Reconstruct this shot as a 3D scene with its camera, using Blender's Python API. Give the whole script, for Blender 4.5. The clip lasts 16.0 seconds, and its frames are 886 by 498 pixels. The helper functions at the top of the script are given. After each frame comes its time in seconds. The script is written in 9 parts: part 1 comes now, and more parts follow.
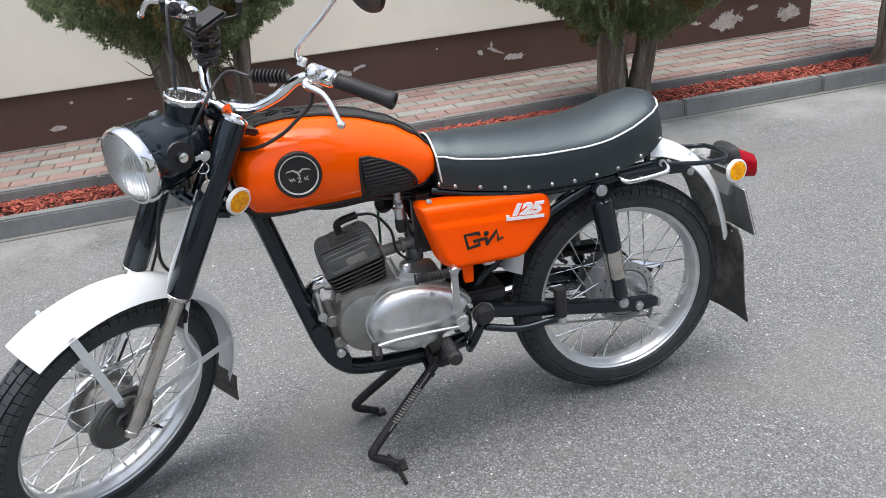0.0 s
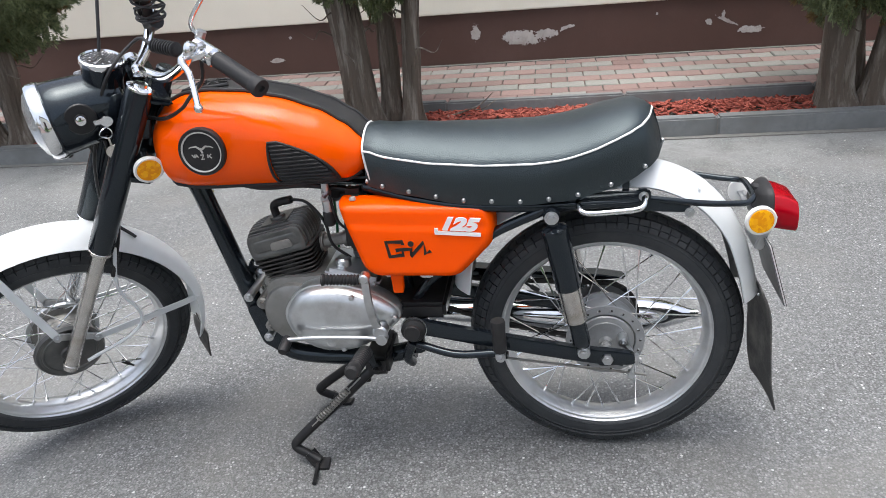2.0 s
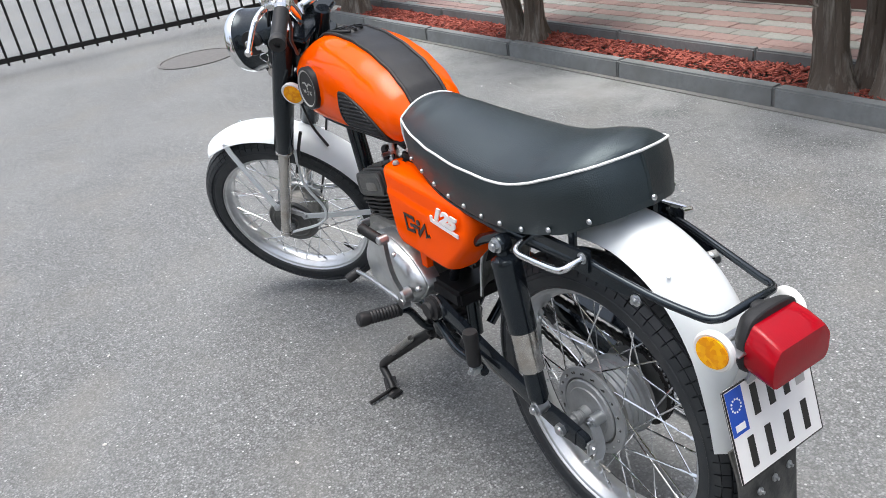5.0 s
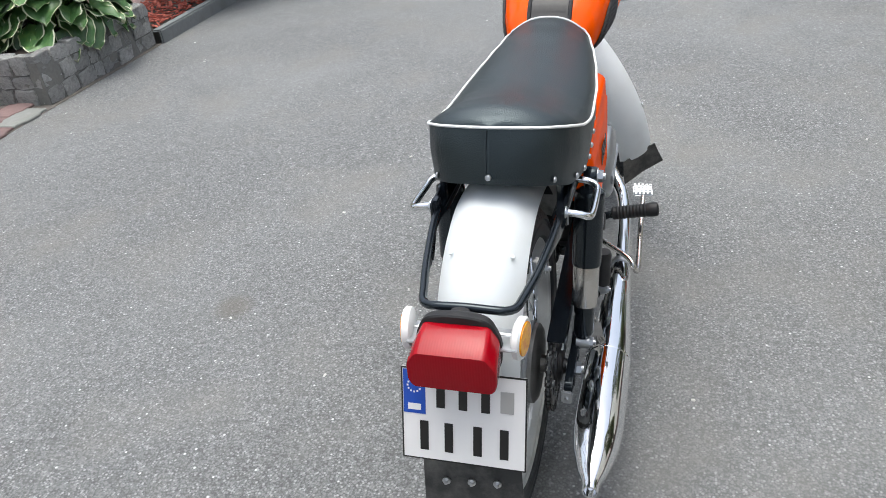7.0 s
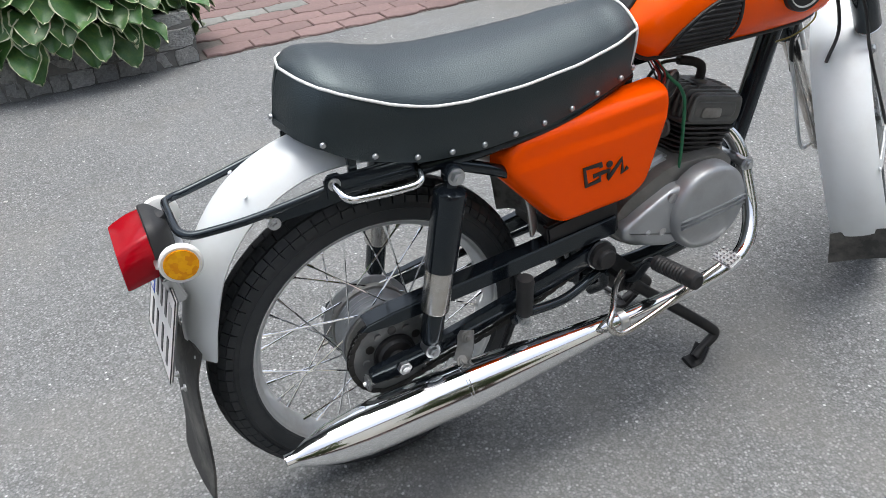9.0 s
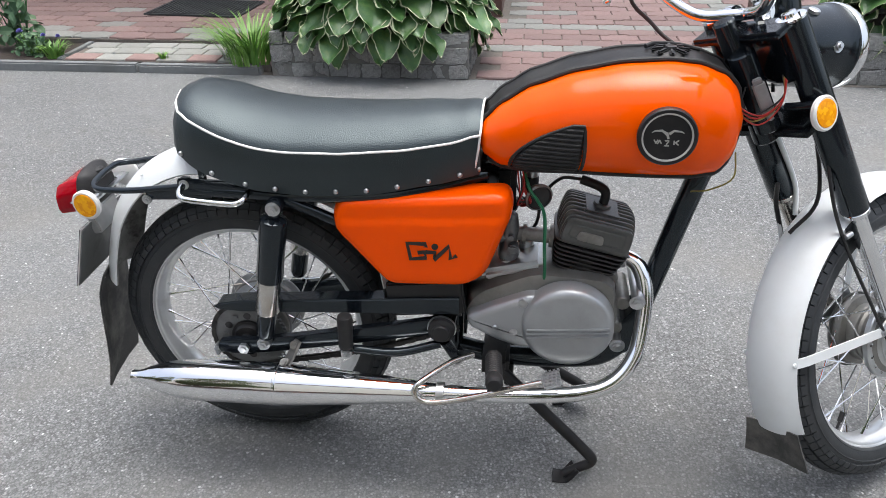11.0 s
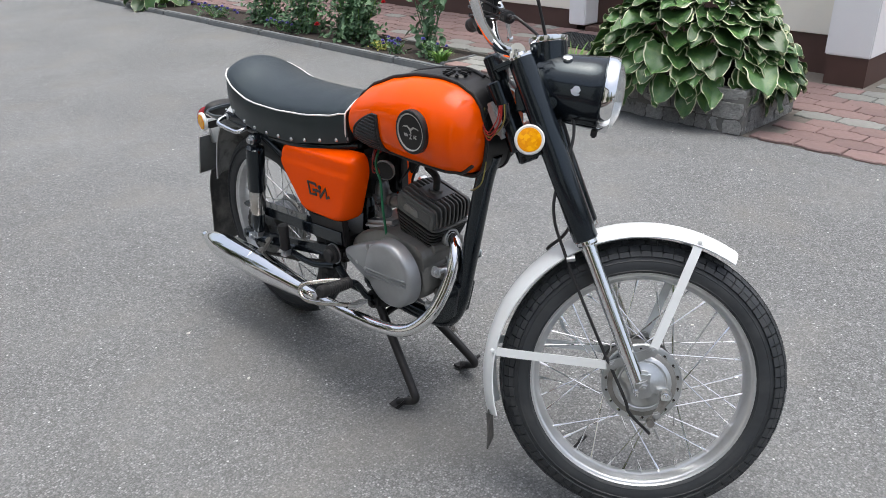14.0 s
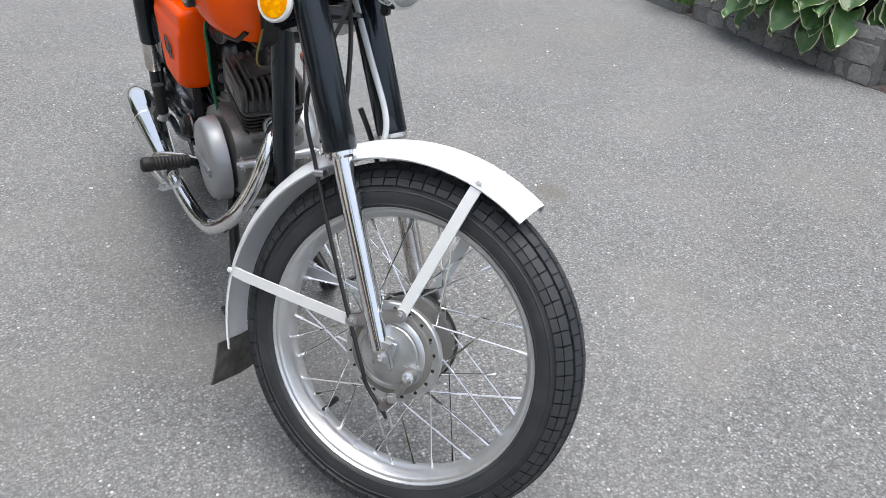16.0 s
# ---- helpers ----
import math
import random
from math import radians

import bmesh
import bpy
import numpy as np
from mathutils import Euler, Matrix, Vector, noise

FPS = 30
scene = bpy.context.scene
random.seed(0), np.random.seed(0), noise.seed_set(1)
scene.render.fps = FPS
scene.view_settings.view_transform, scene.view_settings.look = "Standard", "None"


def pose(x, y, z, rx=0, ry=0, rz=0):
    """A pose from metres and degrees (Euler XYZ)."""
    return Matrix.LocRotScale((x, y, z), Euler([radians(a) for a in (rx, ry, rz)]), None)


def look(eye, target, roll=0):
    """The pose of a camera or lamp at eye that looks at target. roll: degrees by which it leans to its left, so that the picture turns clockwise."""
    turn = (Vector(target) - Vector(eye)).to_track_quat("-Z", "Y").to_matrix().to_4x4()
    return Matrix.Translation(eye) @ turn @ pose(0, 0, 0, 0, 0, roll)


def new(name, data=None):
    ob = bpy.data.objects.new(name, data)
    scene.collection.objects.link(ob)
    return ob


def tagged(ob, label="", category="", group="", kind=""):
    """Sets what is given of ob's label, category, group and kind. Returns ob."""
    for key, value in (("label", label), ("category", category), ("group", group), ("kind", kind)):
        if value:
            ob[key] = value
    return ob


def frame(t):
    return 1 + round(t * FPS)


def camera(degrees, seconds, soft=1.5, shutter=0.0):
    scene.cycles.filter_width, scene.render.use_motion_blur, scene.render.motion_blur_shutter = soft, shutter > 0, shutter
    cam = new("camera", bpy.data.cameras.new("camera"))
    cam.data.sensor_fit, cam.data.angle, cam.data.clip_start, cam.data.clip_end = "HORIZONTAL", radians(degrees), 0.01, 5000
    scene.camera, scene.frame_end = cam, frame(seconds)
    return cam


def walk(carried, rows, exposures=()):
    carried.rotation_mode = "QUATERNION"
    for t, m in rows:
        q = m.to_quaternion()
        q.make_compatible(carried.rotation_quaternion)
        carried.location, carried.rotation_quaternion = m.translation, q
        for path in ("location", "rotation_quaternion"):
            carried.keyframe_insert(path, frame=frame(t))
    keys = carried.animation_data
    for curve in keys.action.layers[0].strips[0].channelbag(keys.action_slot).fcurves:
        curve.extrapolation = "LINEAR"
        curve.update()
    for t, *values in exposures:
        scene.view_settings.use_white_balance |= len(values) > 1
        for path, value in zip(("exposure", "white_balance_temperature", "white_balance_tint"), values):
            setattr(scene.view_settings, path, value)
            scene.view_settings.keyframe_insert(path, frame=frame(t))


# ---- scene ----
cam = camera(59.3, 16.0, soft=0.6)
PATH = [
    (0, (0.958, 1.766, 1.355), (0.494, 0.001, 0.536), -5.6),
    (0.5, (0.796, 1.71, 1.357), (0.412, -0.062, 0.511), -4.9),
    (1, (0.551, 1.712, 1.346), (0.401, -0.096, 0.504), -4.2),
    (1.5, (0.285, 1.701, 1.342), (0.404, -0.104, 0.49), -5.0),
    (2, (0.116, 1.606, 1.324), (0.395, -0.172, 0.451), -5.3),
    (2.5, (-0.034, 1.517, 1.334), (0.434, -0.218, 0.456), -5.8),
    (3, (-0.264, 1.451, 1.328), (0.481, -0.183, 0.447), -5.6),
    (3.5, (-0.489, 1.352, 1.316), (0.531, -0.113, 0.415), -6.7),
    (4, (-0.624, 1.199, 1.298), (0.555, -0.138, 0.39), -6.7),
    (4.2, (-0.683, 1.13, 1.31), (0.573, -0.13, 0.396), -7.1),
    (6.3, (-1.118, 0.136, 1.285), (0.629, 0.12, 0.312), -6.2),
    (6.5, (-1.141, -0.006, 1.306), (0.577, 0.153, 0.294), -5.3),
    (7, (-1.155, -0.257, 1.316), (0.463, 0.277, 0.268), -6.9),
    (7.5, (-1.009, -0.512, 1.267), (0.45, 0.288, 0.158), -4.6),
    (8, (-0.82, -0.739, 1.27), (0.43, 0.357, 0.157), -2.8),
    (8.5, (-0.589, -0.982, 1.252), (0.345, 0.414, 0.167), -4.3),
    (9, (-0.37, -1.11, 1.226), (0.345, 0.416, 0.149), -4.8),
    (9.2, (-0.266, -1.144, 1.228), (0.392, 0.406, 0.148), -4.3),
    (11.3, (0.762, -1.456, 1.344), (0.388, 0.258, 0.385), -1.4),
    (11.5, (0.883, -1.468, 1.353), (0.404, 0.234, 0.419), -1.9),
    (12, (1.247, -1.526, 1.359), (0.555, 0.122, 0.461), -2.2),
    (12.5, (1.472, -1.495, 1.359), (0.72, 0.134, 0.476), -2.4),
    (13, (1.659, -1.369, 1.337), (0.74, 0.177, 0.464), -2.5),
    (13.5, (1.842, -1.313, 1.344), (0.723, 0.1, 0.477), -2.3),
    (14, (2.106, -1.279, 1.355), (0.804, -0.03, 0.493), -1.4),
    (14.5, (2.261, -1.153, 1.349), (0.888, 0.012, 0.478), -0.8),
    (15, (2.366, -0.896, 1.326), (0.945, 0.169, 0.406), 0.7),
    (15.5, (2.419, -0.625, 1.279), (0.98, 0.313, 0.255), 2.1),
    (16, (2.301, -0.403, 1.189), (0.821, 0.407, 0.115), 2.6),
]
walk(cam, [(t, look(eye, target, roll)) for t, eye, target, roll in PATH], exposures=[(0.0, 1.02, 6400, 10), (2.0, 1.07, 6400, 10), (4.0, 1.04, 6400, 10), (6.4, 0.97, 6400, 8), (7.5, 0.89, 6400, 7.5), (9.0, 0.96, 6400, 8.5), (11.4, 1.09, 6450, 10), (12.4, 0.89, 6450, 10), (14.0, 0.84, 6450, 10), (15.0, 0.92, 6450, 10), (16.0, 1.02, 6450, 10)])

# ---- light: bright overcast sky ----
world = bpy.data.worlds.new("overcast")
scene.world = world
world.use_nodes = True
wn, wl = world.node_tree.nodes, world.node_tree.links
wn.clear()
sky = wn.new("ShaderNodeTexSky")
sky.sky_type = "NISHITA"
sky.sun_disc = False
SUN_EL, SUN_AZ = radians(84), radians(35)
sky.sun_elevation, sky.sun_rotation = SUN_EL, SUN_AZ
sky.air_density, sky.dust_density, sky.ozone_density = 1.0, 6.0, 1.0
hsv = wn.new("ShaderNodeHueSaturation")
hsv.inputs["Saturation"].default_value = 0.62
bg = wn.new("ShaderNodeBackground")
bg.inputs["Strength"].default_value = 0.15
wo = wn.new("ShaderNodeOutputWorld")
wl.new(sky.outputs[0], hsv.inputs["Color"])
wl.new(hsv.outputs[0], bg.inputs["Color"])
wl.new(bg.outputs[0], wo.inputs["Surface"])
sun = new("sun", bpy.data.lights.new("sun", "SUN"))
sun.data.energy, sun.data.angle, sun.data.color = 0.8, radians(50), (0.912, 0.978, 1.0)
sdir = Vector((math.sin(SUN_AZ) * math.cos(SUN_EL), math.cos(SUN_AZ) * math.cos(SUN_EL), math.sin(SUN_EL)))
sun.matrix_world = look(sdir * 20, (0, 0, 0))


# ---- materials ----
def mat(name, color, rough=0.5, metal=0.0, coat=0.0, var=0.12, scale=8.0, bump=0.0, bump_scale=200.0,
        speck=None, speck_amt=0.0, rough_var=0.0, obj_var=0.0, stain=None, stain_amt=0.0, stain_scale=3.0):
    m = bpy.data.materials.new(name)
    m.use_nodes = True
    nd, lk = m.node_tree.nodes, m.node_tree.links
    b = nd["Principled BSDF"]
    tc = nd.new("ShaderNodeTexCoord")
    c = (*color, 1)
    nz = nd.new("ShaderNodeTexNoise")
    nz.inputs["Scale"].default_value, nz.inputs["Detail"].default_value = scale, 6
    lk.new(tc.outputs["Object"], nz.inputs["Vector"])
    mix = nd.new("ShaderNodeMix")
    mix.data_type = "RGBA"
    mix.inputs["A"].default_value = tuple(v * (1 - var) for v in color) + (1,)
    mix.inputs["B"].default_value = tuple(min(1, v * (1 + var)) for v in color) + (1,)
    lk.new(nz.outputs["Fac"], mix.inputs["Factor"])
    out = mix.outputs["Result"]
    if stain:
        ns = nd.new("ShaderNodeTexNoise")
        ns.inputs["Scale"].default_value, ns.inputs["Detail"].default_value, ns.inputs["Roughness"].default_value = stain_scale, 8, 0.65
        lk.new(tc.outputs["Object"], ns.inputs["Vector"])
        rp = nd.new("ShaderNodeValToRGB")
        rp.color_ramp.elements[0].position, rp.color_ramp.elements[1].position = 0.48, 0.68
        lk.new(ns.outputs["Fac"], rp.inputs["Fac"])
        ml = nd.new("ShaderNodeMath")
        ml.operation, ml.inputs[1].default_value = "MULTIPLY", stain_amt
        lk.new(rp.outputs["Color"], ml.inputs[0])
        m2 = nd.new("ShaderNodeMix")
        m2.data_type = "RGBA"
        m2.inputs["B"].default_value = (*stain, 1)
        lk.new(ml.outputs[0], m2.inputs["Factor"])
        lk.new(out, m2.inputs["A"])
        out = m2.outputs["Result"]
    if speck:
        vo = nd.new("ShaderNodeTexNoise")
        vo.inputs["Scale"].default_value, vo.inputs["Detail"].default_value = bump_scale, 3
        lk.new(tc.outputs["Object"], vo.inputs["Vector"])
        rp = nd.new("ShaderNodeValToRGB")
        rp.color_ramp.elements[0].position, rp.color_ramp.elements[1].position = 0.55, 0.72
        lk.new(vo.outputs["Fac"], rp.inputs["Fac"])
        ml = nd.new("ShaderNodeMath")
        ml.operation, ml.inputs[1].default_value = "MULTIPLY", speck_amt
        lk.new(rp.outputs["Color"], ml.inputs[0])
        m3 = nd.new("ShaderNodeMix")
        m3.data_type = "RGBA"
        m3.inputs["B"].default_value = (*speck, 1)
        lk.new(ml.outputs[0], m3.inputs["Factor"])
        lk.new(out, m3.inputs["A"])
        out = m3.outputs["Result"]
    if obj_var:
        oi = nd.new("ShaderNodeObjectInfo")
        mr = nd.new("ShaderNodeMapRange")
        mr.inputs["To Min"].default_value, mr.inputs["To Max"].default_value = 1 - obj_var, 1 + obj_var
        lk.new(oi.outputs["Random"], mr.inputs["Value"])
        hv = nd.new("ShaderNodeHueSaturation")
        lk.new(mr.outputs[0], hv.inputs["Value"])
        lk.new(out, hv.inputs["Color"])
        out = hv.outputs[0]
    lk.new(out, b.inputs["Base Color"])
    b.inputs["Roughness"].default_value, b.inputs["Metallic"].default_value = rough, metal
    b.inputs["Coat Weight"].default_value, b.inputs["Coat Roughness"].default_value = coat, 0.04
    if rough_var:
        mr = nd.new("ShaderNodeMapRange")
        mr.inputs["To Min"].default_value, mr.inputs["To Max"].default_value = max(0, rough - rough_var), rough + rough_var
        lk.new(nz.outputs["Fac"], mr.inputs["Value"])
        lk.new(mr.outputs[0], b.inputs["Roughness"])
    if bump:
        nb = nd.new("ShaderNodeTexNoise")
        nb.inputs["Scale"].default_value, nb.inputs["Detail"].default_value = bump_scale, 4
        lk.new(tc.outputs["Object"], nb.inputs["Vector"])
        bp = nd.new("ShaderNodeBump")
        bp.inputs["Strength"].default_value, bp.inputs["Distance"].default_value = bump, 0.002
        lk.new(nb.outputs["Fac"], bp.inputs["Height"])
        lk.new(bp.outputs[0], b.inputs["Normal"])
    return m


ORANGE = mat("orange_gloss_paint", (0.93, 0.094, 0.0002), 0.35, 0, 0.55, 0.04, 5, 0.02, 60)
COVER_ORANGE = mat("orange_cover_paint", (0.93, 0.085, 0.0002), 0.35, 0, 0.30, 0.05, 6, 0.03, 60)
for _m in (ORANGE, COVER_ORANGE):
    _m.node_tree.nodes["Principled BSDF"].inputs["Specular IOR Level"].default_value = 0.0
COVER_ORANGE.node_tree.nodes["Principled BSDF"].inputs["Coat Roughness"].default_value = 0.12
BLACK = mat("black_gloss_paint", (0.008, 0.0105, 0.0145), 0.13, 0, 0.0, 0.2, 9, 0.03, 80, stain=(0.016, 0.015, 0.014), stain_amt=0.3, stain_scale=14, rough_var=0.05)
BLACK_MATT = mat("black_satin_paint", (0.012, 0.012, 0.013), 0.42, 0, 0.0, 0.3, 18, 0.1, 150, stain=(0.05, 0.045, 0.04), stain_amt=0.3, stain_scale=18)
RUBBER = mat("black_rubber", (0.016, 0.016, 0.017), 0.55, 0, 0, 0.3, 25, 0.15, 300, stain=(0.05, 0.047, 0.044), stain_amt=0.25, stain_scale=20)
HUB_GREY = mat("grey_hub_paint", (0.30, 0.31, 0.315), 0.38, 0.35, 0, 0.12, 22, 0.12, 200, stain=(0.12, 0.115, 0.105), stain_amt=0.4, stain_scale=16)
DUSTY_RUBBER = mat("dusty_rubber", (0.036, 0.036, 0.035), 0.7, 0, 0, 0.4, 20, 0.3, 180, stain=(0.20, 0.19, 0.17), stain_amt=0.65, stain_scale=9)
TYRE = mat("tyre_rubber", (0.023, 0.0265, 0.030), 0.58, 0, 0, 0.3, 30, 0.2, 260, stain=(0.062, 0.063, 0.064), stain_amt=0.35, stain_scale=16)
LEATHER = mat("black_grained_vinyl", (0.0060, 0.0095, 0.0115), 0.40, 0, 0, 0.3, 7, 0.45, 420, stain=(0.012, 0.018, 0.021), stain_amt=0.4, stain_scale=7, rough_var=0.07)
LEATHER.node_tree.nodes["Principled BSDF"].inputs["Specular IOR Level"].default_value = 0.82
LEATHER.node_tree.nodes["Principled BSDF"].inputs["Specular Tint"].default_value = (0.80, 0.95, 1.0, 1)
BLACK.node_tree.nodes["Principled BSDF"].inputs["Specular Tint"].default_value = (0.82, 0.95, 1.0, 1)
for _m in (BLACK_MATT, RUBBER):
    _m.node_tree.nodes["Principled BSDF"].inputs["Specular IOR Level"].default_value = 0.38
CHROME = mat("chrome", (0.80, 0.81, 0.82), 0.06, 1, 0, 0.04, 20, 0, 1, rough_var=0.04)
POLISHED = mat("polished_alloy", (0.78, 0.785, 0.79), 0.17, 1, 0, 0.06, 25, 0.05, 120, rough_var=0.06)
CHROME_DULL = mat("dull_chrome", (0.62, 0.60, 0.57), 0.22, 1, 0, 0.2, 30, 0.08, 90, stain=(0.35, 0.27, 0.2), stain_amt=0.5, stain_scale=22, rough_var=0.08)
STEEL = mat("zinc_plated_steel", (0.56, 0.57, 0.58), 0.34, 1, 0, 0.15, 60, 0.1, 200)
ALU = mat("cast_aluminium", (0.58, 0.60, 0.61), 0.31, 0.88, 0, 0.1, 20, 0.10, 320, stain=(0.22, 0.21, 0.2), stain_amt=0.35, stain_scale=14, rough_var=0.06)
CASE_PAINT = mat("silver_grey_case_paint", (0.36, 0.375, 0.385), 0.36, 0.55, 0.1, 0.08, 14, 0.06, 160, stain=(0.22, 0.22, 0.21), stain_amt=0.3, stain_scale=12)
ALU_DARK = mat("dirty_cast_alloy", (0.27, 0.265, 0.25), 0.5, 0.7, 0, 0.25, 22, 0.4, 240, stain=(0.10, 0.09, 0.08), stain_amt=0.5, stain_scale=16)
CASE_ALLOY = mat("dull_case_alloy", (0.25, 0.25, 0.24), 0.42, 0.70, 0, 0.2, 22, 0.3, 240, stain=(0.14, 0.13, 0.115), stain_amt=0.5, stain_scale=15)
HEAD_ALLOY = mat("dark_dirty_alloy", (0.105, 0.107, 0.104), 0.40, 0.5, 0, 0.35, 22, 0.25, 240, stain=(0.22, 0.215, 0.20), stain_amt=0.40, stain_scale=14)
RIM = mat("silver_rim_paint", (0.65, 0.665, 0.675), 0.30, 0.82, 0.10, 0.08, 24, 0.05, 120, stain=(0.3, 0.28, 0.25), stain_amt=0.25, stain_scale=22)
CARB_GREY = mat("oily_grey_zinc", (0.17, 0.18, 0.185), 0.4, 0.6, 0, 0.3, 40, 0.3, 220, stain=(0.06, 0.055, 0.05), stain_amt=0.5, stain_scale=30)
IRON = mat("black_cast_iron", (0.022, 0.021, 0.02), 0.55, 0.2, 0, 0.4, 30, 0.4, 180, stain=(0.07, 0.06, 0.05), stain_amt=0.4, stain_scale=26)
WHITE = mat("silver_white_paint", (0.68, 0.71, 0.72), 0.42, 0, 0.25, 0.03, 4, 0.03, 70, stain=(0.55, 0.55, 0.53), stain_amt=0.3, stain_scale=9)
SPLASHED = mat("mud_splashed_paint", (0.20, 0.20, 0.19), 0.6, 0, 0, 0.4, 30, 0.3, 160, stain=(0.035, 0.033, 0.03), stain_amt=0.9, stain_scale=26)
WHITE_PLASTIC = mat("white_plastic", (0.75, 0.75, 0.73), 0.4, 0, 0, 0.03, 10)
DECAL = mat("white_decal", (0.82, 0.80, 0.78), 0.4, 0, 0, 0.04, 20)
INK = mat("black_ink", (0.012, 0.010, 0.009), 0.35, 0, 0, 0.1, 20)
SILVER_INK = mat("silver_print", (0.45, 0.44, 0.42), 0.4, 0.3, 0, 0.1, 20)
BLUE = mat("blue_plate_band", (0.01, 0.07, 0.42), 0.4, 0, 0, 0.05, 20)
GREY_BACK = mat("worn_plate_back", (0.16, 0.165, 0.165), 0.45, 0.4, 0, 0.3, 20, 0.1, 90, stain=(0.05, 0.05, 0.045), stain_amt=0.5, stain_scale=20)
CABLE = mat("black_cable", (0.014, 0.014, 0.015), 0.45, 0, 0, 0.1, 30)
GREEN_HOSE = mat("green_cable", (0.01, 0.14, 0.06), 0.4, 0, 0, 0.1, 30)
RED_WIRE = mat("red_wire", (0.35, 0.02, 0.015), 0.45, 0, 0, 0.1, 30)
OLIVE_WIRE = mat("olive_wire", (0.22, 0.19, 0.04), 0.45, 0, 0, 0.1, 30)


def lens_mat(name, color, rough, cell, trans=0.0):
    m = mat(name, color, rough, 0, 0.6, 0.1, 40)
    nd, lk = m.node_tree.nodes, m.node_tree.links
    b = nd["Principled BSDF"]
    b.inputs["Transmission Weight"].default_value = trans
    vo = nd.new("ShaderNodeTexVoronoi")
    vo.inputs["Scale"].default_value = cell
    tc = nd.new("ShaderNodeTexCoord")
    lk.new(tc.outputs["Object"], vo.inputs["Vector"])
    bp = nd.new("ShaderNodeBump")
    bp.inputs["Strength"].default_value, bp.inputs["Distance"].default_value = 0.30, 0.0015
    lk.new(vo.outputs["Distance"], bp.inputs["Height"])
    lk.new(bp.outputs[0], b.inputs["Normal"])
    return m


AMBER = lens_mat("amber_reflector", (0.94, 0.345, 0.001), 0.14, 150)
_n, _l = AMBER.node_tree.nodes, AMBER.node_tree.links
_n["Bump"].inputs["Strength"].default_value = 0.10
_n["Principled BSDF"].inputs["Coat Weight"].default_value = 0.2
_n["Principled BSDF"].inputs["Specular IOR Level"].default_value = 0.2
_vs, _vr = _n.new("ShaderNodeSeparateColor"), _n.new("ShaderNodeValToRGB")
_vr.color_ramp.elements[0].color, _vr.color_ramp.elements[1].color = (0.82, 0.29, 0.0002, 1), (0.97, 0.46, 0.0015, 1)
_vr.color_ramp.elements[0].position, _vr.color_ramp.elements[1].position = 0.35, 0.9
_l.new(_n["Voronoi Texture"].outputs["Color"], _vs.inputs["Color"])
_l.new(_vs.outputs["Red"], _vr.inputs["Fac"])
_l.new(_vr.outputs["Color"], _n["Principled BSDF"].inputs["Base Color"])
RED_LENS = lens_mat("red_lens", (0.29, 0.0008, 0.007), 0.12, 120)
_n, _l = RED_LENS.node_tree.nodes, RED_LENS.node_tree.links
_n["Principled BSDF"].inputs["Specular IOR Level"].default_value = 0.08
_n["Principled BSDF"].inputs["Coat Weight"].default_value = 0.35
_rw = _n.new("ShaderNodeTexWave")
_rw.bands_direction = "Y"
_rw.inputs["Scale"].default_value = 80
_rt = _n.new("ShaderNodeTexCoord")
_rb = _n.new("ShaderNodeBump")
_rb.inputs["Strength"].default_value, _rb.inputs["Distance"].default_value = 0.15, 0.0010
_l.new(_rt.outputs["Object"], _rw.inputs["Vector"])
_l.new(_rw.outputs["Fac"], _rb.inputs["Height"])
_l.new(_rb.outputs[0], _n["Principled BSDF"].inputs["Normal"])
GLASS = bpy.data.materials.new("lamp_glass")
GLASS.use_nodes = True
_g = GLASS.node_tree.nodes["Principled BSDF"]
_g.inputs["Base Color"].default_value = (0.95, 0.96, 0.96, 1)
_g.inputs["Roughness"].default_value = 0.05
_g.inputs["Transmission Weight"].default_value = 1.0
_g.inputs["IOR"].default_value = 1.45
_w = GLASS.node_tree.nodes.new("ShaderNodeTexWave")
_w.inputs["Scale"].default_value = 55
_t = GLASS.node_tree.nodes.new("ShaderNodeTexCoord")
_b = GLASS.node_tree.nodes.new("ShaderNodeBump")
_b.inputs["Strength"].default_value, _b.inputs["Distance"].default_value = 0.35, 0.002
GLASS.node_tree.links.new(_t.outputs["Object"], _w.inputs["Vector"])
GLASS.node_tree.links.new(_w.outputs["Fac"], _b.inputs["Height"])
GLASS.node_tree.links.new(_b.outputs[0], _g.inputs["Normal"])


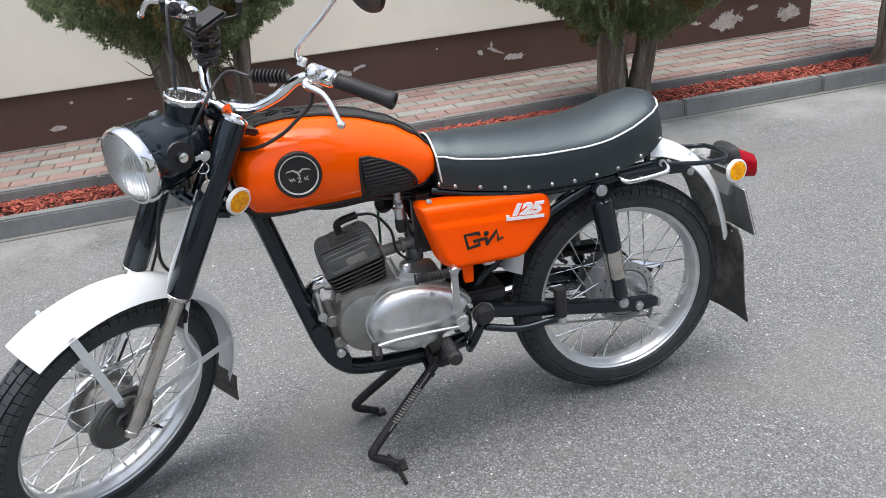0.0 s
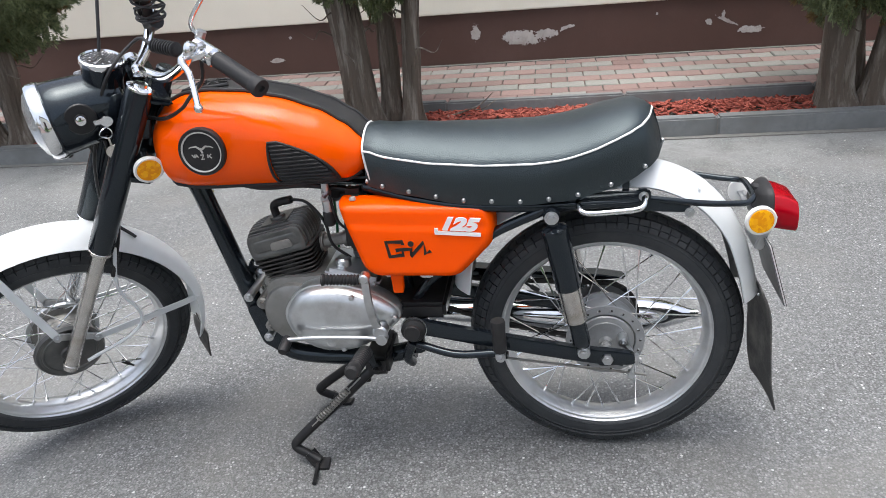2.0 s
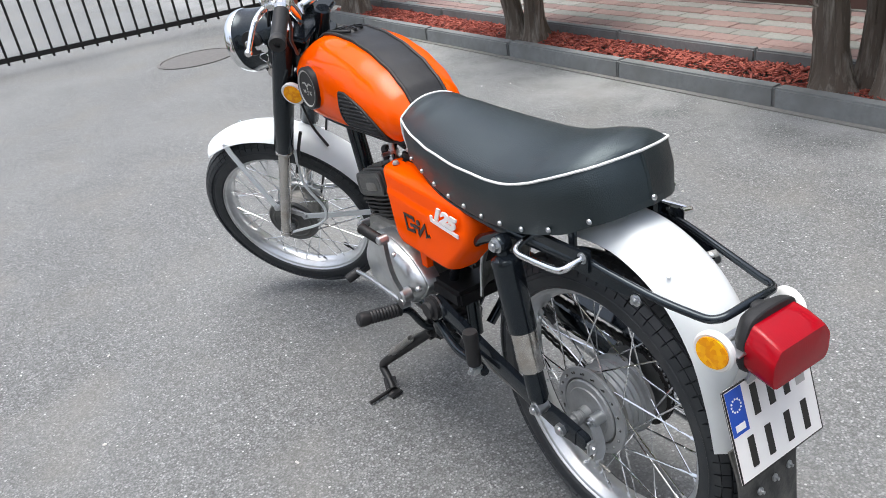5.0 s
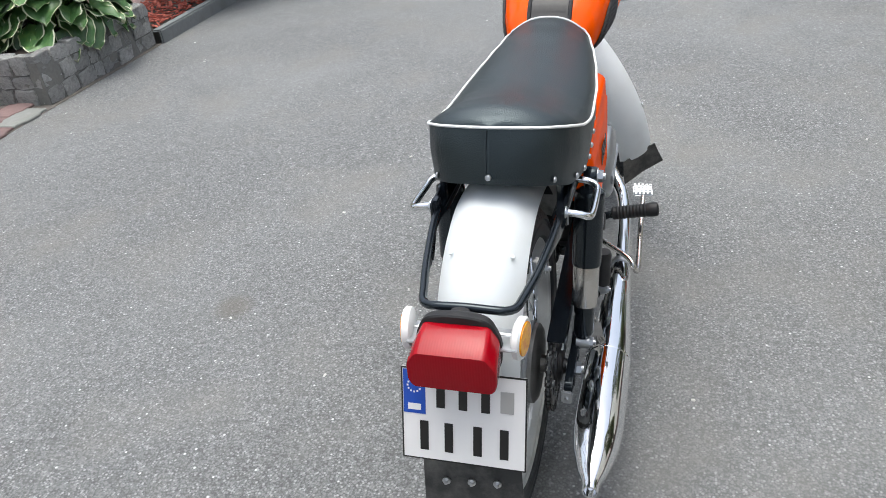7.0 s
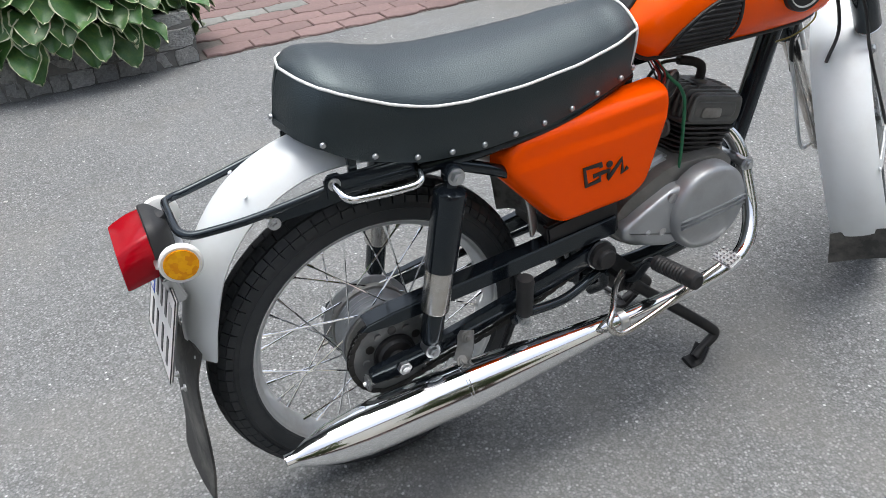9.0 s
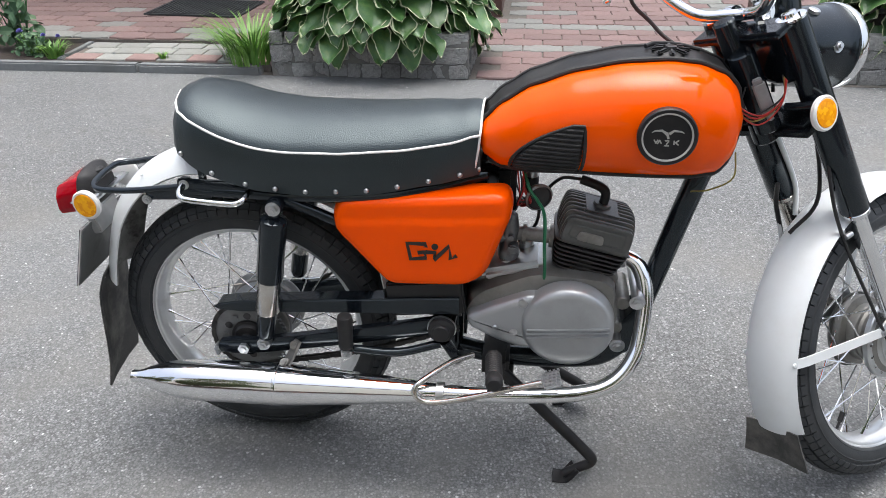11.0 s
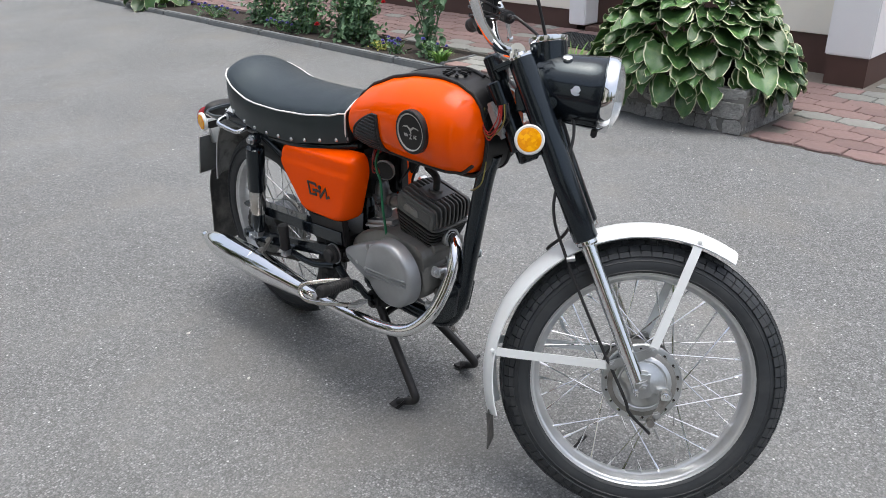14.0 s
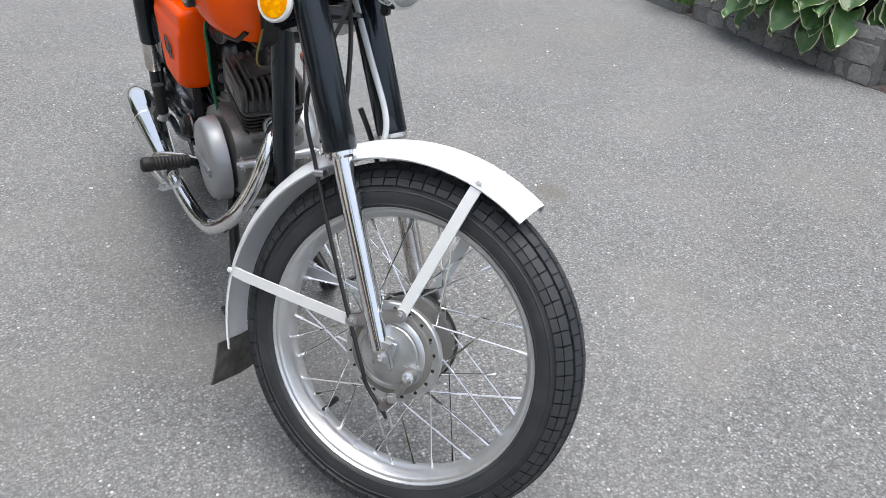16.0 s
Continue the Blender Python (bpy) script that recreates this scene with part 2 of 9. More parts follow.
def asphalt_mat():
    m = bpy.data.materials.new("old_asphalt")
    m.use_nodes = True
    nd, lk = m.node_tree.nodes, m.node_tree.links
    b = nd["Principled BSDF"]
    tc = nd.new("ShaderNodeTexCoord")

    def noise_ramp(scale, detail, p0, p1, rough=0.6):
        n = nd.new("ShaderNodeTexNoise")
        n.inputs["Scale"].default_value, n.inputs["Detail"].default_value, n.inputs["Roughness"].default_value = scale, detail, rough
        lk.new(tc.outputs["Object"], n.inputs["Vector"])
        r = nd.new("ShaderNodeValToRGB")
        r.color_ramp.elements[0].position, r.color_ramp.elements[1].position = p0, p1
        lk.new(n.outputs["Fac"], r.inputs["Fac"])
        return n, r

    def blend(a, col, fac, amt):
        ml = nd.new("ShaderNodeMath")
        ml.operation, ml.inputs[1].default_value = "MULTIPLY", amt
        lk.new(fac, ml.inputs[0])
        x = nd.new("ShaderNodeMix")
        x.data_type = "RGBA"
        x.inputs["B"].default_value = (*col, 1)
        lk.new(ml.outputs[0], x.inputs["Factor"])
        if isinstance(a, tuple):
            x.inputs["A"].default_value = (*a, 1)
        else:
            lk.new(a, x.inputs["A"])
        return x.outputs["Result"]

    def stones(scale, share, r0, r1):
        vo = nd.new("ShaderNodeTexVoronoi")
        vo.inputs["Scale"].default_value = scale
        lk.new(tc.outputs["Object"], vo.inputs["Vector"])
        sp = nd.new("ShaderNodeValToRGB")
        sp.color_ramp.elements[0].position, sp.color_ramp.elements[1].position = r0, r1
        sp.color_ramp.elements[0].color, sp.color_ramp.elements[1].color = (1, 1, 1, 1), (0, 0, 0, 1)
        lk.new(vo.outputs["Distance"], sp.inputs["Fac"])
        cs = nd.new("ShaderNodeSeparateColor")
        lk.new(vo.outputs["Color"], cs.inputs["Color"])
        th = nd.new("ShaderNodeMath")
        th.operation, th.inputs[1].default_value = "GREATER_THAN", 1 - share
        lk.new(cs.outputs["Red"], th.inputs[0])
        mm = nd.new("ShaderNodeMath")
        mm.operation = "MULTIPLY"
        lk.new(sp.outputs["Color"], mm.inputs[0])
        lk.new(th.outputs[0], mm.inputs[1])
        return vo, cs, mm.outputs[0]

    # each stone of the chippings has its own grey
    chip, chip_col, _ = stones(190, 1.0, 0.3, 0.6)
    tone = nd.new("ShaderNodeValToRGB")
    tone.color_ramp.elements[0].position, tone.color_ramp.elements[0].color = 0.0, (0.100, 0.104, 0.105, 1)
    tone.color_ramp.elements[1].position, tone.color_ramp.elements[1].color = 1.0, (0.385, 0.396, 0.394, 1)
    for pos, g in ((0.30, 0.185), (0.84, 0.230)):
        e = tone.color_ramp.elements.new(pos)
        e.color = (g * 0.972, g, g * 1.003, 1)
    lk.new(chip_col.outputs["Green"], tone.inputs["Fac"])
    out = tone.outputs["Color"]
    # dark binder in the gaps
    gaps = nd.new("ShaderNodeValToRGB")
    gaps.color_ramp.elements[0].position, gaps.color_ramp.elements[1].position = 0.42, 0.75
    lk.new(chip.outputs["Distance"], gaps.inputs["Fac"])
    out = blend(out, (0.046, 0.048, 0.049), gaps.outputs["Color"], 0.75)
    fine, rf = noise_ramp(330, 3, 0.38, 0.62)
    out = blend(out, (0.258, 0.264, 0.262), rf.outputs["Color"], 0.22)
    _, mid = noise_ramp(70, 4, 0.52, 0.66)
    out = blend(out, (0.071, 0.073, 0.074), mid.outputs["Color"], 0.50)
    _, blot = noise_ramp(26, 5, 0.44, 0.62, 0.7)
    out = blend(out, (0.100, 0.101, 0.098), blot.outputs["Color"], 0.34)
    _, lite = noise_ramp(41, 4, 0.54, 0.68, 0.7)
    out = blend(out, (0.31, 0.315, 0.31), lite.outputs["Color"], 0.30)
    _, _, pale = stones(105, 0.18, 0.22, 0.38)
    out = blend(out, (0.455, 0.462, 0.455), pale, 0.60)
    _, _, pale2 = stones(55, 0.07, 0.13, 0.22)
    out = blend(out, (0.66, 0.665, 0.655), pale2, 0.92)
    _, big = noise_ramp(0.9, 5, 0.42, 0.66)
    out = blend(out, (0.272, 0.280, 0.278), big.outputs["Color"], 0.28)
    _, warm = noise_ramp(1.7, 4, 0.50, 0.75)
    out = blend(out, (0.195, 0.186, 0.165), warm.outputs["Color"], 0.55)
    _, damp = noise_ramp(3.1, 6, 0.52, 0.74, 0.7)
    out = blend(out, (0.118, 0.121, 0.117), damp.outputs["Color"], 0.38)
    # light, dry band of worn binder along the kerb
    sx = nd.new("ShaderNodeSeparateXYZ")
    lk.new(tc.outputs["Object"], sx.inputs[0])
    mr = nd.new("ShaderNodeMapRange")
    mr.inputs["From Min"].default_value, mr.inputs["From Max"].default_value = -1.6, -2.05
    lk.new(sx.outputs["Y"], mr.inputs["Value"])
    _, band = noise_ramp(2.3, 6, 0.35, 0.62)
    mb = nd.new("ShaderNodeMath")
    mb.operation = "MULTIPLY"
    lk.new(mr.outputs[0], mb.inputs[0])
    lk.new(band.outputs["Color"], mb.inputs[1])
    out = blend(out, (0.352, 0.357, 0.352), mb.outputs[0], 0.6)
    # faint oily stain where machines are parked
    ds = nd.new("ShaderNodeVectorMath")
    ds.operation, ds.inputs[1].default_value = "DISTANCE", (0.495, 0.97, 0)
    lk.new(tc.outputs["Object"], ds.inputs[0])
    om = nd.new("ShaderNodeMapRange")
    om.inputs["From Min"].default_value, om.inputs["From Max"].default_value = 0.075, 0.03
    lk.new(ds.outputs["Value"], om.inputs["Value"])
    out = blend(out, (0.12, 0.108, 0.09), om.outputs[0], 0.55)
    wear = nd.new("ShaderNodeHueSaturation")
    wear.inputs["Value"].default_value = 0.92
    lk.new(out, wear.inputs["Color"])
    lk.new(wear.outputs[0], b.inputs["Base Color"])
    b.inputs["Roughness"].default_value = 0.82
    bp = nd.new("ShaderNodeBump")
    bp.inputs["Strength"].default_value, bp.inputs["Distance"].default_value = 0.7, 0.004
    lk.new(fine.outputs["Fac"], bp.inputs["Height"])
    bq = nd.new("ShaderNodeBump")
    bq.inputs["Strength"].default_value, bq.inputs["Distance"].default_value = 0.4, 0.006
    nb = nd.new("ShaderNodeTexNoise")
    nb.inputs["Scale"].default_value = 110
    lk.new(tc.outputs["Object"], nb.inputs["Vector"])
    lk.new(nb.outputs["Fac"], bq.inputs["Height"])
    lk.new(bp.outputs[0], bq.inputs["Normal"])
    lk.new(bq.outputs[0], b.inputs["Normal"])
    return m


ASPHALT = asphalt_mat()
CONCRETE = mat("kerb_concrete", (0.175, 0.185, 0.185), 0.85, 0, 0, 0.25, 40, 0.4, 260, stain=(0.10, 0.10, 0.09), stain_amt=0.5, stain_scale=5, obj_var=0.08)
PAVER_RED = mat("red_paver", (0.245, 0.165, 0.150), 0.85, 0, 0, 0.2, 45, 0.45, 260, stain=(0.22, 0.15, 0.13), stain_amt=0.5, stain_scale=4, obj_var=0.16)
PAVER_GREY = mat("grey_paver", (0.245, 0.25, 0.228), 0.85, 0, 0, 0.2, 45, 0.45, 260, stain=(0.19, 0.18, 0.165), stain_amt=0.5, stain_scale=4, obj_var=0.12)
DRIVE_RED = mat("worn_red_paver", (0.180, 0.118, 0.110), 0.82, 0, 0, 0.25, 30, 0.45, 260, stain=(0.14, 0.098, 0.09), stain_amt=0.6, stain_scale=3, obj_var=0.14)
DRIVE_GREY = mat("worn_grey_paver", (0.195, 0.20, 0.185), 0.82, 0, 0, 0.25, 30, 0.45, 260, stain=(0.14, 0.135, 0.12), stain_amt=0.5, stain_scale=3, obj_var=0.12)
SAND = mat("sandy_joint", (0.13, 0.115, 0.10), 0.95, 0, 0, 0.4, 60, 0.4, 200)
CREAM = mat("cream_render", (0.85, 0.82, 0.725), 0.9, 0, 0, 0.06, 3, 0.5, 90, stain=(0.72, 0.68, 0.58), stain_amt=0.4, stain_scale=1.2)
WHITEWALL = mat("white_render", (0.84, 0.845, 0.85), 0.9, 0, 0, 0.05, 3, 0.4, 90)
BROWN = mat("brown_plinth_paint", (0.085, 0.045, 0.036), 0.6, 0, 0, 0.12, 5, 0.3, 50, stain=(0.12, 0.07, 0.06), stain_amt=0.45, stain_scale=2)
PLASTER = mat("bare_plaster", (0.46, 0.44, 0.425), 0.95, 0, 0, 0.3, 20, 0.5, 120, stain=(0.3, 0.24, 0.22), stain_amt=0.6, stain_scale=12)
DOORWOOD = mat("dark_brown_door", (0.05, 0.022, 0.016), 0.45, 0, 0.2, 0.3, 12, 0.2, 60)
MAT_RUB = mat("doormat_rubber", (0.025, 0.028, 0.03), 0.8, 0, 0, 0.3, 40, 0.6, 140)
SOIL = mat("garden_soil", (0.035, 0.026, 0.02), 0.95, 0, 0, 0.5, 40, 1.0, 120)
LAWN = mat("lawn_soil", (0.05, 0.075, 0.02), 0.95, 0, 0, 0.4, 30, 1.0, 90)
GRASSM = mat("grass_blades", (0.13, 0.20, 0.04), 0.6, 0, 0, 0.35, 3)
BARK = mat("thuja_bark", (0.105, 0.083, 0.064), 0.92, 0, 0, 0.6, 9, 0.9, 70, stain=(0.33, 0.30, 0.26), stain_amt=0.85, stain_scale=16)
_n, _l = BARK.node_tree.nodes, BARK.node_tree.links
_mp = _n.new("ShaderNodeMapping")
_mp.inputs["Scale"].default_value = (1, 1, 0.13)
for _k in [k for k in _l if k.from_node.bl_idname == "ShaderNodeTexCoord"]:
    _to = _k.to_socket
    _src = _k.from_socket
    _l.remove(_k)
    _l.new(_mp.outputs[0], _to)
_l.new(_src, _mp.inputs["Vector"])
_n["Bump"].inputs["Distance"].default_value = 0.012
GRANITE = mat("grey_granite_block", (0.43, 0.43, 0.415), 0.85, 0, 0, 0.55, 7, 0.9, 15, stain=(0.15, 0.15, 0.135), stain_amt=0.6, stain_scale=2.2, speck=(0.62, 0.62, 0.60), speck_amt=0.6, obj_var=0.22)
MORTAR = mat("grey_mortar", (0.17, 0.167, 0.155), 0.95, 0, 0, 0.3, 60, 0.6, 160)
BRICK = mat("red_brick", (0.34, 0.09, 0.045), 0.8, 0, 0, 0.25, 30, 0.4, 160, obj_var=0.15)
IRONWORK = mat("black_ironwork", (0.014, 0.013, 0.012), 0.5, 0.3, 0, 0.3, 30, 0.1, 100)
WOOD = mat("brown_stained_wood", (0.10, 0.045, 0.025), 0.55, 0, 0.1, 0.3, 14, 0.3, 60)
MANHOLE = mat("dark_iron_cover", (0.13, 0.125, 0.12), 0.7, 0.2, 0, 0.3, 25, 0.6, 120)


def island_mat(name, c1, c2, rough=0.8, trans=0.0):
    m = bpy.data.materials.new(name)
    m.use_nodes = True
    nd, lk = m.node_tree.nodes, m.node_tree.links
    b = nd["Principled BSDF"]
    g = nd.new("ShaderNodeNewGeometry")
    r = nd.new("ShaderNodeValToRGB")
    r.color_ramp.elements[0].color, r.color_ramp.elements[1].color = (*c1, 1), (*c2, 1)
    lk.new(g.outputs["Random Per Island"], r.inputs["Fac"])
    lk.new(r.outputs["Color"], b.inputs["Base Color"])
    b.inputs["Roughness"].default_value = rough
    b.inputs["Subsurface Weight"].default_value = 0.0
    return m


MULCH = island_mat("red_bark_mulch", (0.16, 0.028, 0.02), (0.40, 0.10, 0.065), 0.85)
THUJA = island_mat("thuja_foliage", (0.070, 0.100, 0.042), (0.235, 0.265, 0.125), 0.65)
THUJA_DRY = island_mat("dry_thuja_foliage", (0.13, 0.075, 0.025), (0.20, 0.15, 0.05), 0.8)
ROSELEAF = island_mat("rose_leaves", (0.038, 0.10, 0.04), (0.105, 0.195, 0.09), 0.55)
LILY = island_mat("daylily_leaves", (0.065, 0.18, 0.022), (0.165, 0.31, 0.055), 0.5)
PETAL_RED = island_mat("red_petals", (0.35, 0.005, 0.015), (0.55, 0.02, 0.03), 0.6)
PETAL_PINK = island_mat("pink_petals", (0.65, 0.06, 0.16), (0.85, 0.16, 0.28), 0.6)
PETAL_VIOLET = island_mat("violet_petals", (0.08, 0.05, 0.35), (0.30, 0.28, 0.65), 0.6)
YELLOWLEAF = island_mat("yellow_green_leaves", (0.25, 0.28, 0.04), (0.42, 0.40, 0.10), 0.6)
HOSTA = mat("hosta_leaf_green", (0.050, 0.125, 0.036), 0.36, 0, 0, 0.35, 30, 0.3, 60, stain=(0.13, 0.20, 0.045), stain_amt=0.5, stain_scale=5, obj_var=0.4)
HOSTA_EDGE = mat("hosta_leaf_cream_margin", (0.52, 0.54, 0.37), 0.5, 0, 0, 0.3, 20, stain=(0.22, 0.28, 0.06), stain_amt=0.6, stain_scale=14, obj_var=0.2)
GRANITE.node_tree.nodes["Bump"].inputs["Distance"].default_value = 0.05
GRAVEL = mat("white_gravel", (0.5, 0.49, 0.46), 0.9, 0, 0, 0.5, 60, 0.8, 60)


# ---- mesh helpers ----
def part(name, bm, material, parent=None, label="", flat=False, sharp=0.65):
    for f in bm.faces:
        f.smooth = not flat
    if not flat:
        for e in bm.edges:
            if len(e.link_faces) == 2 and e.calc_face_angle(0) > sharp:
                e.smooth = False
    me = bpy.data.meshes.new(name)
    bm.to_mesh(me)
    bm.free()
    for m in material if isinstance(material, (list, tuple)) else [material]:
        me.materials.append(m)
    ob = new(name, me)
    ob.parent = parent
    if label:
        ob["label"] = label
    return ob


def put_copy(name, me, parent, m, label=""):
    ob = new(name, me)
    ob.parent = parent
    ob.matrix_basis = m
    if label:
        ob["label"] = label
    return ob


def bm_new():
    return bmesh.new()


def xf(bm, m):
    bmesh.ops.transform(bm, matrix=m, verts=bm.verts)
    return bm


def join(*bms):
    out = bms[0]
    for b in bms[1:]:
        me = bpy.data.meshes.new("tmp")
        b.to_mesh(me)
        b.free()
        out.from_mesh(me)
        bpy.data.meshes.remove(me)
    return out


def box(sx, sy, sz, at=(0, 0, 0), bev=0.0, rot=(0, 0, 0), seg=2):
    bm = bm_new()
    bmesh.ops.create_cube(bm, size=1)
    bmesh.ops.scale(bm, vec=(sx, sy, sz), verts=bm.verts)
    if bev:
        bmesh.ops.bevel(bm, geom=list(bm.edges), offset=bev, segments=seg, affect="EDGES", clamp_overlap=True)
    return xf(bm, pose(*at, *rot))


def axis_m(direction, at=(0, 0, 0)):
    q = Vector(direction).to_track_quat("Z", "Y")
    return Matrix.Translation(at) @ q.to_matrix().to_4x4()


def lathe(profile, at=(0, 0, 0), direction=(0, 1, 0), seg=32, closed=False):
    """profile: (radius, height) pairs along direction."""
    bm = bm_new()
    rings = []
    for r, h in profile:
        if r < 1e-6:
            rings.append([bm.verts.new((0, 0, h))])
        else:
            rings.append([bm.verts.new((r * math.cos(2 * math.pi * k / seg), r * math.sin(2 * math.pi * k / seg), h)) for k in range(seg)])
    pairs = list(zip(rings, rings[1:]))
    if closed:
        pairs.append((rings[-1], rings[0]))
    for a, b in pairs:
        for k in range(seg):
            j = (k + 1) % seg
            if len(a) == 1 and len(b) == 1:
                continue
            if len(a) == 1:
                bm.faces.new((a[0], b[j], b[k]))
            elif len(b) == 1:
                bm.faces.new((a[k], a[j], b[0]))
            else:
                bm.faces.new((a[k], a[j], b[j], b[k]))
    bmesh.ops.recalc_face_normals(bm, faces=bm.faces)
    return xf(bm, axis_m(direction, at))


def cyl(a, b, r, r2=None, seg=20, bev=0.0):
    a, b = Vector(a), Vector(b)
    h = (b - a).length
    r2 = r if r2 is None else r2
    bv = min(bev, h / 3, r / 2)
    prof = [(0, 0), (r - bv, 0), (r, bv), (r2, h - bv), (r2 - bv, h), (0, h)] if bv else [(0, 0), (r, 0), (r2, h), (0, h)]
    return lathe(prof, a, b - a, seg)


def smooth_path(pts, n=8):
    pts = [Vector(p) for p in pts]
    out = []
    ext = [2 * pts[0] - pts[1]] + pts + [2 * pts[-1] - pts[-2]]
    for i in range(1, len(ext) - 2):
        p0, p1, p2, p3 = ext[i - 1 : i + 3]
        for k in range(n):
            t = k / n
            out.append(0.5 * ((2 * p1) + (p2 - p0) * t + (2 * p0 - 5 * p1 + 4 * p2 - p3) * t * t + (3 * p1 - p0 - 3 * p2 + p3) * t ** 3))
    return out + [pts[-1]]


def sweep(path, section, closed=False, cap=True, scales=None, up=(0, 0, 1), loop_section=True):
    """Sweep a 2D section (u sideways, v up) along a path."""
    bm = bm_new()
    n = len(path)
    rings, side = [], None
    for i, p in enumerate(path):
        d = (path[(i + 1) % n] - path[i - 1]) if closed else (path[min(i + 1, n - 1)] - path[max(i - 1, 0)])
        d.normalize()
        if side is None:
            side = d.cross(Vector(up))
            if side.length < 1e-3:
                side = d.cross(Vector((1, 0, 0)))
        side = (side - d * side.dot(d)).normalized()
        v = side.cross(d)
        s = scales[i] if scales else 1
        rings.append([bm.verts.new(p + side * (a * s) + v * (b * s)) for a, b in section])
    m = len(section)
    for i in range(n if closed else n - 1):
        a, b = rings[i], rings[(i + 1) % n]
        for k in range(m if loop_section else m - 1):
            j = (k + 1) % m
            bm.faces.new((a[k], a[j], b[j], b[k]))
    if cap and not closed and loop_section:
        bm.faces.new(rings[0][::-1])
        bm.faces.new(rings[-1])
    bmesh.ops.recalc_face_normals(bm, faces=bm.faces)
    return bm


def circle(r, seg=12):
    return [(r * math.cos(2 * math.pi * k / seg), r * math.sin(2 * math.pi * k / seg)) for k in range(seg)]


def tube(pts, r, seg=12, n=8, radii=None, closed=False):
    path = smooth_path(pts, n) if len(pts) > 2 else [Vector(p) for p in pts]
    scales = None
    if radii:
        m = len(pts) - 1
        scales = []
        for i in range(len(path)):
            t = i / (len(path) - 1) * m
            k = min(int(t), m - 1)
            scales.append((radii[k] + (radii[k + 1] - radii[k]) * (t - k)) / r)
    return sweep(path, circle(r, seg), closed, True, scales)


def rings_mesh(rings, cap_start=True, cap_end=True):
    bm = bm_new()
    vs = [[bm.verts.new(p) for p in ring] for ring in rings]
    m = len(vs[0])
    for a, b in zip(vs, vs[1:]):
        for k in range(m):
            j = (k + 1) % m
            bm.faces.new((a[k], a[j], b[j], b[k]))
    if cap_start:
        bm.faces.new(vs[0][::-1])
    if cap_end:
        bm.faces.new(vs[-1])
    bmesh.ops.recalc_face_normals(bm, faces=bm.faces)
    return bm


def rounded_poly(pts, r, n=5):
    """A polygon (2D) with rounded corners."""
    out, m = [], len(pts)
    for i in range(m):
        p, a, b = Vector(pts[i]), Vector(pts[i - 1]), Vector(pts[(i + 1) % m])
        rr = min(r, (a - p).length * 0.45, (b - p).length * 0.45)
        s, e = p + (a - p).normalized() * rr, p + (b - p).normalized() * rr
        for k in range(n + 1):
            t = k / n
            out.append((1 - t) ** 2 * s + 2 * t * (1 - t) * p + t * t * e)
    return out


def inset(poly, d):
    c = sum((Vector(p) for p in poly), Vector((0, 0))) / len(poly)
    out, m = [], len(poly)
    for i in range(m):
        a, b = Vector(poly[i - 1]), Vector(poly[(i + 1) % m])
        t = (b - a).normalized()
        nrm = Vector((-t.y, t.x))
        if nrm.dot(c - Vector(poly[i])) < 0:
            nrm = -nrm
        out.append(Vector(poly[i]) + nrm * d)
    return out


def shell_xz(poly, levels, sgn=1):
    """Rounded slab in the x-z plane: levels of (inset, y)."""
    rings = []
    for d, y in levels:
        q = inset(poly, d) if d else poly
        rings.append([(p[0], sgn * y, p[1]) for p in q])
    return rings_mesh(rings)


def mirror_y(bm):
    xf(bm, Matrix.Diagonal((1, -1, 1, 1)))
    bmesh.ops.reverse_faces(bm, faces=bm.faces)
    return bm


def interp(table, x):
    if x <= table[0][0]:
        return table[0][1]
    for (a, va), (b, vb) in zip(table, table[1:]):
        if x <= b:
            t = (x - a) / (b - a)
            t = t * t * (3 - 2 * t) * 0.35 + t * 0.65
            return va + (vb - va) * t
    return table[-1][1]


def hexbolt(at, direction, r=0.008, h=0.006):
    d = Vector(direction).normalized()
    a = Vector(at)
    return join(cyl(a, a + d * h, r, seg=6), cyl(a - d * 0.001, a + d * 0.0015, r * 1.35, seg=16), cyl(a + d * h, a + d * (h + 0.004), r * 0.55, seg=10))


# ---- the yard: ground, kerbs, walks, houses ----
KERB_Y, WALL_Y, EDGE_Y, HOUSE_Y = -2.315, -3.78, 2.853, 4.62
WALK_Z = 0.10


def structure(name, bm, material, label, flat=True, parent=None):
    ob = part(name, bm, material, parent, "", flat)
    return tagged(ob, label, name.split("_")[0], kind="structure")


def slab(x0, x1, y0, y1, z0, z1, bev=0.0):
    return box(x1 - x0, y1 - y0, z1 - z0, ((x0 + x1) / 2, (y0 + y1) / 2, (z0 + z1) / 2), bev)


g = bm_new()
bmesh.ops.create_grid(g, x_segments=60, y_segments=60, size=60)
structure("ground", g, ASPHALT, "old grey asphalt yard with pale stone specks")

# beds and bases of the walks
structure("walk_base", slab(-14, 7.3, WALL_Y - 0.02, -2.80, -0.02, WALK_Z - 0.012), SAND, "sandy bedding under the paved walk")
structure("bed_soil", slab(-14, 6.15, -2.74, KERB_Y - 0.07, -0.02, 0.055), SOIL, "dark soil of the planting strip under the trees")
structure("rear_walk_base", slab(-14, -0.97, 3.30, HOUSE_Y + 0.1, -0.02, 0.078), SAND, "sandy bedding of the paving before the house")
structure("drive_base", slab(-0.97, 7.3, EDGE_Y + 0.012, 14, -0.03, 0.003), SAND, "sandy bedding under the paved drive")
structure("flower_bed", slab(-14, -2.22, EDGE_Y + 0.06, 3.30, -0.02, 0.05), SOIL, "dark soil of the flower bed along the kerb")
